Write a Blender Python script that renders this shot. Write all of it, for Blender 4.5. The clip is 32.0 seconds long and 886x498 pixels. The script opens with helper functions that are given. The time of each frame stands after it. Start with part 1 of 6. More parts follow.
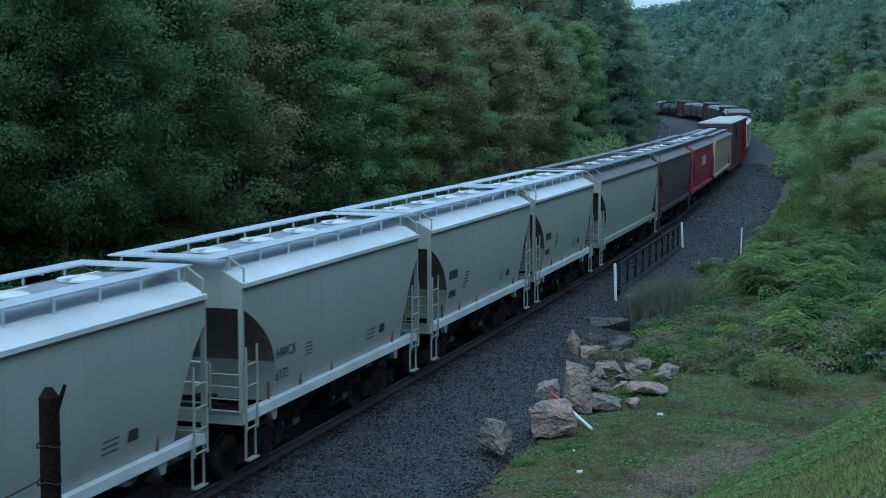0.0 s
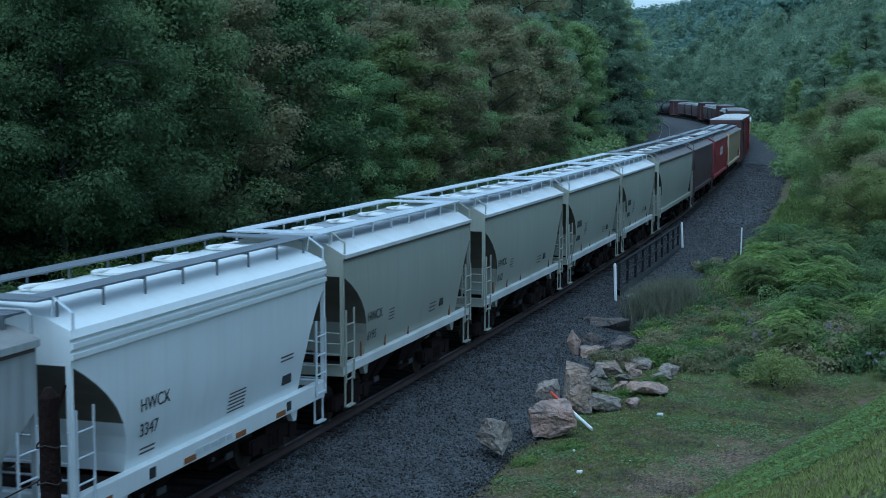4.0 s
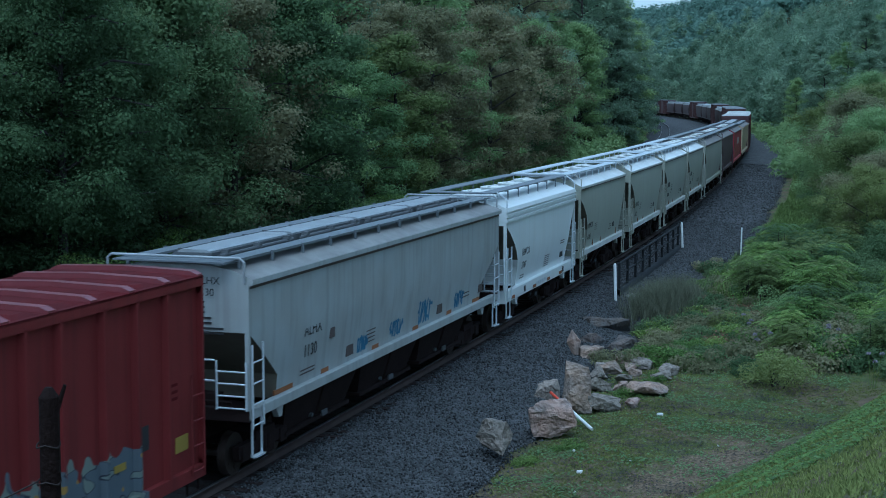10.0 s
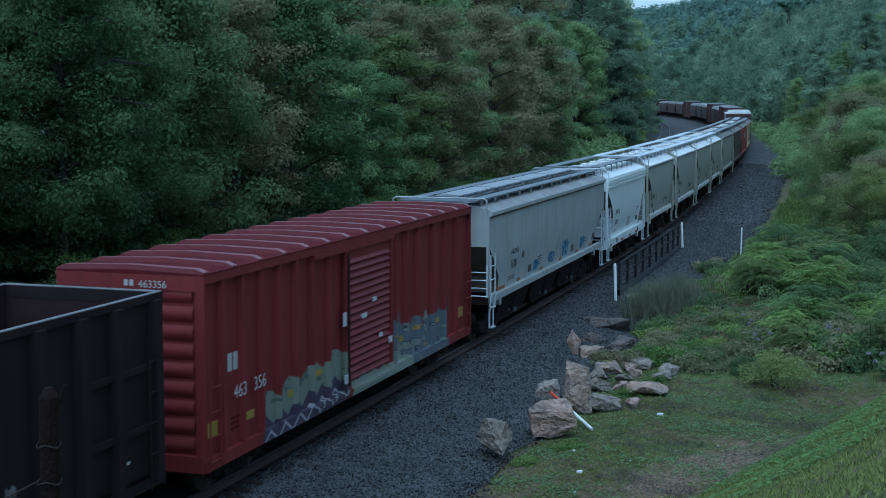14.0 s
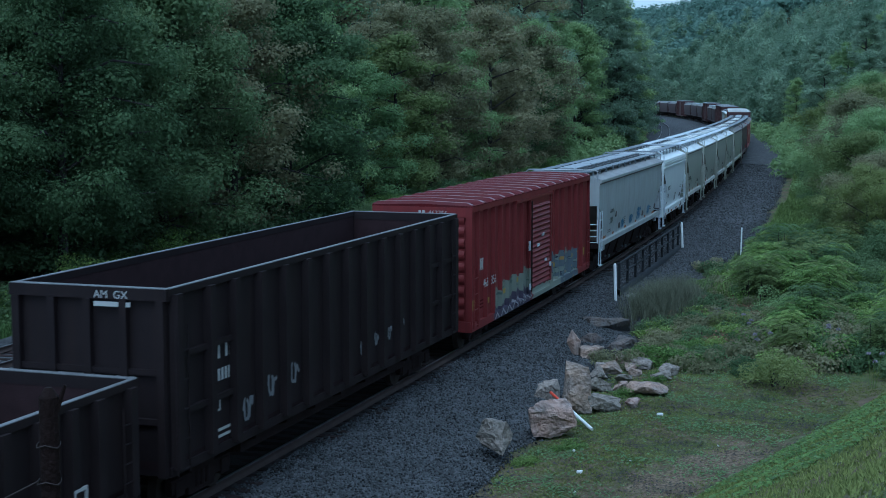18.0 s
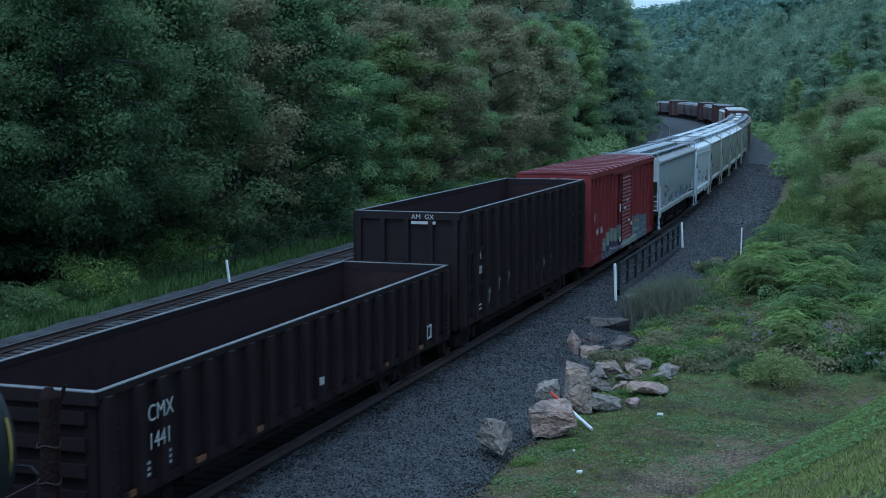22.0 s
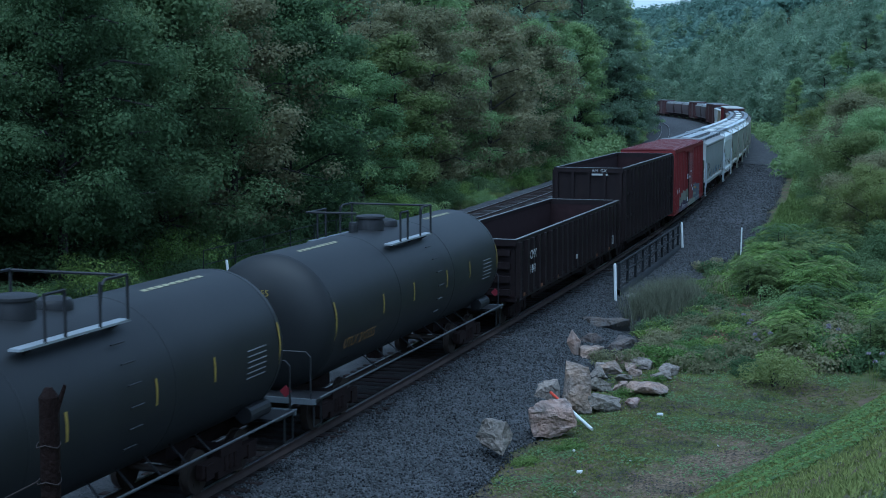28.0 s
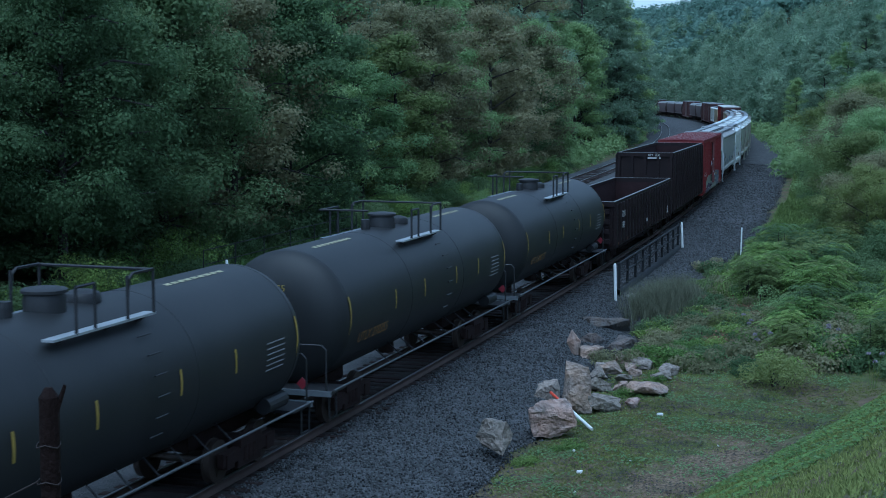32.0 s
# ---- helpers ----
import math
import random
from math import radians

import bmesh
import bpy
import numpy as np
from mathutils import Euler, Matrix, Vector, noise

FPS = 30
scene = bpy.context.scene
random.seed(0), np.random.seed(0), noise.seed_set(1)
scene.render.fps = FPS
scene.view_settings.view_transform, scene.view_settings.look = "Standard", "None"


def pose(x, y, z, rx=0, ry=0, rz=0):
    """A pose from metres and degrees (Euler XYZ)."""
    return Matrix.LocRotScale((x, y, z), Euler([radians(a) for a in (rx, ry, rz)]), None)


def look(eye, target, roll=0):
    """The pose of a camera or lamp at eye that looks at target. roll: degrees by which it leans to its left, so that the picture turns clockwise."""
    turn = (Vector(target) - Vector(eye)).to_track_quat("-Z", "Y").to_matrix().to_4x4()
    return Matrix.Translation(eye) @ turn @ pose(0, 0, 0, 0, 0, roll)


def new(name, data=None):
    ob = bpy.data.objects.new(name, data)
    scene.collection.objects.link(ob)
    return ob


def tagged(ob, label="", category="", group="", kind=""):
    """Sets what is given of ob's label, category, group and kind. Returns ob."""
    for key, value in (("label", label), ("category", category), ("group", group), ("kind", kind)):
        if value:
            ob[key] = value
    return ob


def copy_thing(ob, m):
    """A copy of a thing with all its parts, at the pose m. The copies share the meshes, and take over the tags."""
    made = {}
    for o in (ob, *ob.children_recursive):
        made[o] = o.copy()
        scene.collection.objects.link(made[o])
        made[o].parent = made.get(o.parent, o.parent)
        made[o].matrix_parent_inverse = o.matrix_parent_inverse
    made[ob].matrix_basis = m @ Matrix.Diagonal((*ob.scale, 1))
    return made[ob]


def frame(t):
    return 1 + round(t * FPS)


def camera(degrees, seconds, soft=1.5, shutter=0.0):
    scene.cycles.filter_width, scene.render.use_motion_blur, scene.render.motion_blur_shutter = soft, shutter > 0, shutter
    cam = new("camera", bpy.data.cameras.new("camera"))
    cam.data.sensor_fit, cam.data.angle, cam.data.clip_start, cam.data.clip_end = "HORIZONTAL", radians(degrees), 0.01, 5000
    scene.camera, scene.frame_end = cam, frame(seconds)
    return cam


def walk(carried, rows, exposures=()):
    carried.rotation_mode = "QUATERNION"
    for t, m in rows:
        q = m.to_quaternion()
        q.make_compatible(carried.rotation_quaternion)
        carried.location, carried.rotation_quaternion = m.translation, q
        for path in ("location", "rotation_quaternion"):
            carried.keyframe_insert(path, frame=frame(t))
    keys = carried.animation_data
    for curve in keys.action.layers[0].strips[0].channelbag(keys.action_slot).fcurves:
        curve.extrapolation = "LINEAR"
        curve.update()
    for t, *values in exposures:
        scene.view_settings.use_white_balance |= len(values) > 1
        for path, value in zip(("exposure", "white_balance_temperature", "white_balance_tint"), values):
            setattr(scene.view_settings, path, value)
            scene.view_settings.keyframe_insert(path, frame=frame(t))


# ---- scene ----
EXPOSURE, KELVIN, TINT = 0.46, 4450, -7
SUN_ELEV, SUN_ROT, SUN_LAMP = 60.0, 200.0, 78.0
SKY_STRENGTH, SUN_ENERGY = 0.12, 0.8

# ---------------------------------------------------------------- camera
EYE_Z = 7.144
cam = camera(33.48, 32.0, soft=0.9, shutter=0.5)
CAM_POSE = Matrix.Translation((0, 0, EYE_Z)) @ pose(0, 0, 0, 90 - 5.797, 0, 0) @ pose(0, 0, 0, 0, 0, 0.17)
walk(cam, [(0.0, CAM_POSE), (32.0, CAM_POSE)], exposures=[(0.0, EXPOSURE, KELVIN, TINT), (12.0, EXPOSURE, KELVIN, TINT), (20.0, EXPOSURE + 0.06, KELVIN - 30, TINT + 3), (32.0, EXPOSURE + 0.14, KELVIN - 60, TINT + 4)])

# ---------------------------------------------------------------- dusk light, overcast
world = bpy.data.worlds.new("overcast_dusk_sky")
scene.world = world
world.use_nodes = True
wn = world.node_tree.nodes
sky = wn.new("ShaderNodeTexSky")
sky.sky_type = "NISHITA"
sky.sun_disc = False
sky.sun_elevation = radians(SUN_ELEV)
sky.sun_rotation = radians(SUN_ROT)
sky.air_density, sky.dust_density, sky.ozone_density = 1.0, 2.0, 2.0
wn["Background"].inputs["Strength"].default_value = SKY_STRENGTH
veil = wn.new("ShaderNodeHueSaturation")
veil.inputs["Saturation"].default_value = 0.4
world.node_tree.links.new(sky.outputs[0], veil.inputs["Color"])
world.node_tree.links.new(veil.outputs[0], wn["Background"].inputs[0])
sun_data = bpy.data.lights.new("sun", "SUN")
sun_data.energy, sun_data.angle, sun_data.color = SUN_ENERGY, radians(70), (1.0, 0.98, 0.95)
sun = new("sun", sun_data)
SUN_DIR = Vector((math.sin(radians(SUN_ROT)) * math.cos(radians(SUN_LAMP)), math.cos(radians(SUN_ROT)) * math.cos(radians(SUN_LAMP)), math.sin(radians(SUN_LAMP))))
sun.matrix_world = look(SUN_DIR * 400, (0, 0, 0))

# ---------------------------------------------------------------- line of the railway
GRADE = 0.00597
KNOTS = (0, 50, 100, 150, 200, 250, 300, 360, 440)
CURVES = (0.000462, 0.001025, 0.000289, 0.000838, 0.000731, 0.000344, 0.00063, 0.001034, 0.001191)
STEP = 0.5
S_LINE = np.arange(-240.0, 640.0, STEP)
_k = np.interp(S_LINE, KNOTS, CURVES)
_i0 = int(np.searchsorted(S_LINE, 0.0))


def _run(a):
    c = np.concatenate([[0.0], np.cumsum((a[1:] + a[:-1]) * STEP / 2)])
    return c - c[_i0]


H_LINE = 1.25331 + _run(_k)
X_LINE = -5.4009 + _run(np.cos(H_LINE))
Y_LINE = 26.9801 + _run(np.sin(H_LINE))


def rail_z(s):
    return GRADE * (s - 35.0)


def on_line(s, d=0.0, z=0.0):
    """World point at arc length s, d metres to the right of the near track, z above its rails."""
    a = np.interp(s, S_LINE, H_LINE)
    return np.stack([np.interp(s, S_LINE, X_LINE) + np.sin(a) * d, np.interp(s, S_LINE, Y_LINE) - np.cos(a) * d, rail_z(s) + z + 0 * a], -1)


def line_coords(x, y):
    """Arc length and offset of world points."""
    x, y = np.atleast_1d(np.asarray(x, float)), np.atleast_1d(np.asarray(y, float))
    idx = np.arange(0, len(S_LINE), 8)
    best = np.empty(len(x), int)
    for a in range(0, len(x), 20000):
        dd = (x[a:a + 20000, None] - X_LINE[idx]) ** 2 + (y[a:a + 20000, None] - Y_LINE[idx]) ** 2
        best[a:a + 20000] = idx[np.argmin(dd, 1)]
    h = H_LINE[best]
    dx, dy = x - X_LINE[best], y - Y_LINE[best]
    return S_LINE[best] + dx * np.cos(h) + dy * np.sin(h), dx * np.sin(h) - dy * np.cos(h)


def smooth(a, b, x):
    t = np.clip((np.asarray(x, float) - a) / (b - a), 0, 1)
    return t * t * (3 - 2 * t)


def wave(x, y, f, seed):
    """Cheap rolling unevenness, about -1 to 1."""
    r = np.random.RandomState(seed)
    out = 0
    for _ in range(5):
        a, ph = r.uniform(0, 6.28, 2)
        k = f * r.uniform(0.6, 1.7)
        out = out + np.sin((x * np.cos(a) + y * np.sin(a)) * k + ph)
    return out / 3.0


def ground_z(x, y):
    x, y = np.asarray(x, float), np.asarray(y, float)
    s, d = line_coords(x.ravel(), y.ravel())
    s, d = s.reshape(x.shape), d.reshape(x.shape)
    zt = rail_z(np.clip(s, -150, 520))
    z = zt - 0.75
    # wooded slope beyond the far track
    z = z + np.clip(-d - 18, 0, 70) * (0.16 + 0.42 * smooth(70, 180, s)) * smooth(18, 28, -d)
    # near side: level verge, then the wooded bank further on
    foot = 14.0 - 7.0 * smooth(25, 60, s)
    up = np.clip(d - foot, 0, 90)
    z = z + up * (0.3 + 0.2 * smooth(60, 140, s)) * smooth(0, 6, up) + 0.2 * smooth(4.5, 7.5, d)
    # grassy bank under the camera
    perp = (x - 4.3) * 0.837 - (y - 27.0) * 0.548
    rise = np.clip(perp * 0.60, 0, 5.75) * smooth(0.0, 1.5, perp + 0.4)
    rise = rise * smooth(-13.0, -6.5, x)
    z = np.maximum(z, np.where(rise > 0, rise - 0.5, -9))
    # rolling hills far off
    far = smooth(560, 900, y)
    z = z * (1 - far) + far * (42 + 3.5 * wave(x, y, 0.012, 3) + 0.12 * np.clip(x - 190, 0, 300) + 0.03 * (y - 900) * (y > 900))
    z = z + 0.06 * wave(x, y, 0.9, 5) * smooth(5.5, 8, d) + 0.25 * wave(x, y, 0.25, 6) * smooth(17, 24, np.abs(d))
    return z


# ---------------------------------------------------------------- materials
def mat(name, col, rough=0.6, metal=0.0, var=0.2, scale=3.0, fine=40.0, bump=0.15, second=None, mix=0.0, streak=None, streak_amt=0.0, island=0.0, obj=0.0, specular=0.4, mscale=1.2, trans=0.0, dist=0.02):
    m = bpy.data.materials.new(name)
    m.use_nodes = True
    nt = m.node_tree
    N, L = nt.nodes, nt.links
    b = N["Principled BSDF"]
    b.inputs["Roughness"].default_value = rough
    b.inputs["Metallic"].default_value = metal
    b.inputs["Specular IOR Level"].default_value = specular
    tc = N.new("ShaderNodeTexCoord")

    def noise_node(sc, detail=4.0, vec=None):
        n = N.new("ShaderNodeTexNoise")
        n.inputs["Scale"].default_value = sc
        n.inputs["Detail"].default_value = detail
        L.new(vec if vec else tc.outputs["Object"], n.inputs["Vector"])
        return n.outputs["Fac"]

    def math_node(op, a, bb):
        n = N.new("ShaderNodeMath")
        n.operation = op
        for i, v in enumerate((a, bb)):
            if isinstance(v, (int, float)):
                n.inputs[i].default_value = v
            else:
                L.new(v, n.inputs[i])
        return n.outputs[0]

    def mix_node(fac, a, bb, blend="MIX"):
        n = N.new("ShaderNodeMix")
        n.data_type, n.blend_type = "RGBA", blend
        if isinstance(fac, (int, float)):
            n.inputs[0].default_value = fac
        else:
            L.new(fac, n.inputs[0])
        for i, v in ((6, a), (7, bb)):
            if isinstance(v, tuple):
                n.inputs[i].default_value = (*v, 1)
            else:
                L.new(v, n.inputs[i])
        return n.outputs[2]

    def ramp(v, lo, hi):
        n = N.new("ShaderNodeMapRange")
        n.inputs[1].default_value, n.inputs[2].default_value = lo, hi
        L.new(v, n.inputs[0])
        return n.outputs[0]

    col = tuple(col)
    color = col
    big = noise_node(scale)
    small = noise_node(fine, 2.0)
    if second:
        f = ramp(noise_node(mscale, 6.0), 0.5 - 0.12, 0.5 + 0.12)
        color = mix_node(math_node("MULTIPLY", f, mix), color, tuple(second))
    if streak:
        mp = N.new("ShaderNodeMapping")
        mp.inputs["Scale"].default_value = (2.2, 2.2, 0.12)
        L.new(tc.outputs["Object"], mp.inputs["Vector"])
        f = ramp(noise_node(2.0, 5.0, mp.outputs[0]), 0.48, 0.75)
        color = mix_node(math_node("MULTIPLY", f, streak_amt), color, tuple(streak))
    v = math_node("ADD", math_node("MULTIPLY", big, 0.6), math_node("MULTIPLY", small, 0.4))
    v = math_node("ADD", math_node("MULTIPLY", math_node("SUBTRACT", v, 0.5), var * 4), 1.0)
    if island:
        g = N.new("ShaderNodeNewGeometry")
        v = math_node("ADD", v, math_node("MULTIPLY", math_node("SUBTRACT", g.outputs["Random Per Island"], 0.5), island * 2))
    if obj:
        o = N.new("ShaderNodeObjectInfo")
        v = math_node("ADD", v, math_node("MULTIPLY", math_node("SUBTRACT", o.outputs["Random"], 0.5), obj * 2))
    v = math_node("MAXIMUM", v, 0.15)
    hv = N.new("ShaderNodeHueSaturation")
    L.new(v, hv.inputs["Value"])
    if isinstance(color, tuple):
        hv.inputs["Color"].default_value = (*color, 1)
    else:
        L.new(color, hv.inputs["Color"])
    if obj:
        L.new(math_node("ADD", 0.5, math_node("MULTIPLY", math_node("SUBTRACT", o.outputs["Random"], 0.5), -obj * 0.12)), hv.inputs["Hue"])
    L.new(hv.outputs[0], b.inputs["Base Color"])
    if bump:
        bp = N.new("ShaderNodeBump")
        bp.inputs["Strength"].default_value = bump
        bp.inputs["Distance"].default_value = dist
        L.new(small, bp.inputs["Height"])
        L.new(bp.outputs[0], b.inputs["Normal"])
    if trans:
        t = N.new("ShaderNodeBsdfTranslucent")
        L.new(hv.outputs[0], t.inputs[0])
        ms = N.new("ShaderNodeMixShader")
        ms.inputs[0].default_value = trans
        L.new(b.outputs[0], ms.inputs[1])
        L.new(t.outputs[0], ms.inputs[2])
        L.new(ms.outputs[0], N["Material Output"].inputs[0])
    return m


M = {
    "ground": mat("verge_earth", (0.075, 0.095, 0.036), 0.95, var=0.7, scale=3.0, fine=22, bump=0.5, second=(0.12, 0.088, 0.06), mix=0.95, mscale=0.7, dist=0.05, specular=0.1),
    "ballast": mat("ballast_gravel", (0.076, 0.078, 0.082), 0.9, var=0.8, scale=1.2, fine=20, bump=1.0, second=(0.062, 0.062, 0.064), mix=0.7, mscale=0.5, dist=0.06, specular=0.2),
    "stone": mat("ballast_stone", (0.061, 0.062, 0.064), 0.85, var=0.2, island=0.85, bump=0.2, specular=0.25),
    "rail_top": mat("worn_rail_steel", (0.3, 0.3, 0.31), 0.35, 1.0, var=0.1),
    "rail": mat("rusty_rail_steel", (0.06, 0.042, 0.035), 0.85, 0.1, var=0.25),
    "tie": mat("creosoted_wood", (0.03, 0.022, 0.02), 0.95, var=0.3, obj=0.25, bump=0.5, specular=0.1),
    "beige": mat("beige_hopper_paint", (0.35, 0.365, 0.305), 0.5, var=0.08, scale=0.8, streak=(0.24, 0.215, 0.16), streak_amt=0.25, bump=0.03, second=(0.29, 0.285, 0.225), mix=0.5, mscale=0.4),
    # Weathered roof paint, made paler to hold the sky's brightness on the sheets.
    "roof_white": mat("weathered_skylit_roof_paint", (0.72, 0.73, 0.71), 0.26, var=0.12, scale=1.0, bump=0.05, second=(0.5, 0.5, 0.47), mix=0.5, mscale=0.8),
    "white": mat("white_hopper_paint", (0.73, 0.76, 0.75), 0.32, var=0.05, scale=0.8, streak=(0.55, 0.53, 0.46), streak_amt=0.25, bump=0.03),
    "dirty_white": mat("streaked_white_hopper_paint", (0.39, 0.415, 0.41), 0.45, var=0.08, scale=0.8, streak=(0.2, 0.19, 0.175), streak_amt=0.5, bump=0.03, second=(0.35, 0.35, 0.33), mix=0.6),
    "brown_sheet": mat("dark_brown_slope_sheet", (0.13, 0.115, 0.085), 0.7, var=0.2, bump=0.05),
    "dusty_roof": mat("dusty_pale_roof", (0.24, 0.235, 0.22), 0.45, var=0.2, second=(0.15, 0.14, 0.13), mix=0.7, mscale=1.2, bump=0.05),
    "grey_roof": mat("grey_galvanised_roof", (0.36, 0.38, 0.4), 0.38, 0.25, var=0.2, second=(0.28, 0.28, 0.28), mix=0.6, mscale=1.5, bump=0.05),
    "walk": mat("galvanised_walkway", (0.62, 0.66, 0.69), 0.36, 0.3, var=0.15, bump=0.2),
    # Grime on the running gear, darkened further for the shade under the cars.
    "under": mat("grimy_shaded_underframe", (0.02, 0.0125, 0.0115), 0.85, var=0.4, bump=0.2, specular=0.15),
    "wheel": mat("dark_wheel_steel", (0.05, 0.038, 0.032), 0.6, 0.4, var=0.2),
    "lid": mat("white_hatch_lid", (0.68, 0.69, 0.66), 0.45, var=0.08, bump=0.03),
    "lettering": mat("dark_lettering_paint", (0.03, 0.03, 0.032), 0.6, var=0.05, bump=0.0),
    "white_letter": mat("white_lettering_paint", (0.42, 0.42, 0.4), 0.6, var=0.1, bump=0.0),
    "pale_yellow": mat("pale_yellow_stencil", (0.3, 0.28, 0.17), 0.6, var=0.15, bump=0.0),
    "tag_blue": mat("blue_spray_paint", (0.06, 0.16, 0.27), 0.6, var=0.2, bump=0.0),
    "faded_yellow": mat("faded_orange_lettering", (0.17, 0.095, 0.025), 0.6, var=0.3, bump=0.0),
    "far_grey_bar": mat("dull_grey_stencil", (0.2, 0.2, 0.205), 0.6, var=0.2, bump=0.0),
    "rust_patch": mat("rust_stain", (0.16, 0.07, 0.03), 0.8, var=0.3, bump=0.0),
    # Oil-stained ballast, with the shade beneath the train in the same dark colour.
    "oily_shade": mat("oily_shaded_ballast", (0.022, 0.017, 0.016), 0.9, var=0.5, scale=1.5, fine=26, bump=1.0, dist=0.05),
    "yellow": mat("faded_yellow_paint", (0.3, 0.22, 0.04), 0.6, var=0.15, bump=0.0),
    "orange": mat("orange_reflector_tape", (0.24, 0.095, 0.03), 0.6, var=0.25, bump=0.0),
    "box_red": mat("oxide_red_boxcar_paint", (0.158, 0.026, 0.026), 0.55, var=0.16, scale=0.9, streak=(0.07, 0.018, 0.018), streak_amt=0.55, bump=0.05, specular=0.2),
    "box_roof": mat("red_boxcar_roof", (0.09, 0.0125, 0.0145), 0.75, var=0.25, bump=0.05, specular=0.06, second=(0.07, 0.018, 0.02), mix=0.6),
    "gon": mat("black_gondola_paint", (0.0165, 0.0117, 0.0123), 0.6, var=0.3, scale=1.2, bump=0.08, streak=(0.022, 0.0145, 0.0128), streak_amt=0.6, specular=0.14),
    "gon_rust": mat("rusty_gondola_lining", (0.026, 0.0145, 0.0155), 0.85, var=0.3, bump=0.2, specular=0.15),
    "gon_rim": mat("worn_gondola_rim", (0.17, 0.17, 0.172), 0.55, 0.2, var=0.35),
    "tank": mat("dark_grey_tank_paint", (0.0155, 0.0165, 0.0175), 0.5, var=0.18, scale=0.9, bump=0.02, streak=(0.02, 0.02, 0.022), streak_amt=0.5, second=(0.02, 0.0205, 0.021), mix=0.7, mscale=0.5, specular=0.33),
    "tank_fit": mat("black_tank_fittings", (0.018, 0.018, 0.02), 0.5, var=0.2),
    "far_red": mat("bright_red_hopper_paint", (0.26, 0.03, 0.045), 0.5, var=0.1),
    "far_grey": mat("dark_grey_hopper_paint", (0.085, 0.056, 0.06), 0.55, var=0.15),
    "far_brown": mat("brown_boxcar_paint", (0.085, 0.042, 0.042), 0.6, var=0.15),
    "far_tan": mat("tan_hopper_paint", (0.42, 0.34, 0.22), 0.55, var=0.1),
    "rock": mat("quarried_rock", (0.35, 0.245, 0.185), 0.92, var=0.6, scale=4.5, fine=11, bump=1.0, second=(0.2, 0.18, 0.165), mix=0.75, mscale=2.2, dist=0.1, obj=0.25),
    "concrete": mat("weathered_concrete", (0.25, 0.24, 0.22), 0.9, var=0.25, bump=0.4),
    "post_white": mat("white_painted_post", (0.75, 0.76, 0.74), 0.6, var=0.08, bump=0.1),
    "iron": mat("black_iron_railing", (0.025, 0.026, 0.028), 0.6, var=0.2, specular=0.1),
    "wire": mat("rusty_wire", (0.028, 0.02, 0.018), 0.7, 0.4),
    "post_rust": mat("rusty_fence_post", (0.012, 0.0068, 0.0058), 0.8, 0.1, var=0.4, scale=5, fine=60, bump=0.5, specular=0.1),
    "bark": mat("grey_bark", (0.045, 0.04, 0.035), 0.95, var=0.35, scale=2, fine=18, bump=0.6, dist=0.04),
    "leaf": mat("broad_leaves", (0.255, 0.35, 0.15), 0.55, var=0.2, scale=0.5, island=0.12, obj=0.24, bump=0, trans=0.5, specular=0.12),
    # Darker copy of the leaves, the deep shade of the wood put into its colour.
    "leaf_dark": mat("dark_shaded_leaves", (0.135, 0.19, 0.085), 0.55, var=0.2, scale=0.5, island=0.12, obj=0.2, bump=0, trans=0.5, specular=0.1),
    "leaf_brown": mat("browning_leaves", (0.235, 0.232, 0.128), 0.6, var=0.15, scale=0.5, island=0.12, obj=0.25, bump=0, trans=0.5, specular=0.12),
    # Paler and bluer than the nearer leaves: distance haze is put into the colour.
    "leaf_far": mat("haze_tinted_far_leaves", (0.19, 0.28, 0.215), 0.6, var=0.35, scale=0.03, island=0.12, bump=0, trans=0.42, specular=0.1, second=(0.14, 0.205, 0.165), mix=0.9, mscale=0.06),
    # Leaves of the further woods, with some blue haze mixed into the colour.
    "leaf_wood": mat("haze_tinted_wood_leaves", (0.3, 0.385, 0.255), 0.6, var=0.25, scale=0.25, island=0.12, bump=0, trans=0.5, second=(0.165, 0.235, 0.15), mix=1.0, mscale=0.1, specular=0.1),
    "leaf_yellow": mat("yellowish_leaves", (0.2, 0.24, 0.085), 0.55, var=0.15, scale=0.6, island=0.12, obj=0.2, bump=0, trans=0.5, specular=0.15),
    "petal": mat("dull_purple_petals", (0.22, 0.19, 0.23), 0.7, var=0.2, island=0.3, bump=0),
    "dry": mat("dry_brush", (0.13, 0.135, 0.09), 0.8, var=0.25, island=0.4, bump=0, trans=0.2, specular=0.1),
    "leaf_bright": mat("fresh_bush_leaves", (0.18, 0.255, 0.068), 0.5, var=0.15, scale=0.6, island=0.35, obj=0.2, bump=0, trans=0.42, specular=0.15),
    "grass": mat("mown_grass_blades", (0.19, 0.215, 0.065), 0.7, var=0.3, scale=0.5, island=0.3, bump=0, trans=0.25, specular=0.1),
    "weed": mat("tall_weeds", (0.15, 0.2, 0.06), 0.7, var=0.25, scale=0.5, island=0.4, bump=0, trans=0.25, specular=0.1),
    # Lighter red than the roof panels: sky highlights on the ridges are painted in.
    "box_seam": mat("highlit_red_roof_seam", (0.17, 0.042, 0.048), 0.3, var=0.2, bump=0.02, specular=0.5),
    "grey_walk": mat("dull_grey_walkway", (0.16, 0.175, 0.19), 0.42, 0.2, var=0.2, bump=0.2),
    "clamp": mat("dull_steel_clamp", (0.1, 0.105, 0.11), 0.6, 0.2, var=0.2),
    "straw": mat("dead_grass", (0.2, 0.155, 0.1), 0.9, var=0.3, island=0.4, bump=0, specular=0.1),
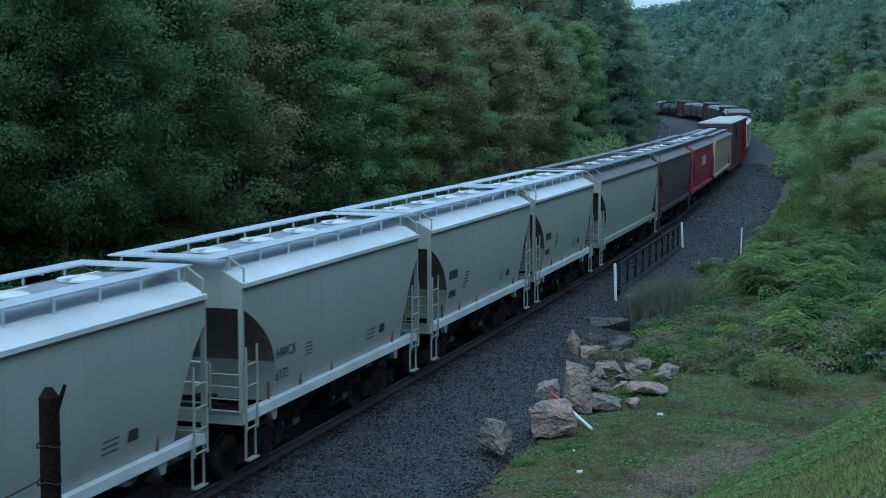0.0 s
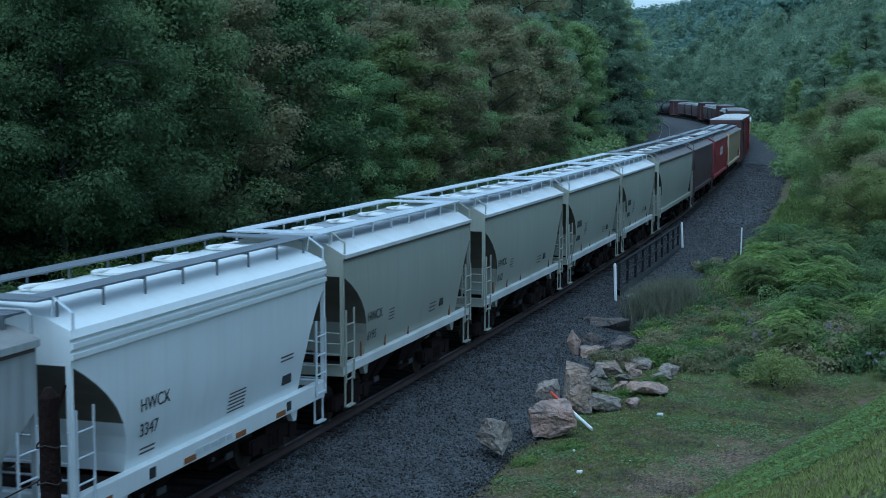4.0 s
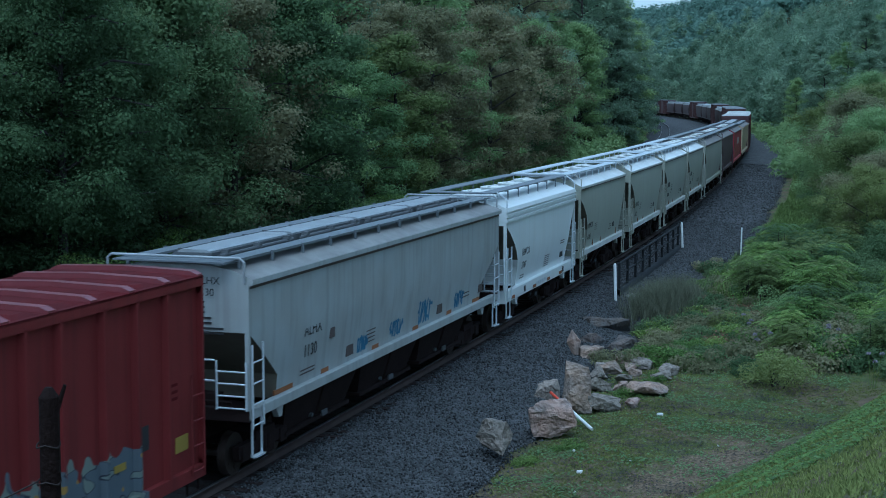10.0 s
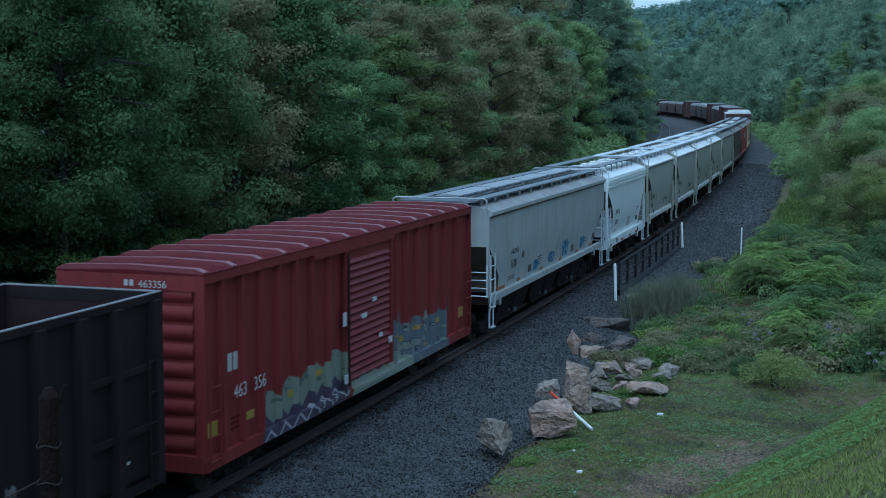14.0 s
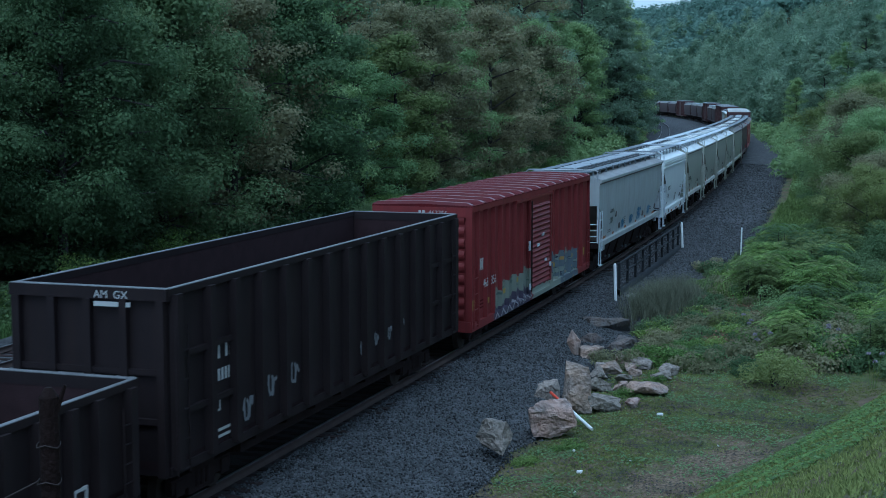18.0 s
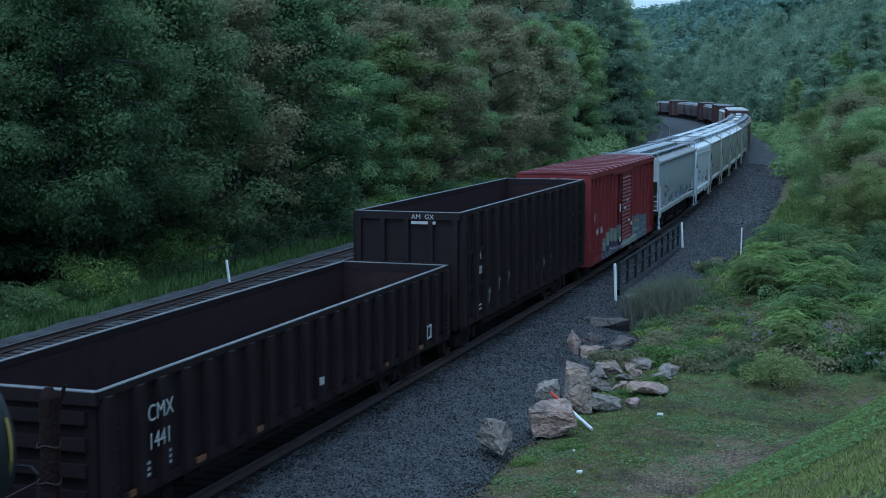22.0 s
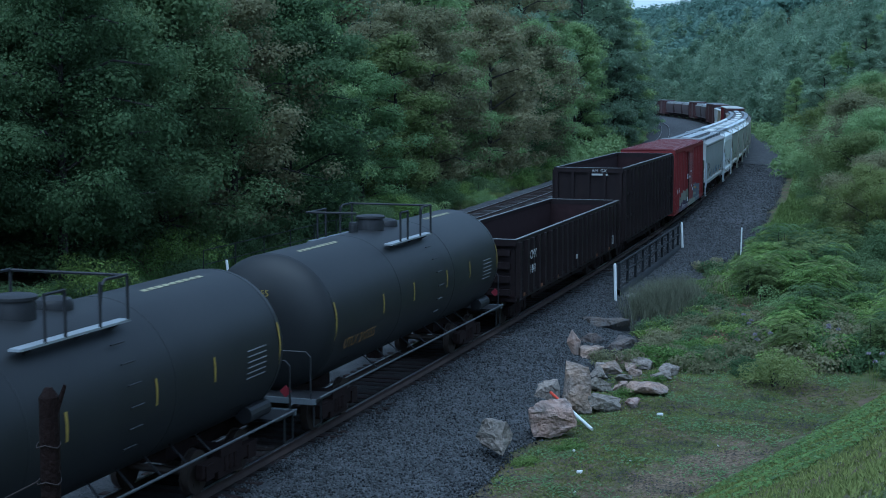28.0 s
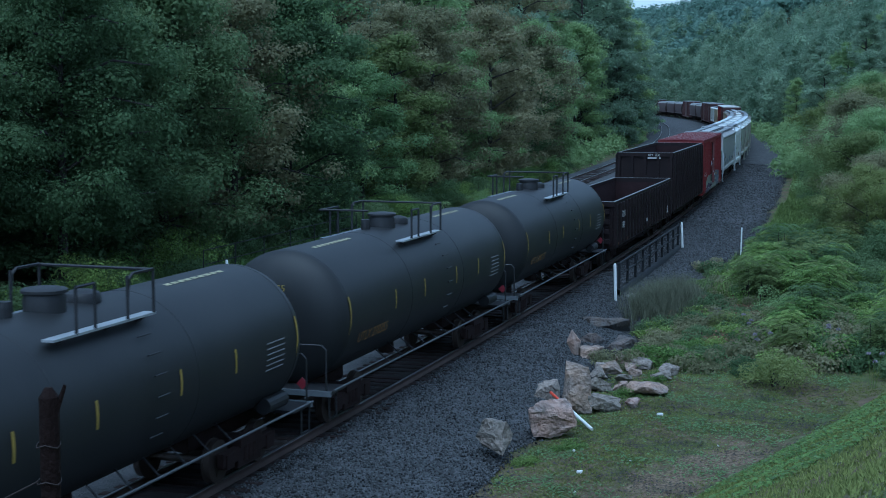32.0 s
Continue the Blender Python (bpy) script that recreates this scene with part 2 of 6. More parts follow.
    "dark_roof": mat("sooty_hopper_roof", (0.12, 0.108, 0.098), 0.6, var=0.2, second=(0.18, 0.165, 0.15), mix=0.6, mscale=1.0, bump=0.05),
    "weed_dark": mat("dull_green_weeds", (0.105, 0.16, 0.05), 0.7, var=0.25, scale=0.5, island=0.35, bump=0, trans=0.25, specular=0.1),
    "stencil_brown": mat("dull_brown_stencil", (0.09, 0.07, 0.065), 0.6, var=0.2, bump=0.0),
    "russet": mat("dead_russet_leaves", (0.2, 0.125, 0.08), 0.8, var=0.3, island=0.4, bump=0, trans=0.2, specular=0.1),
    "rock_grey": mat("grey_broken_rock", (0.29, 0.245, 0.205), 0.92, var=0.6, scale=4.5, fine=11, bump=1.0, second=(0.165, 0.15, 0.13), mix=0.8, mscale=2.4, dist=0.1, obj=0.25),
    "rock_dark": mat("dark_weathered_rock", (0.13, 0.105, 0.09), 0.95, var=0.6, scale=4.5, fine=11, bump=1.0, second=(0.075, 0.075, 0.075), mix=0.9, mscale=2.2, dist=0.1, obj=0.2),
    "litter": mat("white_litter", (0.7, 0.7, 0.68), 0.6, var=0.1),
    "pipe_red": mat("red_plastic_pipe", (0.5, 0.06, 0.03), 0.5, var=0.1),
}


def worn_soil():
    """Bare brown soil along a footway over the verge."""
    nt = M["ground"].node_tree
    N, L = nt.nodes, nt.links
    bs = N["Principled BSDF"]
    base = bs.inputs["Base Color"].links[0].from_socket
    tc = N.new("ShaderNodeTexCoord")
    mp = N.new("ShaderNodeMapping")
    mp.vector_type = "TEXTURE"
    mp.inputs["Location"].default_value = (5.5, 31.0, 0)
    mp.inputs["Rotation"].default_value = (0, 0, radians(50))
    mp.inputs["Scale"].default_value = (3.4, 0.9, 1000)
    L.new(tc.outputs["Object"], mp.inputs[0])
    ln = N.new("ShaderNodeVectorMath")
    ln.operation = "LENGTH"
    L.new(mp.outputs[0], ln.inputs[0])
    nz = N.new("ShaderNodeTexNoise")
    nz.inputs["Scale"].default_value, nz.inputs["Detail"].default_value = 1.6, 8.0
    L.new(tc.outputs["Object"], nz.inputs["Vector"])
    ad = N.new("ShaderNodeMath")
    ad.operation = "MULTIPLY_ADD"
    L.new(nz.outputs["Fac"], ad.inputs[0])
    ad.inputs[1].default_value = 2.6
    L.new(ln.outputs["Value"], ad.inputs[2])
    rg = N.new("ShaderNodeMapRange")
    for k, q in ((1, 2.5), (2, 1.9), (3, 0.0), (4, 0.9)):
        rg.inputs[k].default_value = q
    L.new(ad.outputs[0], rg.inputs[0])
    fine_ = N.new("ShaderNodeTexNoise")
    fine_.inputs["Scale"].default_value, fine_.inputs["Detail"].default_value = 14.0, 5.0
    L.new(tc.outputs["Object"], fine_.inputs["Vector"])
    rp = N.new("ShaderNodeValToRGB")
    rp.color_ramp.elements[0].position, rp.color_ramp.elements[0].color = 0.35, (0.07, 0.05, 0.035, 1)
    rp.color_ramp.elements[1].position, rp.color_ramp.elements[1].color = 0.68, (0.27, 0.2, 0.14, 1)
    L.new(fine_.outputs["Fac"], rp.inputs[0])
    mx = N.new("ShaderNodeMix")
    mx.data_type = "RGBA"
    L.new(rg.outputs[0], mx.inputs[0])
    L.new(base, mx.inputs[6])
    L.new(rp.outputs[0], mx.inputs[7])
    L.new(mx.outputs[2], bs.inputs["Base Color"])


worn_soil()


def sprayed_paint():
    """Oxide red paint with sprayed pictures along the lower near side, shaped by the car's own coordinates."""
    m = M["box_red"].copy()
    m.name = "oxide_red_sprayed_paint"
    nt = m.node_tree
    N, L = nt.nodes, nt.links
    bs = N["Principled BSDF"]
    base = bs.inputs["Base Color"].links[0].from_socket
    tc = N.new("ShaderNodeTexCoord")
    sep = N.new("ShaderNodeSeparateXYZ")
    L.new(tc.outputs["Object"], sep.inputs[0])
    X, Y, Z = sep.outputs

    def op(kind, a, c, d=None):
        n = N.new("ShaderNodeMath")
        n.operation = kind
        for k, v in enumerate((a, c, d)):
            if v is None:
                continue
            if isinstance(v, (int, float)):
                n.inputs[k].default_value = v
            else:
                L.new(v, n.inputs[k])
        return n.outputs[0]

    def wob(sc, zs=1.0):
        mp = N.new("ShaderNodeMapping")
        mp.inputs["Scale"].default_value = (sc, 0, sc * zs)
        L.new(tc.outputs["Object"], mp.inputs[0])
        n = N.new("ShaderNodeTexNoise")
        n.inputs["Scale"].default_value = 1.0
        n.inputs["Detail"].default_value = 1.0
        L.new(mp.outputs[0], n.inputs[0])
        return n.outputs[0]

    def put(base_, fac, col):
        n = N.new("ShaderNodeMix")
        n.data_type = "RGBA"
        L.new(fac, n.inputs[0])
        L.new(base_, n.inputs[6])
        if isinstance(col, tuple):
            n.inputs[7].default_value = (*col, 1)
        else:
            L.new(col, n.inputs[7])
        return n.outputs[2]
    near = op("LESS_THAN", Y, 0.0)

    def inside(a, c):
        return op("MULTIPLY", op("MULTIPLY", op("GREATER_THAN", X, a), op("LESS_THAN", X, c)), near)
    bump_ = op("ABSOLUTE", op("SINE", op("MULTIPLY", X, 2.6), 0.0), 0.0)
    top1 = op("ADD", op("MULTIPLY_ADD", X, 0.07, 1.78), op("MULTIPLY_ADD", bump_, 0.24, op("MULTIPLY", wob(1.7), 0.22)))
    top1 = op("MINIMUM", top1, op("MULTIPLY_ADD", X, 2.6, 15.75))
    zone1 = op("MULTIPLY", inside(-5.7, -1.25), op("LESS_THAN", Z, op("SUBTRACT", top1, 0.12)))
    col = put(base, zone1, (0.19, 0.21, 0.17))
    saw = op("PINGPONG", op("MULTIPLY", X, 1.4), 0.5)
    low1 = op("MULTIPLY_ADD", saw, 0.5, op("MULTIPLY_ADD", X, 0.04, 1.12))
    col = put(col, op("MULTIPLY", zone1, op("LESS_THAN", Z, low1)), (0.06, 0.05, 0.075))
    line1 = op("LESS_THAN", op("ABSOLUTE", op("SUBTRACT", Z, op("SUBTRACT", low1, 0.3)), 0.0), 0.035)
    col = put(col, op("MULTIPLY", zone1, line1), (0.34, 0.33, 0.34))
    patch = op("GREATER_THAN", wob(3.1, 2.0), 0.6)
    col = put(col, op("MULTIPLY", zone1, op("MULTIPLY", patch, op("GREATER_THAN", Z, 1.35))), (0.09, 0.12, 0.1))
    spike = op("PINGPONG", op("MULTIPLY", X, 1.9), 0.5)
    top2 = op("ADD", op("MULTIPLY_ADD", X, -0.05, 1.85), op("MULTIPLY_ADD", spike, 0.55, op("MULTIPLY_ADD", wob(2.3), 0.7, -0.35)))
    zone2 = op("MULTIPLY", inside(1.75, 6.1), op("LESS_THAN", Z, top2))
    col = put(col, zone2, (0.12, 0.14, 0.16))
    col = put(col, op("MULTIPLY", zone2, op("GREATER_THAN", wob(1.9, 1.6), 0.54)), (0.2, 0.23, 0.2))
    col = put(col, op("MULTIPLY", zone2, op("GREATER_THAN", wob(2.7, 1.3), 0.66)), (0.34, 0.22, 0.06))
    edge = op("LESS_THAN", op("ABSOLUTE", op("SUBTRACT", wob(1.9, 1.6), 0.54), 0.0), 0.012)
    col = put(col, op("MULTIPLY", zone2, edge), (0.04, 0.045, 0.06))
    strip_ = op("MULTIPLY", inside(-1.0, 3.2), op("LESS_THAN", Z, op("MULTIPLY_ADD", wob(2.0), 0.5, 0.78)))
    col = put(col, strip_, (0.25, 0.27, 0.22))
    L.new(col, bs.inputs["Base Color"])
    return m


M["box_sprayed"] = sprayed_paint()


# ---------------------------------------------------------------- mesh tools
class Geo:
    """Gathers vertices and faces of one mesh."""

    def __init__(self):
        self.v, self.f = [], []

    def add(self, verts, faces):
        o = len(self.v)
        self.v.extend(tuple(map(float, q)) for q in verts)
        self.f.extend(tuple(i + o for i in q) for q in faces)
        return self

    def box(self, x0, x1, y0, y1, z0, z1):
        return self.add([(x0, y0, z0), (x1, y0, z0), (x1, y1, z0), (x0, y1, z0), (x0, y0, z1), (x1, y0, z1), (x1, y1, z1), (x0, y1, z1)],
                        [(0, 3, 2, 1), (4, 5, 6, 7), (0, 1, 5, 4), (1, 2, 6, 5), (2, 3, 7, 6), (3, 0, 4, 7)])

    def prism(self, outline, x0, x1):
        """Outline of (y, z) drawn out along x."""
        n = len(outline)
        v = [(x0, y, z) for y, z in outline] + [(x1, y, z) for y, z in outline]
        return self.add(v, [(i, (i + 1) % n, n + (i + 1) % n, n + i) for i in range(n)] + [tuple(range(n - 1, -1, -1)), tuple(range(n, 2 * n))])

    def rod(self, a, b, r, n=6, r2=None):
        a, b = Vector(a), Vector(b)
        w = (b - a).normalized()
        u = w.orthogonal().normalized()
        t = w.cross(u)
        r2 = r if r2 is None else r2
        v = []
        for c, rr in ((a, r), (b, r2)):
            for i in range(n):
                q = 2 * math.pi * i / n
                v.append(c + (u * math.cos(q) + t * math.sin(q)) * rr)
        return self.add(v, [(i, (i + 1) % n, n + (i + 1) % n, n + i) for i in range(n)] + [tuple(range(n - 1, -1, -1)), tuple(range(n, 2 * n))])

    def path(self, pts, r, n=6):
        """One bent rod through the points."""
        pts = [Vector(q) for q in pts]
        v = []
        u = None
        for k, q in enumerate(pts):
            w = (pts[min(k + 1, len(pts) - 1)] - pts[max(k - 1, 0)]).normalized()
            u = w.orthogonal().normalized() if u is None else (u - w * u.dot(w)).normalized()
            t = w.cross(u)
            v += [q + (u * math.cos(2 * math.pi * i / n) + t * math.sin(2 * math.pi * i / n)) * r for i in range(n)]
        m = len(pts)
        f = [(k * n + i, k * n + (i + 1) % n, (k + 1) * n + (i + 1) % n, (k + 1) * n + i) for k in range(m - 1) for i in range(n)]
        return self.add(v, f + [tuple(range(n - 1, -1, -1)), tuple(range((m - 1) * n, m * n))])

    def disc(self, c, r, h, n=20, dome=0.0):
        """Upright round lid."""
        x, y, z = c
        rings = [(r, 0), (r, h * 0.7), (r * 0.9, h), (r * 0.5, h + dome * 0.7), (0.02, h + dome)]
        v = [(x + rr * math.cos(2 * math.pi * i / n), y + rr * math.sin(2 * math.pi * i / n), z + zz) for rr, zz in rings for i in range(n)]
        f = [(k * n + i, k * n + (i + 1) % n, (k + 1) * n + (i + 1) % n, (k + 1) * n + i) for k in range(len(rings) - 1) for i in range(n)]
        return self.add(v, f + [tuple(range((len(rings) - 1) * n, len(rings) * n))])

    def mesh(self, name, smooth_angle=None):
        me = bpy.data.meshes.new(name)
        me.from_pydata(self.v, [], self.f)
        if smooth_angle is not None:
            me.shade_smooth()
            me.set_sharp_from_angle(angle=radians(smooth_angle))
        me.update()
        return me


def part(name, geo, material, parent=None, label="", smooth_angle=None, bevel=0.0):
    me = geo.mesh(name, smooth_angle) if isinstance(geo, Geo) else geo
    if not me.materials:
        me.materials.append(M[material])
    ob = new(name, me)
    ob.parent = parent
    if label:
        tagged(ob, label=label)
    if bevel:
        b = ob.modifiers.new("bevel", "BEVEL")
        b.width, b.segments, b.limit_method = bevel, 2, "ANGLE"
    return ob


def repeat(name, geo, material, parent, xs):
    """The same small piece at several places along x, one object each."""
    me = geo.mesh(name)
    me.materials.append(M[material])
    for x in xs:
        ob = new(name, me)
        ob.parent = parent
        ob.location.x = x


def thing(name, label, category, group="", kind="", at=None):
    ob = new(name)
    ob.empty_display_size = 0.2
    if at is not None:
        ob.matrix_basis = at
    return tagged(ob, label, category, group, kind)


def quick_mesh(name, verts, faces, material, smooth_it=False):
    """Mesh from arrays of triangles or quads."""
    me = bpy.data.meshes.new(name)
    verts, faces = np.asarray(verts, np.float32), np.asarray(faces, np.int32)
    n, k = faces.shape
    me.vertices.add(len(verts))
    me.vertices.foreach_set("co", verts.ravel())
    me.loops.add(n * k)
    me.loops.foreach_set("vertex_index", faces.ravel())
    me.polygons.add(n)
    me.polygons.foreach_set("loop_start", np.arange(0, n * k, k, dtype=np.int32))
    me.polygons.foreach_set("loop_total", np.full(n, k, np.int32))
    me.update(calc_edges=True)
    if smooth_it:
        me.shade_smooth()
    me.materials.append(M[material])
    return me


# ---------------------------------------------------------------- ground
def build_ground():
    xs = np.unique(np.concatenate([np.linspace(-1500, -160, 22), np.arange(-160, -30, 5.0), np.arange(-30, 40, 0.8), np.arange(40, 200, 5.0), np.linspace(200, 2000, 30)]))
    ys = np.unique(np.concatenate([np.linspace(-900, -30, 14), np.arange(-30, 75, 0.8), np.arange(75, 460, 5.0), np.linspace(460, 2800, 60)]))
    gx, gy = np.meshgrid(xs, ys)
    gz = ground_z(gx, gy)
    v = np.stack([gx, gy, gz], -1).reshape(-1, 3)
    nx, ny = len(xs), len(ys)
    i = (np.arange(ny - 1)[:, None] * nx + np.arange(nx - 1)).ravel()
    ob = new("ground", quick_mesh("ground", v, np.stack([i, i + 1, i + nx + 1, i + nx], -1), "ground", True))
    tagged(ob, "grassy verge and wooded valley floor", "ground", kind="structure")


def strip(profile, s0, s1, step):
    """Verts and quads of an across-section (d, z) swept along the line."""
    ss = np.arange(s0, s1 + step / 2, step)
    rows = [on_line(ss, d, z) for d, z in profile]
    v = np.stack(rows, 1).reshape(-1, 3)
    n = len(profile)
    i = (np.arange(len(ss) - 1)[:, None] * n + np.arange(n - 1)).ravel()
    return v, np.stack([i, i + 1, i + n + 1, i + n], -1)


def shoulder(s):
    """How far the ballast spreads on the near side."""
    return smooth(45, 49, s) * 1.5 + 0.45 * smooth(24, 14, s) + 0.3 * wave(s, 0 * s, 0.8, 21)


def build_trackbed():
    prof = [(-15.2, -0.95), (-14.0, -0.32), (-13.3, -0.2), (-9.6, -0.2), (-8.6, -0.42), (-3.2, -0.42), (-2.2, -0.2), (1.9, -0.2), (2.6, -0.26), (4.2, -0.6), (4.9, -0.9)]
    d = np.interp(np.linspace(0, 10, 61), np.arange(11), [q[0] for q in prof])
    z = np.interp(np.linspace(0, 10, 61), np.arange(11), [q[1] for q in prof])
    v, f = strip(list(zip(d, z)), -60, 120, 0.4)
    s_, d_ = np.repeat(np.arange(-60, 120.2, 0.4), 61), np.tile(d, len(v) // 61)
    wide = shoulder(s_)
    v[:, :2] = on_line(s_, d_ + np.maximum(0, d_ - 2.2) / 2.7 * wide)[:, :2]
    v[:, 2] += 0.02 * wave(v[:, 0], v[:, 1], 6.0, 11) + 0.02 * wave(v[:, 0], v[:, 1], 2.0, 12)
    v2, f2 = strip(prof[:-2] + [(5.6, -0.6), (6.4, -0.95)], 120, 620, 4.0)
    ob = new("ballast_bed", quick_mesh("ballast_bed", np.concatenate([v, v2]), np.concatenate([f, f2 + len(v)]), "ballast"))
    ob.data.materials.append(M["oily_shade"])
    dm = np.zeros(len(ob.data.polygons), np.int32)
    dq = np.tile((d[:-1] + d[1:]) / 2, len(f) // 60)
    # Strip between the rails gets the oil stain and painted-in train shade.
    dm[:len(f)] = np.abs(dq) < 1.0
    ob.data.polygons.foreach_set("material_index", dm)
    tagged(ob, "dark grey crushed stone ballast under the tracks", "ballast", kind="structure")


def build_track(name, centre, s0, s1, label):
    base = thing(name, label, "railway track", kind="structure")
    for side in (-0.7525, 0.7525):
        c = centre + side
        v, f = strip([(c - 0.07, -0.17), (c - 0.07, -0.15), (c - 0.012, -0.13), (c - 0.012, -0.04), (c - 0.036, -0.03), (c - 0.036, -0.003), (c + 0.036, -0.003), (c + 0.036, -0.03), (c + 0.012, -0.04), (c + 0.012, -0.13), (c + 0.07, -0.15), (c + 0.07, -0.17)], s0, s1, 2.0)
        part("rail", quick_mesh("rail", v, f, "rail"), "rail", base, "rusty-sided steel rail")
        v, f = strip([(c - 0.034, -0.003), (c - 0.034, 0.0), (c + 0.034, 0.0), (c + 0.034, -0.003)], s0, s1, 2.0)
        part("rail_head", quick_mesh("rail_head", v, f, "rail_top"), "rail_top", base, "polished running surface")
    return base


build_ground()
build_trackbed()
near_track = build_track("near_track", 0.0, -120, 620, "railway track with polished rails on wooden ties")
far_track = build_track("far_track", -11.35, -120, 620, "second railway track beside the woods")


# ---------------------------------------------------------------- train
WHEEL = []


def wheel_mesh():
    """Axle with two spoked-plate wheels, made once."""
    if not WHEEL:
        g = Geo().rod((0, -1.0, 0), (0, 1.0, 0), 0.08, 8)
        for sy in (-0.75, 0.75):
            g.rod((0, sy - 0.065, 0), (0, sy + 0.065, 0), 0.42, 24)
            s1 = sy - 0.08 if sy > 0 else sy + 0.08
            g.rod((0, s1 - 0.012, 0), (0, s1 + 0.012, 0), 0.445, 24)
            for k in range(6):
                a = k * math.pi / 3
                g.rod((0.26 * math.cos(a), sy - 0.075, 0.26 * math.sin(a)), (0.26 * math.cos(a), sy + 0.075, 0.26 * math.sin(a)), 0.05, 6)
        me = g.mesh("wheelset")
        me.materials.append(M["wheel"])
        WHEEL.append(me)
    return WHEEL[0]


def add_truck(car, x):
    """Two-axle truck with side frames, under the car at x."""
    t = part("truck", Geo().box(x - 0.25, x + 0.25, -0.95, 0.95, 0.42, 0.72), "under", car, "grimy cast steel truck")
    for sy in (-1, 1):
        y = sy * 0.98
        g = Geo().prism([(y - 0.07, 0.36), (y + 0.07, 0.36), (y + 0.07, 0.62), (y - 0.07, 0.62)], x - 1.15, x + 1.15)
        g.box(x - 0.5, x + 0.5, y - 0.06, y + 0.06, 0.2, 0.4).box(x - 0.45, x + 0.45, y - 0.1, y + 0.1, 0.6, 0.78)
        for sx in (-0.89, 0.89):
            g.box(x + sx - 0.16, x + sx + 0.16, y - 0.1, y + 0.1, 0.3, 0.58)
        for k in range(3):
            g.rod((x - 0.2 + 0.2 * k, y + sy * 0.03, 0.3), (x - 0.2 + 0.2 * k, y + sy * 0.03, 0.6), 0.08, 8)
        part("side_frame", g, "under", t)
    for sx in (-0.89, 0.89):
        ob = new("wheelset", wheel_mesh())
        ob.parent, ob.location = t, (x + sx, 0, 0.42)


def add_coupler(car, x, sx):
    g = Geo().box(min(x, x + sx * 0.62), max(x, x + sx * 0.62), -0.09, 0.09, 0.72, 0.92)
    g.box(min(x + sx * 0.45, x + sx * 0.72), max(x + sx * 0.45, x + sx * 0.72), -0.17, 0.15, 0.7, 0.96)
    part("coupler", g, "under", car)
    g = Geo()
    g.path([(x, 0.35, 0.8), (x + sx * 0.3, 0.34, 0.55), (x + sx * 0.6, 0.2, 0.48), (x + sx * 0.75, 0.1, 0.6)], 0.03)
    part("air_hose", g, "under", car)


def ladder(car, x, y, z0, z1, wide, along="x", rungs=5, material="walk", r=0.022):
    dx, dy = (wide / 2, 0) if along == "x" else (0, wide / 2)
    for k in (-1, 1):
        part("ladder_stile", Geo().rod((x + k * dx, y + k * dy, z0), (x + k * dx, y + k * dy, z1), r * 1.3, 6), material, car)
    me = Geo().rod((x - dx, y - dy, 0), (x + dx, y + dy, 0), r, 6).mesh("ladder_rung")
    me.materials.append(M[material])
    for i in range(rungs):
        ob = new("ladder_rung", me)
        ob.parent, ob.location.z = car, z0 + (z1 - z0) * (i + 0.15) / rungs


def hopper_shell(half, prof, end, inset_z, mark_z, lead=1.0, steps=14):
    """Side and roof sheet of a covered hopper: the ends of the lower sides are cut back by end(z)."""
    full = [(-y, z) for y, z in prof] + [(y, z) for y, z in reversed(prof) if y > 1e-6]
    n = len(full)
    g = Geo()
    for i in range(steps + 1):
        k = i / steps
        g.v.extend((-(half - end(z)) * (1 - k) + (half - lead * end(z)) * k, y, z) for y, z in full)
    for i in range(steps):
        for j in range(n - 1):
            a = i * n + j
            g.f.append((a, a + n, a + n + 1, a + 1))
    caps = []
    for side in (-1, 1):
        up, low, foot = Geo(), Geo(), Geo()
        m = len(prof)
        for j in range(m - 1):
            (ya, za), (yb, zb) = prof[j], prof[j + 1]
            q = foot if zb <= mark_z + 0.01 else low if zb <= inset_z + 0.01 else up
            cut = lead if side > 0 else 1.0
            xa, xb = side * (half - cut * end(za)), side * (half - cut * end(zb))
            q.add([(xa, -ya, za), (xa, ya, za), (xb, yb, zb), (xb, -yb, zb)], [(0, 1, 2, 3) if side > 0 else (3, 2, 1, 0)])
        caps.append((up, low, foot))
    return g, caps


def text_part(car, body, x, y, z, size, material="lettering", rx=90, rz=0, name="lettering"):
    cu = bpy.data.curves.new(name, "FONT")
    cu.body, cu.size, cu.extrude = body, size, 0.002
    cu.materials.append(M[material])
    ob = new(name, cu)
    ob.parent = car
    ob.matrix_basis = pose(x, y, z, rx, 0, rz)
    return ob


def bars(car, rows, y, material, name="stencil_bar"):
    """Plain bars on the near side in place of small writing: (x, z, width, height)."""
    for x, z, w, h in rows:
        yy = y(z + h / 2) if callable(y) else y
        part(name, Geo().box(x, x + w, -yy - 0.006, -yy + 0.03, z, z + h), material, car)


def scribble(car, x, z, w, h, y, material, seed, strokes=5):
    """Sprayed tag: looping flat strokes that follow the side sheet."""
    r = np.random.RandomState(seed)
    g = Geo()
    for k in range(strokes):
        pts = []
        x0 = x + w * k / strokes
        for t in np.linspace(0, 1, 12):
            px = x0 + w / strokes * (t * 1.3 + 0.35 * math.sin(t * 7 + r.uniform(0, 1)))
            pz = z + h * (0.5 + 0.48 * math.sin(t * r.uniform(4, 8) + k * 2.1))
            pts.append((px, pz))
        for (ax_, az_), (bx_, bz_) in zip(pts[:-1], pts[1:]):
            q = Vector((bx_ - ax_, bz_ - az_))
            if q.length < 1e-4:
                continue
            nn = Vector((-q.y, q.x)).normalized() * 0.035
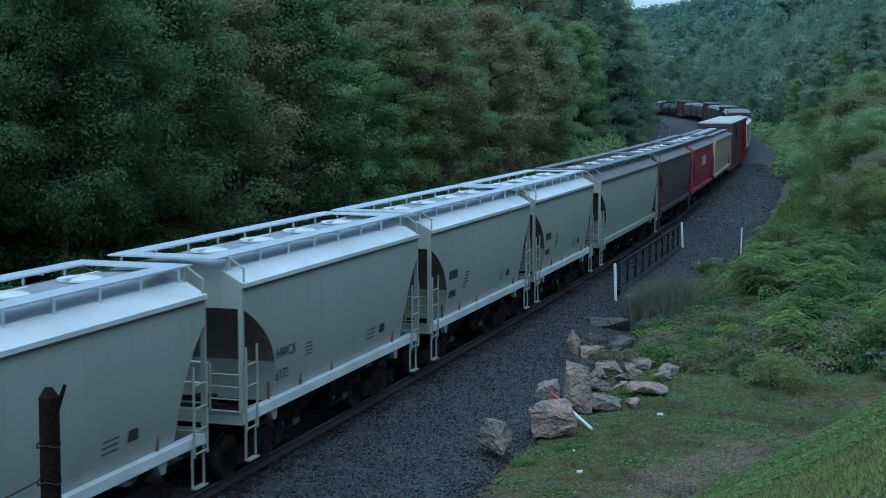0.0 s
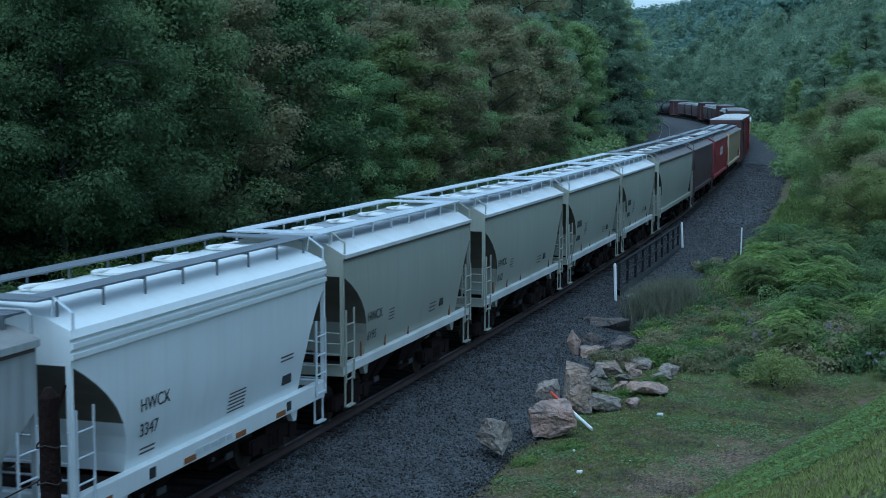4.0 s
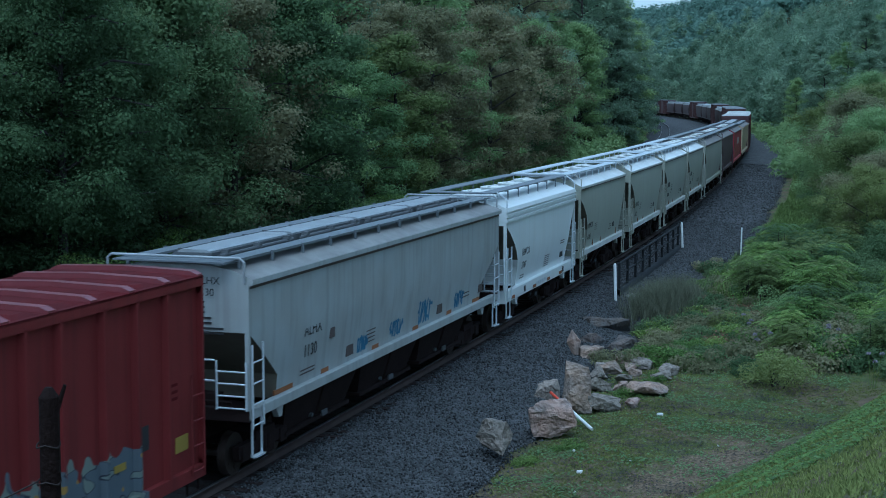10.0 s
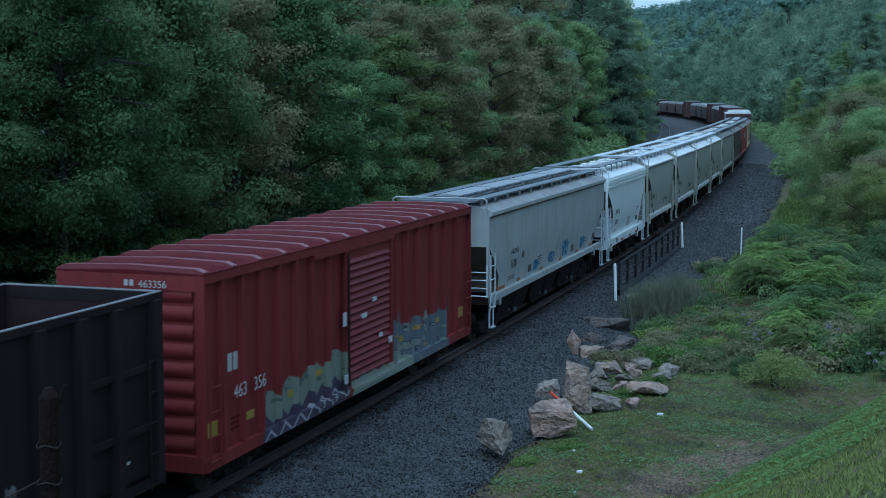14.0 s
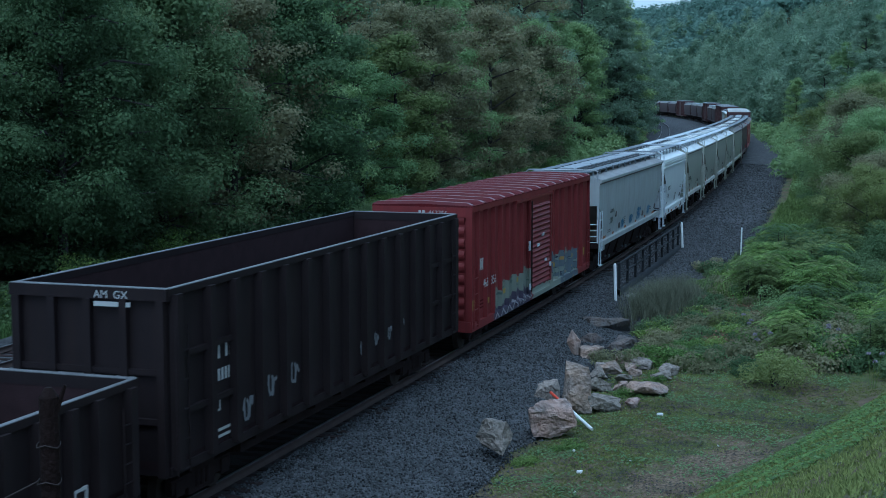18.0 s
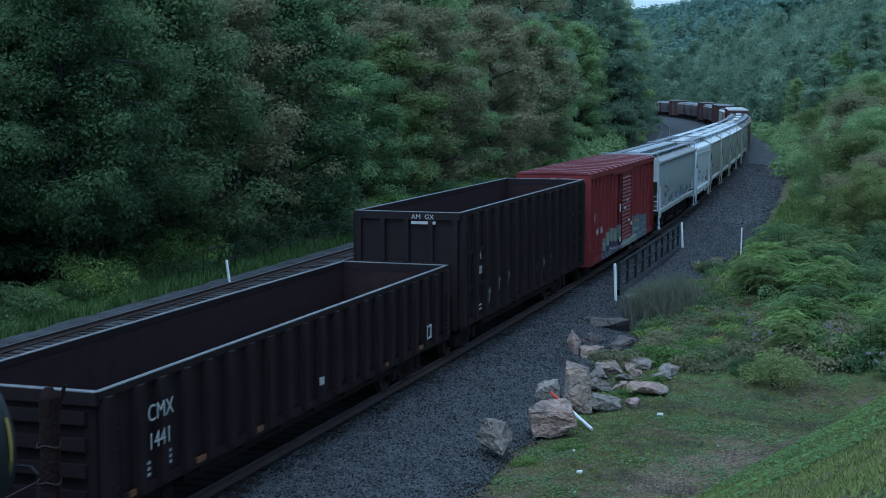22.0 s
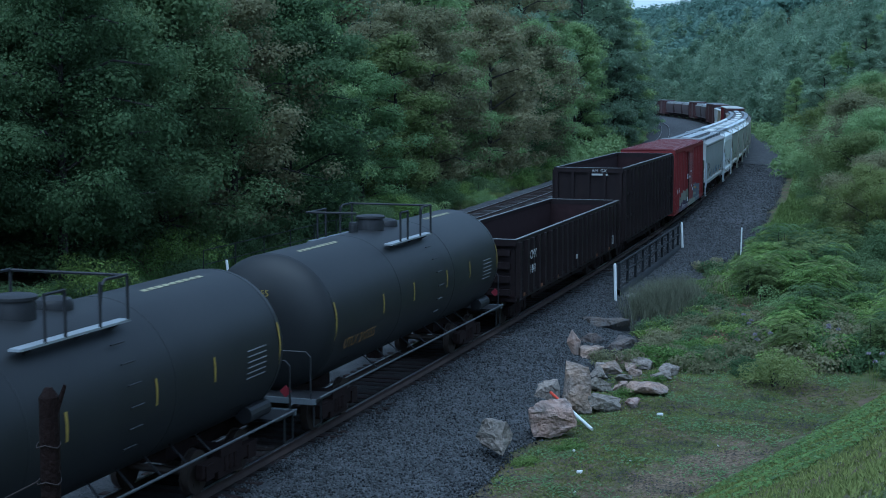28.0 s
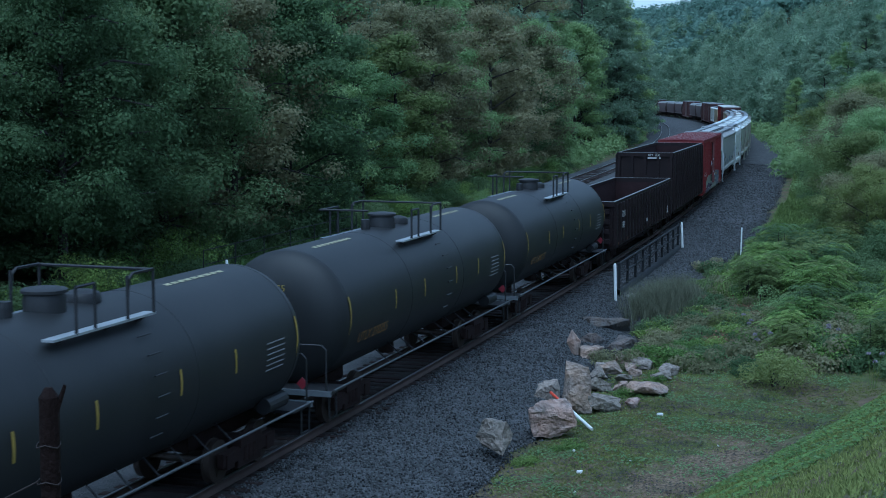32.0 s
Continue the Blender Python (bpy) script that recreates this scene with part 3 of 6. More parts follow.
            g.add([(ax_ + nn.x, -y(az_) - 0.008, az_ + nn.y), (ax_ - nn.x, -y(az_) - 0.008, az_ - nn.y), (bx_ - nn.x, -y(bz_) - 0.008, bz_ - nn.y), (bx_ + nn.x, -y(bz_) - 0.008, bz_ + nn.y)], [(0, 1, 2, 3)])
    part("spray_tag", g, material, car, "blue spray-painted scribble")


HOPPER_SHAPES = {
    "round": [(1.36, 1.38), (1.41, 1.65), (1.46, 1.95), (1.495, 2.2), (1.52, 2.5), (1.535, 2.76), (1.54, 3.0), (1.54, 3.22), (1.53, 3.45), (1.52, 3.6), (1.5, 3.84), (1.57, 3.85), (1.57, 3.93), (1.5, 3.95), (1.1, 4.17), (0.6, 4.27), (0.0, 4.3)],
    "ribbed": [(1.34, 1.34), (1.4, 1.65), (1.45, 1.95), (1.49, 2.2), (1.51, 2.5), (1.52, 2.76), (1.52, 3.0), (1.52, 3.22), (1.52, 3.4), (1.52, 3.48), (1.57, 3.5), (1.57, 3.58), (1.52, 3.6), (1.52, 3.64), (1.57, 3.66), (1.57, 3.74), (1.52, 3.76), (1.52, 3.8), (1.57, 3.82), (1.52, 3.94), (1.1, 4.12), (0.6, 4.22), (0.0, 4.25)],
    "straight": [(1.36, 1.4), (1.38, 1.6), (1.41, 1.9), (1.45, 2.2), (1.5, 2.6), (1.52, 2.95), (1.52, 3.75), (1.52, 3.84), (1.61, 3.87), (1.61, 3.97), (1.56, 4.0), (1.2, 4.13), (0.7, 4.22), (0.0, 4.24)],
}


def side_of(style):
    p = [q for q in HOPPER_SHAPES[style] if q[1] < 3.8]
    return lambda z: float(np.interp(z, [q[1] for q in p], [q[0] for q in p]))


def covered_hopper(L, look_, label, group="", style="round", detail=2):
    """Covered hopper of body length L, centred on x = 0, rails at z = 0."""
    half = L / 2
    car = thing("covered_hopper", label, "freight car", group)
    paint, roof = look_["paint"], look_["roof"]
    prof = HOPPER_SHAPES[style]
    if style == "round":
        inset_z, mark_z = 3.45, 2.2
        end = lambda z: 1.6 * (1 - (1 - min(1.0, max(0.0, 3.45 - z) / 2.08)) ** 2.8)
    elif style == "ribbed":
        inset_z, mark_z = 3.4, 2.2
        end = lambda z: 1.75 * (1 - (1 - min(1.0, max(0.0, 3.4 - z) / 2.07)) ** 2.4)
    else:
        inset_z, mark_z = 2.95, 1.9
        end = lambda z: min(1.5, 1.42 * max(0.0, 2.95 - z))
    g, caps = hopper_shell(half, prof, end, inset_z, mark_z, 1.0 if style == "straight" else 0.6)
    me = g.mesh("body", 32)
    me.materials.append(M[paint])
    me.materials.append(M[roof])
    me.materials.append(M[look_.get("crown", "grey_roof")])
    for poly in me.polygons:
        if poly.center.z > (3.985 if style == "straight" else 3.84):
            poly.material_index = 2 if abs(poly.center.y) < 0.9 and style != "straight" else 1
    part("body", me, paint, car)
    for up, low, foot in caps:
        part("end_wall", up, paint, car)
        # Slope sheets are dark brown; straight cars carry it down the lower sheets.
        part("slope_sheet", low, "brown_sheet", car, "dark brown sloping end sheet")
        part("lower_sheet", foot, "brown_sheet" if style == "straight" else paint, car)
    sz0, sz1 = look_.get("sill", (1.26, 1.46))
    for sy in (-1, 1):
        part("side_sill", Geo().box(-half + 0.02, half - 0.02, sy * 1.42 - 0.09, sy * 1.42 + 0.09, sz0, sz1), look_.get("sill_paint", paint), car, bevel=0.015)
    part("centre_sill", Geo().box(-half - 0.1, half + 0.1, -0.3, 0.3, 0.72, 1.1), "under", car)
    # Thin brown strip under the roof lip in place of the lip's shadow.
    if style != "ribbed" and detail > 0:
        for sy in (-1, 1):
            part("roof_joint", Geo().box(-half + 0.06, half - 0.06, sy * 1.53 - 0.02, sy * 1.53 + 0.02, 3.795, 3.85), "stencil_brown", car, "dark strip standing in for the shadow under the roof edge")
    nb = 2 if L < 12 else 3
    for k in range(nb):
        x0 = -half + 2.2 + (L - 4.4) * k / nb
        x1 = -half + 2.2 + (L - 4.4) * (k + 1) / nb
        c = (x0 + x1) / 2
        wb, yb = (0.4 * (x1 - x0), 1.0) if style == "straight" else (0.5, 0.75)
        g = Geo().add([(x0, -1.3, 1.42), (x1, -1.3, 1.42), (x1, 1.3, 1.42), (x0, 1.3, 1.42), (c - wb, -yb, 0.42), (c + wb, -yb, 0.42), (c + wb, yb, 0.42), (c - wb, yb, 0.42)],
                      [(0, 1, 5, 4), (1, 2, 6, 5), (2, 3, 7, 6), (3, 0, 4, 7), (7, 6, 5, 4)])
        # Default bay colour is near-black, the shade below the body painted in.
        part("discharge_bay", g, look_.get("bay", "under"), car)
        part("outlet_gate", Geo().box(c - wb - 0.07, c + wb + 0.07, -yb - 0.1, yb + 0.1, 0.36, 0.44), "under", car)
        if detail > 0:
            part("gate_rack", Geo().rod((c - 0.35, -yb - 0.1, 0.52), (c - 0.35, yb + 0.1, 0.52), 0.05, 8).box(c + 0.1, c + 0.4, -yb - 0.14, -yb - 0.1, 0.4, 0.52), "clamp", car)
            part("bay_rib", Geo().rod((c, -1.29, 1.38), (c, -yb - 0.02, 0.46), 0.04, 6), "under", car)
    for sx in (-1, 1):
        xe = sx * half
        part("end_sill", Geo().box(min(xe, xe - sx * 0.16), max(xe, xe - sx * 0.16), -1.5, 1.5, sz0 - 0.02, sz1 + 0.02), "under" if style == "straight" else paint, car)
        part("end_platform", Geo().box(min(xe - sx * 0.16, xe - sx * 1.7), max(xe - sx * 0.16, xe - sx * 1.7), -1.3, 1.3, 1.2, 1.26), "under", car)
        for sy in (-1, 1):
            part("corner_post", Geo().box(min(xe + sx * 0.012, xe - sx * 0.055), max(xe + sx * 0.012, xe - sx * 0.055), sy * 1.48 - 0.045, sy * 1.48 + 0.045, sz1, 3.86), paint, car)
            if detail > 0:
                xb = xe - sx * 1.5
                part("bolster_end", Geo().add([(xb + q, sy * 1.4 + y, z) for y in (-0.06, 0.06) for q, z in ((-0.2, sz0), (0.16, sz0), (0.1, sz0 - 0.22), (-0.04, sz0 - 0.22))], [(0, 1, 2, 3), (7, 6, 5, 4), (0, 4, 5, 1), (1, 5, 6, 2), (2, 6, 7, 3), (3, 7, 4, 0)]), paint, car)
                ladder(car, xe - sx * 0.3, sy * 1.55, 1.1, 2.72, 0.48, "x", 4, look_.get("ladder", paint), 0.018)
                g = Geo().path([(xe - sx * 0.12, sy * 1.5, sz0), (xe - sx * 0.12, sy * 1.5, 0.55), (xe - sx * 0.54, sy * 1.5, 0.55), (xe - sx * 0.54, sy * 1.5, sz0)], 0.025)
                g.box(min(xe - sx * 0.12, xe - sx * 0.54), max(xe - sx * 0.12, xe - sx * 0.54), sy * 1.5 - 0.09, sy * 1.5 + 0.03, 0.53, 0.56)
                part("sill_step", g, look_.get("ladder", paint), car)
        if detail > 0:
            ladder(car, xe + sx * 0.03, -1.15, sz1, 2.4, 0.62, "y", 4, look_.get("ladder", paint), 0.018)
            for zr in (sz1 + 0.55, sz1 + 0.95):
                part("end_handrail", Geo().path([(xe + sx * 0.03, -0.8, zr), (xe + sx * 0.03, 1.4, zr)], 0.02), "walk", car)
            if detail > 1:
                part("brake_cylinder", Geo().rod((xe - sx * 0.55, 0.2, 1.75), (xe - sx * 0.55, 1.0, 1.75), 0.16, 12), "walk", car)
                part("brake_valve", Geo().box(xe - sx * 0.7 - 0.14, xe - sx * 0.7 + 0.14, -0.55, -0.15, 1.3, 1.62), "under", car)
                g = Geo().path([(xe + sx * 0.1, 0.75 + 0.27 * math.cos(a), 1.95 + 0.27 * math.sin(a)) for a in np.linspace(0, 2 * math.pi, 17)], 0.014, 5)
                for a in (0.3, 1.87, 3.44, 5.0):
                    g.rod((xe + sx * 0.1, 0.75, 1.95), (xe + sx * 0.1, 0.75 + 0.27 * math.cos(a), 1.95 + 0.27 * math.sin(a)), 0.01, 4)
                part("brake_wheel", g, "under", car)
                part("end_pipe", Geo().path([(xe - sx * 0.4, -1.0, 1.28), (xe - sx * 0.45, -0.9, 1.5), (xe - sx * 0.5, 0.4, 1.5)], 0.025), "under", car)
        add_truck(car, xe - sx * 1.62)
        add_coupler(car, xe, sx)
    if style != "straight":
        wz, wy = (4.42, 0.93)
        for sy in (-1, 1):
            part("running_board", Geo().box(-half + 0.05, half - 0.05, sy * wy - 0.22, sy * wy + 0.22, wz - 0.03, wz), look_.get("walk", "walk"), car)
            g = Geo().box(-0.016, 0.016, min(sy * 1.13, sy * 1.165), max(sy * 1.13, sy * 1.165), 4.1, wz - 0.03)
            g.box(-0.02, 0.02, min(sy * 0.75, sy * 1.16), max(sy * 0.75, sy * 1.16), wz - 0.07, wz - 0.03)
            repeat("bracket", g, look_.get("walk", "walk"), car, np.linspace(-half + 0.25, half - 0.25, max(6, int(L / 1.15))))
        for sx in (-1, 1):
            part("end_crossover", Geo().box(sx * half - 0.28, sx * half + 0.28, -1.14, 1.14, wz - 0.035, wz - 0.004), look_.get("walk", "walk"), car)
            if detail > 0:
                part("roof_grab", Geo().path([(sx * (half - 0.08), -1.15, 4.12), (sx * (half - 0.08), -1.2, 4.42), (sx * (half - 0.08), -1.52, 4.2), (sx * (half - 0.08), -1.52, 3.95)], 0.022), look_.get("ladder", paint), car)
        nh = look_.get("hatches", 4)
        lid = Geo().disc((0, 0, 4.31), 0.38, 0.05, 20, 0.03)
        rim = Geo().disc((0, 0, 4.22), 0.36, 0.09, 20)
        bar_ = Geo().box(-0.6, 0.6, -0.035, 0.035, 4.37, 4.395)
        hx_ = [-half + L * (k + 0.75) / (nh + 0.5) for k in range(nh)]
        repeat("hatch_rim", rim, roof, car, hx_)
        repeat("hatch_lid", lid, "lid", car, hx_)
        repeat("hatch_bar", bar_, "lid", car, hx_)
    else:
        wz = 4.32
        for sy in (-1, 1):
            part("running_board", Geo().box(-half + 0.05, half - 0.05, sy * 0.98 - 0.2, sy * 0.98 + 0.2, wz - 0.045, wz), "grey_walk", car)
            g = Geo().box(-0.03, 0.03, min(sy * 1.16, sy * 1.22), max(sy * 1.16, sy * 1.22), 4.08, wz + 0.02)
            g.box(-0.025, 0.025, min(sy * 0.78, sy * 1.2), max(sy * 0.78, sy * 1.2), wz - 0.08, wz - 0.03)
            repeat("bracket", g, "grey_walk", car, np.linspace(-half + 0.3, half - 0.3, max(8, int(L / 1.35))))
        for sx in (-1, 1):
            part("end_crossover", Geo().box(sx * half - 0.3, sx * half + 0.3, -1.18, 1.18, wz - 0.035, wz - 0.004), "grey_walk", car)
            if detail > 0:
                g = Geo().path([(sx * (half + 0.03), -1.45, 3.9), (sx * (half + 0.03), -1.45, 4.3), (sx * (half + 0.03), -1.36, 4.37), (sx * (half + 0.03), 1.36, 4.37), (sx * (half + 0.03), 1.45, 4.3), (sx * (half + 0.03), 1.45, 3.9)], 0.026, 8)
                part("end_grab_frame", g, "grey_roof", car)
        nt_ = 4 if L > 14 else 3
        for k in range(nt_):
            x0 = -half + 0.7 + (L - 1.4) * k / nt_
            x1 = x0 + (L - 1.4) / nt_ - 0.12
            # Coaming sides are coloured dark for the shaded recess below the pale cover.
            hatch = part("trough_hatch", Geo().box(x0, x1, -0.4, 0.4, 4.18, 4.36), "clamp", car, "long hatch coaming, darkened for the shade in the roof recess")
            part("hatch_cover", Geo().prism([(-0.34, 4.362), (-0.34, 4.385), (-0.26, 4.42), (0.26, 4.42), (0.34, 4.385), (0.34, 4.362)], x0 + 0.05, x1 - 0.05), "grey_roof", hatch, "pale grey hatch cover")
            for sy in (-1, 1):
                part("hatch_rod", Geo().rod((x0 + 0.15, sy * 0.5, 4.29), (x1 - 0.15, sy * 0.5, 4.29), 0.04, 8), "clamp", car)
                g = Geo().box(-0.035, 0.035, min(sy * 0.4, sy * 0.55), max(sy * 0.4, sy * 0.55), 4.22, 4.39).box(0.1, 0.15, min(sy * 0.4, sy * 0.53), max(sy * 0.4, sy * 0.53), 4.2, 4.37)
                repeat("hatch_clamp", g, "clamp", car, np.linspace(x0 + 0.45, x1 - 0.45, 3))
    return car


def boxcar(L, label, paint="box_red", roof="box_roof", door=True, top=4.25, ribs=None):
    half = L / 2
    car = thing("boxcar", label, "freight car")
    b0, w = 0.68, 1.38
    d0, d1 = -1.35, 1.55
    part("body", Geo().box(-half + 0.05, half - 0.05, -w, w, b0 + 0.12, top - 0.05), paint, car)
    if ribs is None:
        ribs = [q for q in np.arange(-half + 0.7, half - 0.5, 0.95) if q < d0 - 0.3 or q > d1 + 0.3]
    for sy in (-1, 1):
        o = w + 0.12
        for x in ribs:
            g = Geo().add([(x + q, sy * yy, zz) for q, yy in ((0.06, w), (0.035, o)) for q, zz in ((-q, b0 + 0.2), (q, b0 + 0.2), (q, top - 0.12), (-q, top - 0.12))],
                          [(4, 5, 6, 7), (0, 4, 7, 3), (5, 1, 2, 6), (3, 7, 6, 2), (0, 1, 5, 4)])
            part("side_rib", g, paint, car)
        part("side_sill", Geo().box(-half, half, min(sy * (w - 0.03), sy * (w + 0.11)), max(sy * (w - 0.03), sy * (w + 0.11)), b0, b0 + 0.22), paint, car)
        part("roof_rail", Geo().box(-half, half, min(sy * (w - 0.03), sy * (w + 0.12)), max(sy * (w - 0.03), sy * (w + 0.12)), top - 0.16, top), paint, car)
        if door:
            y = sy * (w + 0.09)
            d = part("door", Geo().box(d0, d1, min(sy * w, y), max(sy * w, y), b0 + 0.18, top - 0.2), paint, car, "sliding door with pressed ridges")
            n = 17
            for i in range(n):
                z = b0 + 0.36 + i * (top - b0 - 0.8) / n
                pz = (top - b0 - 0.8) / n
                g = Geo().add([(d0 + 0.14, y, z), (d1 - 0.14, y, z), (d0 + 0.16, y + sy * 0.055, z + pz * 0.35), (d1 - 0.16, y + sy * 0.055, z + pz * 0.35), (d0 + 0.14, y, z + pz * 0.8), (d1 - 0.14, y, z + pz * 0.8)],
                              [(0, 1, 3, 2), (2, 3, 5, 4), (0, 2, 4), (1, 5, 3)])
                part("door_ridge", g, paint, d)
            for x in (d0, d1):
                part("door_stile", Geo().box(x - 0.07, x + 0.07, min(y, y + sy * 0.05), max(y, y + sy * 0.05), b0 + 0.18, top - 0.2), paint, d)
            part("lock_rod", Geo().rod((d0 + 0.02, y + sy * 0.08, b0 + 0.3), (d0 + 0.02, y + sy * 0.08, top - 0.3), 0.025, 6), "under", d)
            part("door_rail", Geo().box(-3.2, 1.7, min(sy * w, y + sy * 0.06), max(sy * w, y + sy * 0.06), top - 0.26, top - 0.165), paint, car)
            part("door_sill", Geo().box(-3.2, 1.7, min(sy * w, y + sy * 0.06), max(sy * w, y + sy * 0.06), b0 + 0.1, b0 + 0.18), paint, car)
    part("roof", Geo().prism([(-w - 0.12, top - 0.02), (w + 0.12, top - 0.02), (w + 0.12, top + 0.02), (0.0, top + 0.07), (-w - 0.12, top + 0.02)], -half, half), roof, car)
    g = Geo().prism([(-w - 0.1, top + 0.01), (-w - 0.1, top + 0.05), (-w + 0.05, top + 0.11), (0.0, top + 0.15), (w - 0.05, top + 0.11), (w + 0.1, top + 0.05), (w + 0.1, top + 0.01), (0.0, top + 0.06)], -0.1, 0.1)
    repeat("roof_seam", g, "box_seam" if roof == "box_roof" else roof, car, np.linspace(-half + 0.1, half - 0.1, 15))
    for k in range(14):
        x = -half + 0.1 + (L - 0.2) * (k + 0.5) / 14
        for sy in (-1, 1):
            g = Geo().add([(x - 0.34, sy * 0.06, top + 0.06), (x + 0.34, sy * 0.06, top + 0.06), (x + 0.34, sy * 1.42, top + 0.024), (x - 0.34, sy * 1.42, top + 0.024), (x - 0.16, sy * 0.2, top + 0.1), (x + 0.16, sy * 0.2, top + 0.1), (x + 0.16, sy * 1.28, top + 0.075), (x - 0.16, sy * 1.28, top + 0.075)],
                          [(4, 5, 6, 7), (0, 1, 5, 4), (1, 2, 6, 5), (2, 3, 7, 6), (3, 0, 4, 7)])
            part("roof_panel", g, roof, car)
    for sx in (-1, 1):
        x = sx * (half - 0.05)
        n = 6
        pts = [(x + sx * 0.055 * math.sin(math.pi * k / n), 0.29 * k / n) for k in range(n + 1)]
        g = Geo().add([(px, -1.25, pz) for px, pz in pts] + [(px, 1.25, pz) for px, pz in pts], [(k, k + 1, n + 2 + k, n + 1 + k) for k in range(n)] + [tuple(range(n + 1)), tuple(range(2 * n + 1, n, -1))])
        me = g.mesh("end_corrugation", 50)
        me.materials.append(M[paint])
        for k in range(9):
            ob = new("end_corrugation", me)
            ob.parent, ob.location.z = car, b0 + 0.33 + k * 0.34
        part("end_sill", Geo().box(min(x, x + sx * 0.1), max(x, x + sx * 0.1), -1.45, 1.45, b0, b0 + 0.3), paint, car)
        part("end_header", Geo().box(min(x, x + sx * 0.06), max(x, x + sx * 0.06), -1.46, 1.46, top - 0.3, top - 0.02), paint, car)
        for sy in (-1, 1):
            part("corner_post", Geo().box(min(x, x + sx * 0.055), max(x, x + sx * 0.055), sy * 1.4 - 0.09, sy * 1.4 + 0.09, b0, top - 0.02), paint, car)
            ladder(car, sx * (half - 0.32), sy * (w + 0.14), b0 + 0.1, b0 + 1.9, 0.42, "x", 4, paint, 0.014)
            g = Geo().path([(sx * (half - 0.1), sy * w, b0), (sx * (half - 0.1), sy * w, 0.42), (sx * (half - 0.5), sy * w, 0.42), (sx * (half - 0.5), sy * w, b0)], 0.022)
            part("sill_step", g, "under", car)
        add_truck(car, sx * (half - 2.1))
        add_coupler(car, sx * half, sx)
    part("centre_sill", Geo().box(-half, half, -0.3, 0.3, 0.62, b0 + 0.1), "under", car)
    return car


def gondola(L, label, bottom, top, ribs, w=1.48):
    half = L / 2
    car = thing("gondola", label, "freight car")
    th = 0.05
    for sy in (-1, 1):
        part("side_wall", Geo().box(-half, half, min(sy * w, sy * (w - th)), max(sy * w, sy * (w - th)), bottom + 0.1, top - 0.02), "gon", car)
        part("side_lining", Geo().box(-half + 0.1, half - 0.1, min(sy * (w - th), sy * (w - th - 0.01)), max(sy * (w - th), sy * (w - th - 0.01)), bottom + 0.3, top - 0.06), "gon_rust", car)
        part("top_chord", Geo().box(-half - 0.02, half + 0.02, sy * w - 0.07, sy * w + 0.05, top - 0.12, top), "gon", car)
        part("rim", Geo().box(-half - 0.02, half + 0.02, sy * w - 0.06, sy * w + 0.04, top, top + 0.012), "gon_rim", car, "worn pale top edge")
        part("side_sill", Geo().box(-half, half, sy * w - 0.05, sy * w + 0.06, bottom, bottom + 0.16), "gon", car)
        o = w + 0.15
        g = Geo().add([(-0.13, sy * w, bottom + 0.1), (0.13, sy * w, bottom + 0.1), (0.13, sy * w, top - 0.1), (-0.13, sy * w, top - 0.1), (-0.1, sy * o, bottom + 0.1), (0.1, sy * o, bottom + 0.1), (0.1, sy * o, top - 0.1), (-0.1, sy * o, top - 0.1)],
                      [(4, 5, 6, 7), (0, 4, 7, 3), (5, 1, 2, 6), (3, 7, 6, 2), (0, 1, 5, 4)])
        xs = np.linspace(-half + 0.2, half - 0.2, ribs)
        xs[1], xs[-2] = xs[1] + 0.12, xs[-2] - 0.12
        repeat("side_rib", g, "gon", car, xs)
        if top > 3.5:
            for xa, xb in ((xs[0], xs[1]), (xs[1], xs[2]), (xs[-3], xs[-2]), (xs[-2], xs[-1])):
                for z in (bottom + 1.0, bottom + 2.0):
                    part("stiffener", Geo().box(xa + 0.1, xb - 0.1, min(sy * w, sy * (w + 0.08)), max(sy * w, sy * (w + 0.08)), z, z + 0.1), "gon", car)
    part("floor", Geo().box(-half, half, -w, w, bottom + 0.1, bottom + 0.25), "gon_rust", car)
    for sx in (-1, 1):
        x = sx * half
        part("end_wall", Geo().box(min(x, x - sx * 0.06), max(x, x - sx * 0.06), -w, w, bottom, top), "gon", car)
        part("end_lining", Geo().box(min(x - sx * 0.06, x - sx * 0.07), max(x - sx * 0.06, x - sx * 0.07), -w + 0.06, w - 0.06, bottom + 0.26, top - 0.06), "gon_rust", car)
        part("end_chord", Geo().box(min(x - sx * 0.08, x + sx * 0.1), max(x - sx * 0.08, x + sx * 0.1), -w - 0.05, w + 0.05, top - 0.2, top + 0.004), "gon", car)
        part("end_rim", Geo().box(min(x - sx * 0.07, x + sx * 0.08), max(x - sx * 0.07, x + sx * 0.08), -w - 0.04, w + 0.04, top + 0.004, top + 0.015), "gon_rim", car)
        if top > 3.5:
            for k in range(5):
                y = -w + 0.08 + (2 * w - 0.16) * k / 4
                part("end_post", Geo().box(min(x, x + sx * 0.12), max(x, x + sx * 0.12), y - 0.07, y + 0.07, bottom, top - 0.2), "gon", car)
            for z in (bottom + 0.9, bottom + 1.75):
                part("end_beam", Geo().box(min(x, x + sx * 0.08), max(x, x + sx * 0.08), -w, w, z, z + 0.1), "gon", car)
        else:
            for k in range(4):
                z = bottom + 0.2 + k * 0.42
                part("end_beam", Geo().box(min(x, x + sx * 0.12), max(x, x + sx * 0.12), -w + 0.15, w - 0.15, z, z + 0.2), "gon", car)
        for sy in (-1, 1):
            ladder(car, sx * (half - 0.3), sy * (w + 0.12), bottom, bottom + (top - bottom) * 0.8, 0.42, "x", 5, "gon", 0.014)
        add_truck(car, sx * (half - 2.0))
        add_coupler(car, sx * half, sx)
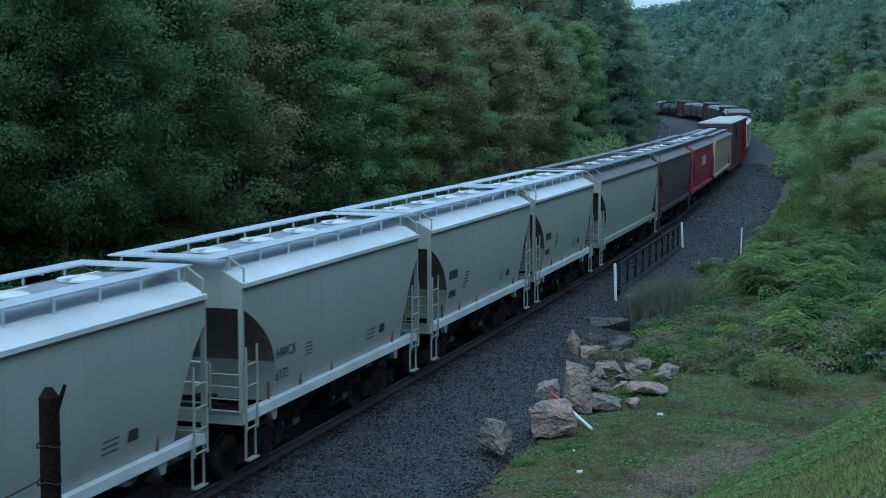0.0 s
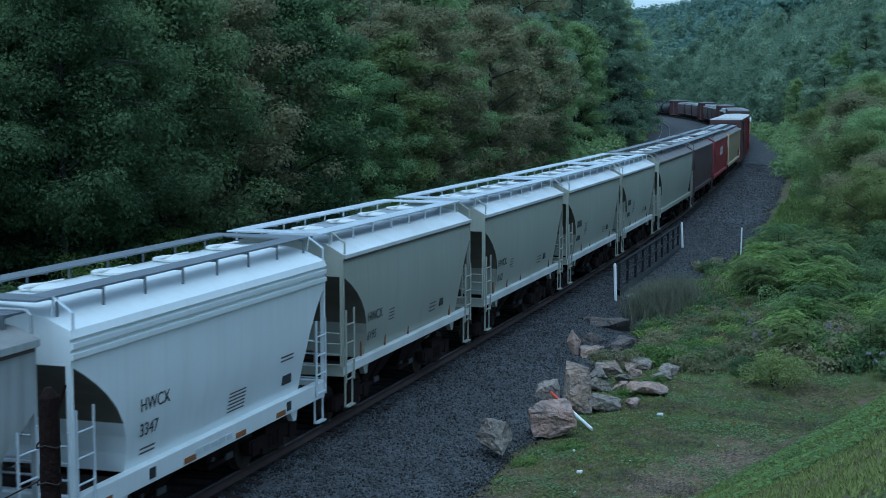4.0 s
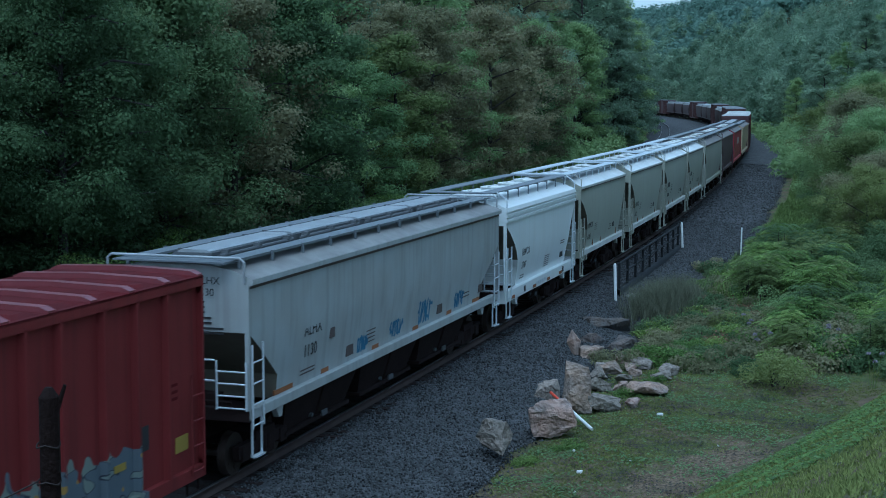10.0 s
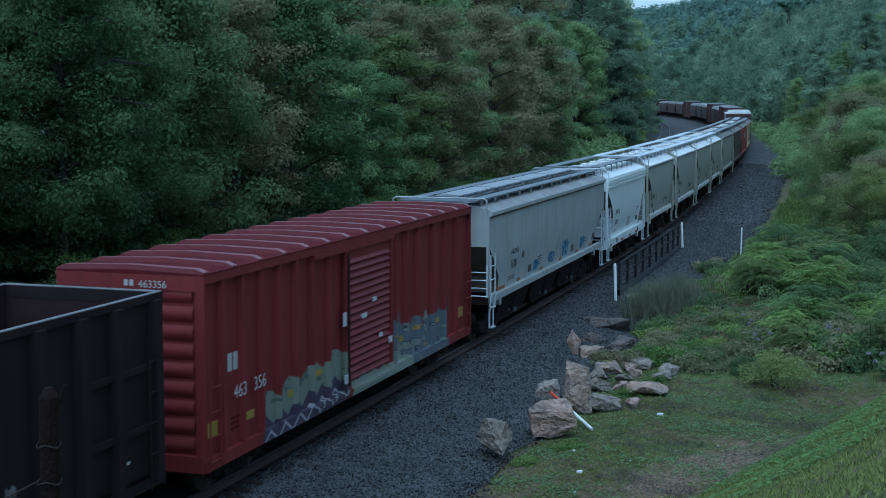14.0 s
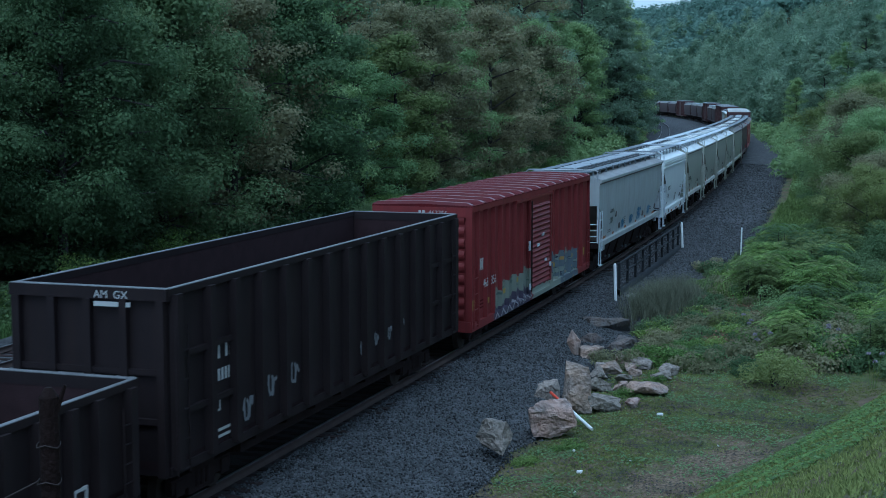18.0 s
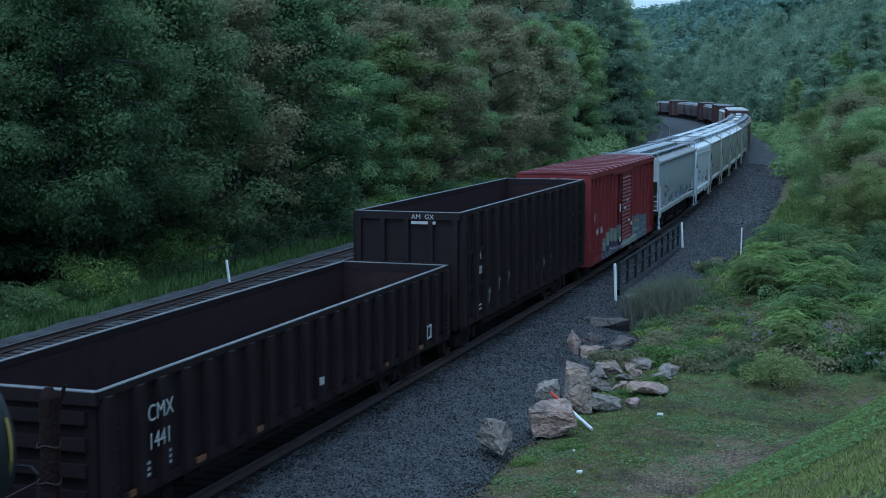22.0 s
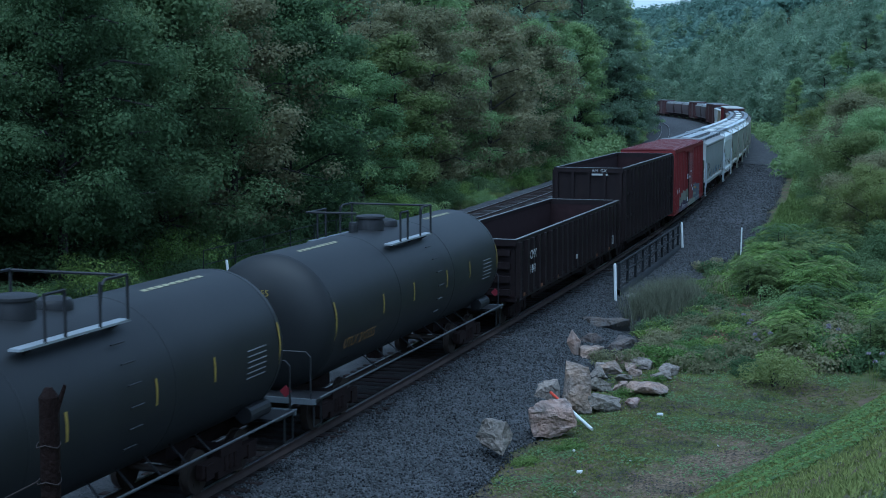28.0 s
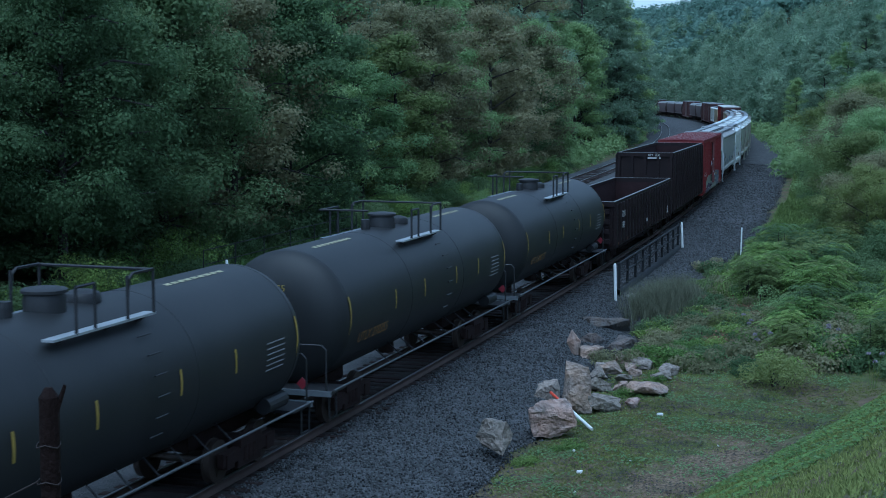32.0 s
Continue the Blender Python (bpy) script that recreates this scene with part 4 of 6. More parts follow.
    part("centre_sill", Geo().box(-half, half, -0.32, 0.32, 0.6, bottom + 0.1), "under", car)
    for x in np.linspace(-half + 3.6, half - 3.6, 7):
        part("cross_bearer", Geo().prism([(-w + 0.05, bottom + 0.1), (-w + 0.05, bottom - 0.12), (-0.4, 0.55), (0.4, 0.55), (w - 0.05, bottom - 0.12), (w - 0.05, bottom + 0.1)], x - 0.1, x + 0.1), "under", car)
    part("brake_reservoir", Geo().rod((-1.6, -0.85, 0.72), (-0.3, -0.85, 0.72), 0.2, 12), "under", car)
    part("brake_rod", Geo().rod((-half + 2.5, -0.7, 0.55), (half - 2.5, -0.7, 0.55), 0.03, 6), "under", car)
    # Solid block added to stand in for the dark space under the car.
    part("underframe", Geo().box(-half + 3.3, half - 3.3, -1.2, 1.2, 0.58, bottom - 0.13), "under", car, "dusty dark block filling the shaded space below the floor")
    return car


def tank_car(L, label, group=""):
    """L: length of the shell over its heads."""
    car = thing("tank_car", label, "tank car", group)
    R, zc, n = 1.52, 2.44, 48
    half = L / 2
    head = 0.62
    g = Geo()
    # from the pole outwards
    st = [(-half + head * (1 - max(0.0, 1 - (k / 10) ** 2.3) ** (1 / 2.3)), max(0.02, R * k / 10)) for k in range(10)] + [(-half + head * 0.75, R * 0.992), (-half + head, R)]
    body = st + [(-x, r) for x, r in reversed(st)]
    for x, r in body:
        g.v.extend((x, r * math.cos(2 * math.pi * i / n), zc + r * math.sin(2 * math.pi * i / n)) for i in range(n))
    for k in range(len(body) - 1):
        for i in range(n):
            g.f.append((k * n + i, k * n + (i + 1) % n, (k + 1) * n + (i + 1) % n, (k + 1) * n + i))
    part("tank", g, "tank", car, "dark grey cylindrical tank with domed heads", smooth_angle=50)
    for x in (-half + head, -half + head + (L - 2 * head) * 0.33, half - head - (L - 2 * head) * 0.33, half - head):
        gg = Geo()
        v = []
        for xx, rr in ((x - 0.02, R + 0.001), (x - 0.008, R + 0.006), (x + 0.008, R + 0.006), (x + 0.02, R + 0.001)):
            v.extend((xx, rr * math.cos(2 * math.pi * i / n), zc + rr * math.sin(2 * math.pi * i / n)) for i in range(n))
        gg.add(v, [(k * n + i, k * n + (i + 1) % n, (k + 1) * n + (i + 1) % n, (k + 1) * n + i) for k in range(3) for i in range(n)])
        part("weld_seam", gg, "tank", car)
    for sx in (-1, 1):
        xe = sx * (half - 1.9)
        part("stub_sill", Geo().box(min(sx * (half - 3.1), sx * (half + 0.3)), max(sx * (half - 3.1), sx * (half + 0.3)), -0.33, 0.33, 0.62, 0.95), "under", car)
        part("saddle", Geo().prism([(-1.2, 1.5), (-0.4, 0.9), (0.4, 0.9), (1.2, 1.5), (0.8, 1.25), (0.0, 1.0), (-0.8, 1.25)], xe - 0.25, xe + 0.25), "under", car)
        add_truck(car, xe)
        add_coupler(car, sx * (half + 0.3), sx)
        part("end_platform", Geo().box(min(sx * (half - 0.6), sx * (half + 0.35)), max(sx * (half - 0.6), sx * (half + 0.35)), -1.4, 1.4, 0.92, 0.98), "tank_fit", car)
        part("platform_edge", Geo().box(min(sx * (half + 0.3), sx * (half + 0.36)), max(sx * (half + 0.3), sx * (half + 0.36)), -1.42, 1.42, 0.88, 1.0), "grey_walk", car)
        gg = Geo().path([(sx * (half + 0.32), -1.3, 0.95), (sx * (half + 0.32), -1.3, 1.9), (sx * (half + 0.32), -1.2, 2.0), (sx * (half + 0.32), 1.2, 2.0), (sx * (half + 0.32), 1.3, 1.9), (sx * (half + 0.32), 1.3, 0.95)], 0.022)
        part("end_handrail", gg, "tank_fit", car)
        for sy in (-1, 1):
            gg = Geo().path([(sx * (half - 0.1), sy * 1.36, 0.95), (sx * (half - 0.1), sy * 1.36, 0.4), (sx * (half + 0.3), sy * 1.36, 0.4), (sx * (half + 0.3), sy * 1.36, 0.95)], 0.022)
            part("sill_step", gg, "tank_fit", car)
    for sy in (-1, 1):
        part("side_rail", Geo().rod((-half - 0.25, sy * 1.47, 1.02), (half + 0.25, sy * 1.47, 1.02), 0.026), "clamp", car, "long grey rail below the tank")
        for x in np.arange(-half + 3.3, half - 3.2, 0.9):
            part("rail_bracket", Geo().rod((x, sy * 1.47, 1.02), (x + 0.3, sy * 0.9, 1.32), 0.018, 5), "tank_fit", car)
    # top fittings: platform, housing, rails
    zt, zd = zc + R - 0.17, zc + R
    part("fittings_dome", Geo().disc((-0.25, 0, zd - 0.06), 0.35, 0.34, 24), "tank_fit", car, "round valve housing", smooth_angle=40)
    part("dome_lid", Geo().disc((-0.25, 0, zd + 0.28), 0.38, 0.07, 24, 0.03), "tank_fit", car, smooth_angle=40)
    part("manway", Geo().disc((0.85, 0, zd - 0.06), 0.33, 0.2, 20, 0.06), "tank_fit", car, smooth_angle=40)
    part("vent_valve", Geo().disc((-1.2, 0.1, zd - 0.05), 0.12, 0.3, 12), "tank_fit", car)
    for sy in (-1, 1):
        part("top_walkway", Geo().box(-1.75, 1.35, min(sy * 0.92, sy * 1.14), max(sy * 0.92, sy * 1.14), zt - 0.08, zt - 0.04), "grey_roof" if sy < 0 else "grey_walk", car, "pale walkway grating")
        for x in (-1.4, 0.0, 1.0):
            part("walkway_bracket", Geo().prism([(sy * 0.75, zt - 0.3), (sy * 1.12, zt - 0.09), (sy * 0.6, zt - 0.09)], x - 0.04, x + 0.04), "tank_fit", car)
        for x in (-1.1, -0.55, 0.45, 1.3):
            part("rail_post", Geo().rod((x, sy * 1.12, zt - 0.06), (x, sy * 1.12, zt + 0.68), 0.028), "tank_fit", car)
        part("guard_rail", Geo().path([(-1.1 if sy < 0 else -1.8, sy * 1.12, zt + 0.68), (-0.55, sy * 1.12, zt + 0.68)], 0.028), "tank_fit", car)
        part("guard_rail", Geo().path([(0.45, sy * 1.12, zt + 0.3), (0.5, sy * 1.12, zt + 0.62), (0.62, sy * 1.12, zt + 0.7), (1.3, sy * 1.12, zt + 0.7)], 0.028), "tank_fit", car)
        for k in range(7):
            a = radians(52 - k * 13)
            part("side_rung", Geo().rod((0.55, sy * (R + 0.07) * math.cos(a), zc + (R + 0.07) * math.sin(a)), (0.95, sy * (R + 0.07) * math.cos(a), zc + (R + 0.07) * math.sin(a)), 0.016), "tank_fit", car)
        for x in (-5.6, 3.2):
            a0 = radians(90 + 9 * sy)
            gg = Geo()
            for k in range(9):
                xx = x + k * 0.26
                gg.add([(xx, (R + 0.006) * math.cos(a0), zc + (R + 0.006) * math.sin(a0)), (xx + 0.2, (R + 0.006) * math.cos(a0), zc + (R + 0.006) * math.sin(a0)), (xx + 0.2, (R + 0.006) * math.cos(a0 + 0.07), zc + (R + 0.006) * math.sin(a0 + 0.07)), (xx, (R + 0.006) * math.cos(a0 + 0.07), zc + (R + 0.006) * math.sin(a0 + 0.07))], [(0, 1, 2, 3)])
            if sy > 0:
                part("top_stencil", gg, "pale_yellow", car, "pale yellow stencilled strip")
    for sx in (-1.8, 1.3):
        part("end_rail", Geo().path([(sx, -1.12 if sx > 0 else -0.2, zt + 0.69), (sx, 1.12, zt + 0.69)], 0.028), "tank_fit", car)
    # yellow conspicuity marks
    for sy in (-1, 1):
        for x in (-half + head, -3.4, -1.2, 1.5, 3.6, half - head):
            gg = Geo()
            long = 0.56 if abs(x) > half - head - 0.1 else 0.3
            m = 6
            v = []
            for k in range(m + 1):
                a = (long * (k / m - 0.45)) * 1.0
                for dx in (-0.035, 0.035):
                    v.append((x + dx, sy * (R + 0.008) * math.cos(a), zc + 0.05 + (R + 0.008) * math.sin(a)))
            gg.add(v, [(2 * k, 2 * k + 1, 2 * k + 3, 2 * k + 2) for k in range(m)])
            part("reflective_mark", gg, "yellow", car)
    part("bottom_outlet", Geo().disc((0, 0, zc - R - 0.35), 0.22, 0.4, 14), "under", car)
    return car


def drive(car, mid, wheelbase, rows):
    """Rows for a car whose middle is at arc length mid at the start."""
    for t in range(0, 33):
        s = mid + 4.0 * t + 0.0023 * t * t
        a, b = Vector(on_line(s - wheelbase / 2)), Vector(on_line(s + wheelbase / 2))
        c, w = (a + b) / 2, b - a
        rows.append((float(t), pose(c.x, c.y, c.z, 0, -math.degrees(math.atan2(w.z, math.hypot(w.x, w.y))), math.degrees(math.atan2(w.y, w.x)))))


TRAIN = []


def couple_up(car, rear, front):
    TRAIN.append((car, (rear + front) / 2, (front - rear) * 0.72))
    return car


# Sills reuse the pale roof colour for their lit upper edge.
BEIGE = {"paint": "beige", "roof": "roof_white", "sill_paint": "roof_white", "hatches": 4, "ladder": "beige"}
ROUND, RIBBED, STRAIGHT = side_of("round"), side_of("ribbed"), side_of("straight")
NUMBERS = {-10.3: ("HWCX", "6195"), 0.72: ("HWCX", "6172"), 11.75: ("", ""), 22.75: ("", "")}
for r, f in ((-10.3, -0.75), (0.72, 10.75), (11.75, 22.0), (22.75, 32.25)):
    car = couple_up(covered_hopper(f - r, BEIGE, "beige two-bay covered hopper with pale roof", "beige covered hoppers"), r, f)
    h = (f - r) / 2
    if NUMBERS[r][0]:
        text_part(car, NUMBERS[r][0], -h + 1.5, -ROUND(2.4) - 0.012, 2.24, 0.3)
        text_part(car, NUMBERS[r][1], -h + 1.5, -ROUND(1.9) - 0.035, 1.8, 0.3, rx=97)
        text_part(car, NUMBERS[r][0], -h - 0.025, 0.15, 3.62, 0.24, rz=-90)
        text_part(car, NUMBERS[r][1], -h - 0.025, 0.15, 3.38, 0.24, rz=-90)
    else:
        bars(car, [(-h + 1.6, 2.45, 0.75, 0.26), (-h + 1.7, 1.95, 0.6, 0.26)], ROUND, "lettering")
        bars(car, [(-h + 3.1, 2.2 + 0.09 * k, 0.4, 0.03) for k in range(4)], ROUND, "lettering")
    bars(car, [(h - 2.6, 1.85, 0.3, 0.3)], ROUND, "lettering", "stencil_panel")
    bars(car, [(h - 3.4, 2.0 - 0.1 * k, 0.5, 0.03) for k in range(3)], ROUND, "stencil_brown")
    bars(car, [(-h + 3.0, 2.3 - 0.08 * k, 0.35, 0.025) for k in range(4)], ROUND, "stencil_brown")
    for k, q in enumerate((1.35, 2.9, 4.6, h * 2 - 1.6)):
        bars(car, [(-h + q, 1.45, 0.05, 0.35 + 0.12 * (k % 2))], ROUND, "rust_patch", "rust_run")
car = couple_up(covered_hopper(9.75, {"paint": "white", "roof": "white", "sill": (1.02, 1.36), "hatches": 4, "walk": "grey_walk", "ladder": "walk", "crown": "white"}, "clean white covered hopper with a deep side sill", "", "ribbed"), -21.1, -11.35)
text_part(car, "HWCX", -2.85, -RIBBED(2.4) - 0.012, 2.28, 0.31)
text_part(car, "3347", -2.85, -RIBBED(2.0) - 0.02, 1.86, 0.31, rx=95)
bars(car, [(2.9, 1.62, 0.42, 0.3)], RIBBED, "lettering", "stencil_panel")
bars(car, [(0.5, 1.9 - 0.07 * k, 0.7, 0.025) for k in range(6)] + [(2.7, 2.2 - 0.08 * k, 0.6, 0.03) for k in range(2)] + [(-2.7, 1.52 + 0.08 * k, 0.5, 0.03) for k in range(2)], RIBBED, "stencil_brown")
for q in (-4.2, -1.4, 0.6, 2.4):
    bars(car, [(q, 1.06, 0.42, 0.1)], 1.515, "orange", "reflector")
for q in (-2.6, 2.9):
    bars(car, [(q, 1.1, 0.2, 0.18)], 1.515, "lettering", "stencil_panel")
bars(car, [(-1.0 + 0.3 * k, 1.12, 0.24, 0.1) for k in range(5)], 1.515, "walk")
car = couple_up(covered_hopper(17.25, {"paint": "dirty_white", "roof": "dusty_roof", "ladder": "walk"}, "long streaked white covered hopper with scribbles along the sill", "", "straight"), -39.25, -22.0)
text_part(car, "ALHX", -5.95, -STRAIGHT(2.5) - 0.012, 2.46, 0.36)
text_part(car, "1130", -5.95, -STRAIGHT(2.1) - 0.025, 2.02, 0.36, rx=94)
bars(car, [(-5.95, 1.72 - 0.08 * k, 0.75, 0.03) for k in range(2)] + [(-2.2, 1.7 + 0.09 * k, 0.6, 0.025) for k in range(4)] + [(5.4, 1.75 + 0.1 * k, 0.6, 0.03) for k in range(2)], STRAIGHT, "stencil_brown")
bars(car, [(-4.5, 2.2, 0.26, 0.34), (-3.4, 1.6, 0.42, 0.36), (3.1, 1.62, 0.42, 0.36), (6.9, 1.7, 0.4, 0.36)], STRAIGHT, "stencil_brown", "stencil_panel")
bars(car, [(-7.2, 1.47, 0.9, 0.1), (-4.8, 1.47, 0.42, 0.1), (-1.7, 1.47, 0.42, 0.1), (1.2, 1.47, 0.42, 0.1), (4.0, 1.47, 0.42, 0.1), (6.4, 1.47, 0.7, 0.1)], STRAIGHT, "orange", "reflector")
for k, (q, w_, h_) in enumerate(((-2.75, 0.6, 0.36), (-0.6, 0.85, 0.4), (1.5, 1.0, 0.62), (4.6, 0.8, 0.45))):
    scribble(car, q, 1.56, w_, h_, STRAIGHT, "tag_blue", 500 + k)
text_part(car, "ALHX", -8.66, -0.42, 3.86, 0.2, rz=-90)
text_part(car, "1130", -8.66, -0.42, 3.64, 0.2, rz=-90)
for k in range(7):
    part("stencil_bar", Geo().box(-8.645, -8.6, -0.6 - 0.14 * (k > 2) - 0.25 * (k > 4), -0.42, 3.5 - 0.1 * k, 3.53 - 0.1 * k), "lettering", car)
car = couple_up(boxcar(16.2, "oxide red ribbed boxcar with spray-painted lower side", "box_sprayed", "box_roof", ribs=[-7.35, -6.5, -5.65, -4.85, -4.0, -3.15, -2.25, 1.95, 2.75, 3.65, 4.85, 5.85, 6.85]), -57.2, -41.0)
bars(car, [(-7.0, 2.32, 0.17, 0.34), (-6.76, 2.32, 0.17, 0.34)], 1.385, "white_letter", "letter_shape")
text_part(car, "463", -7.0, -1.51, 1.82, 0.37, "white_letter")
text_part(car, "356", -6.15, -1.51, 1.82, 0.37, "white_letter")
bars(car, [(-7.95, 1.25, 0.5, 0.28), (-6.3, 1.25, 0.4, 0.16), (-4.3, 1.3, 0.4, 0.14), (-2.9, 1.45, 0.4, 0.14), (2.4, 1.35, 0.4, 0.14), (7.2, 1.25, 0.45, 0.28), (5.2, 1.4, 0.35, 0.12)], 1.385, "yellow", "reflector")
bars(car, [(0.2, 2.67, 0.26, 0.09), (-0.5, 2.37, 0.32, 0.1), (0.65, 1.77, 0.18, 0.1), (1.3, 1.52, 0.2, 0.15), (-1.58, 2.35, 0.15, 0.3), (-1.5, 1.05, 0.2, 0.2)], 1.53, "walk", "paper_patch")
bars(car, [(5.9, 1.55, 0.4, 0.42)], 1.385, "lettering", "stencil_panel")
bars(car, [(-4.9, 2.0 + 0.1 * k, 0.35, 0.04) for k in range(4)] + [(-6.9, 1.2 + 0.1 * k, 0.4, 0.04) for k in range(3)] + [(6.9, 2.2 + 0.12 * k, 0.4, 0.05) for k in range(3)], 1.385, "box_roof")
for k in range(2):
    part("letter_shape", Geo().box(-8.12, -8.1, 0.02 - 0.11 * k, 0.09 - 0.11 * k, 4.02, 4.13), "white_letter", car)
text_part(car, "463356", -8.13, -0.2, 4.0, 0.19, "white_letter", rz=-90)
car = couple_up(gondola(16.0, "tall black ribbed open gondola, empty", 0.95, 4.18, 15), -74.82, -58.82)
text_part(car, "AM  GX", -8.115, -0.15, 4.0, 0.19, "white_letter", rz=-90)
part("stencil_bar", Geo().box(-8.115, -8.1, -0.85, -0.15, 3.86, 3.94), "white_letter", car)
for k in range(3):
    part("stencil_bar", Geo().box(-8.025, -8.0, 0.1, 0.75 - 0.1 * k, 2.6 - 0.12 * k, 2.66 - 0.12 * k), "white_letter", car)
    part("stencil_bar", Geo().box(-8.025, -8.0, -0.85, -0.5, 2.6 - 0.12 * k, 2.66 - 0.12 * k), "white_letter", car)
bars(car, [(-6.3 + 0.15 * k, 2.68, 0.07, 0.24) for k in (0, 1, 3, 4)] + [(-6.3 + 0.14 * k, 2.27, 0.07, 0.22) for k in range(5)], 1.485, "white_letter", "letter_shape")
bars(car, [(-6.25, 1.72, 0.16, 0.035), (-6.25, 1.95, 0.16, 0.035), (-6.25, 1.72, 0.035, 0.26), (-6.12, 1.72, 0.035, 0.26), (-6.25, 1.34, 0.55, 0.05), (-6.25, 1.22, 0.55, 0.05), (6.6, 1.5, 0.4, 0.05), (6.6, 1.62, 0.3, 0.05)], 1.485, "white_letter")
for k, (q, zz) in enumerate(((-5.2, 1.3), (-4.1, 1.55), (-3.0, 1.6), (0.9, 1.55), (1.8, 1.6), (2.7, 1.6), (3.6, 1.65), (4.5, 1.7))):
    scribble(car, q, zz, 0.35 if k < 3 else 0.22, 0.45 if k < 3 else 0.3, lambda z: 1.49, "far_grey_bar", 520 + k, 2)
car = couple_up(gondola(17.5, "low black ribbed open gondola, empty, rusty inside", 0.9, 2.87, 21), -93.46, -75.96)
text_part(car, "CMX", -7.45, -1.64, 2.12, 0.4, "white_letter")
text_part(car, "1441", -7.45, -1.64, 1.65, 0.4, "white_letter")
bars(car, [(-7.35, 1.35 - 0.1 * k, 0.22, 0.05) for k in range(3)] + [(-6.8, 1.4 - 0.1 * k, 0.4, 0.05) for k in range(3)] + [(4.2, 1.7, 0.3, 0.06), (4.2, 1.5, 0.3, 0.06), (4.2, 1.3, 0.3, 0.06)], 1.485, "white_letter")
bars(car, [(-0.2, 1.35, 0.18, 0.16), (6.75, 1.2, 0.36, 0.05), (6.75, 1.5, 0.36, 0.05), (6.75, 1.25, 0.04, 0.25), (7.07, 1.25, 0.04, 0.25)], 1.63, "white_letter", "stencil_panel")
bars(car, [(q, 0.98, 0.35, 0.1) for q in (-7.9, -5.6, -3.2, -0.9, 1.6, 4.0, 6.4)], 1.545, "rust_patch", "reflector")
for r in (-108.9, -124.6, -140.3, -156.0):
    car = couple_up(tank_car(14.0, "dark grey tank car with yellow reflective marks", "dark tank cars"), r - 0.2, r + 13.8)
    text_part(car, "UTLX 210355", -6.0, -1.5, 1.86, 0.34, "faded_yellow", rx=106)
    text_part(car, "UTLX 210355", -7.0, 0.95, 3.1, 0.2, "yellow", rz=-90)
    for k in range(3):
        part("stencil_bar", Geo().box(-7.01, -6.95, -0.1 - 0.15 * (k == 2), 0.5, 2.95 - 0.11 * k, 2.98 - 0.11 * k), "yellow", car)
    for k in range(6):
        a = radians(6 - 4 * k)
        part("stencil_bar", Geo().box(4.95, 5.75, -1.528 * math.cos(a) - 0.004, -1.528 * math.cos(a) + 0.02, 2.44 + 1.528 * math.sin(a), 2.46 + 1.528 * math.sin(a)), "far_grey_bar", car)
    dm = [(-1.2, 1.24), (-1.07, 1.37), (-1.2, 1.5), (-1.33, 1.37)]
    part("placard", Geo().add([(x, y, z) for x in (7.34, 7.32) for y, z in dm], [(0, 1, 2, 3), (7, 6, 5, 4), (0, 4, 5, 1), (1, 5, 6, 2), (2, 6, 7, 3), (3, 7, 4, 0)]), "far_red", car, "red and white diamond placard")
    part("placard_field", Geo().box(7.345, 7.35, -1.26, -1.14, 1.31, 1.44), "white_letter", car)
    part("brake_reservoir", Geo().rod((5.6, -1.1, 1.22), (6.5, -1.1, 1.22), 0.17, 14), "tank_fit", car)
FAR_CARS = [("h", 33.75, 49.3, "beige", "dark_roof"), ("h", 50.1, 64.5, "far_grey", "dark_roof"), ("h", 66.0, 80.6, "far_red", "dark_roof"), ("h", 82.7, 101.9, "far_tan", "dark_roof"),
            ("b", 104.6, 118.2, "far_brown", "roof_white"), ("b", 119.8, 135.0, "box_red", "roof_white"), ("h", 137, 152, "far_tan", "roof_white"), ("h", 153.5, 169, "white", "roof_white"),
            ("b", 171, 187, "far_brown", "grey_roof"), ("b", 188.5, 204, "far_brown", "grey_roof"), ("h", 206, 222, "far_grey", "dusty_roof"), ("h", 223.5, 240, "far_grey", "dusty_roof"),
            ("b", 242, 258, "far_brown", "grey_roof"), ("h", 260, 276, "far_grey", "dusty_roof"), ("h", 277.5, 294, "far_grey", "dusty_roof"), ("h", 295.5, 312, "far_grey", "dusty_roof"), ("b", 314, 330, "far_brown", "grey_roof"),
            ("h", 332, 348, "far_grey", "dusty_roof"), ("h", 350, 366, "far_grey", "dusty_roof"), ("h", 368, 384, "far_grey", "dusty_roof"), ("b", 386, 402, "far_brown", "grey_roof"), ("t", 404, 418, "", ""), ("t", 420, 434, "", ""), ("h", 436, 452, "far_grey", "dusty_roof"), ("h", 454, 470, "far_grey", "dusty_roof")]
FAR_NAMES = {"beige": "weathered beige grey covered hopper","dirty_white": "weathered pale grey covered hopper", "far_grey": "dark grey covered hopper with pale roof hatches", "far_red": "bright red covered hopper", "far_tan": "tan covered hopper with pale roof", "white": "white covered hopper with pale roof", "far_brown": "brown boxcar with pale roof", "box_red": "dark red boxcar with pale roof"}
for k, r, f, paint, roof in FAR_CARS:
    if k == "h":
        car = covered_hopper(f - r, {"paint": paint, "roof": roof, "crown": roof, "walk": "grey_walk" if r < 110 else "walk"}, FAR_NAMES[paint], "", "round" if paint in ("far_grey", "far_red", "beige") else "straight", 0 if r > 60 else 1)
        if paint == "far_red":
            bars(car, [(-1.5 + 0.62 * q, 2.75, 0.42, 0.55) for q in range(5)], ROUND, "white_letter", "letter_shape")
    elif k == "b":
        car = boxcar(f - r, FAR_NAMES[paint], paint, roof, door=r < 140, top=4.75)
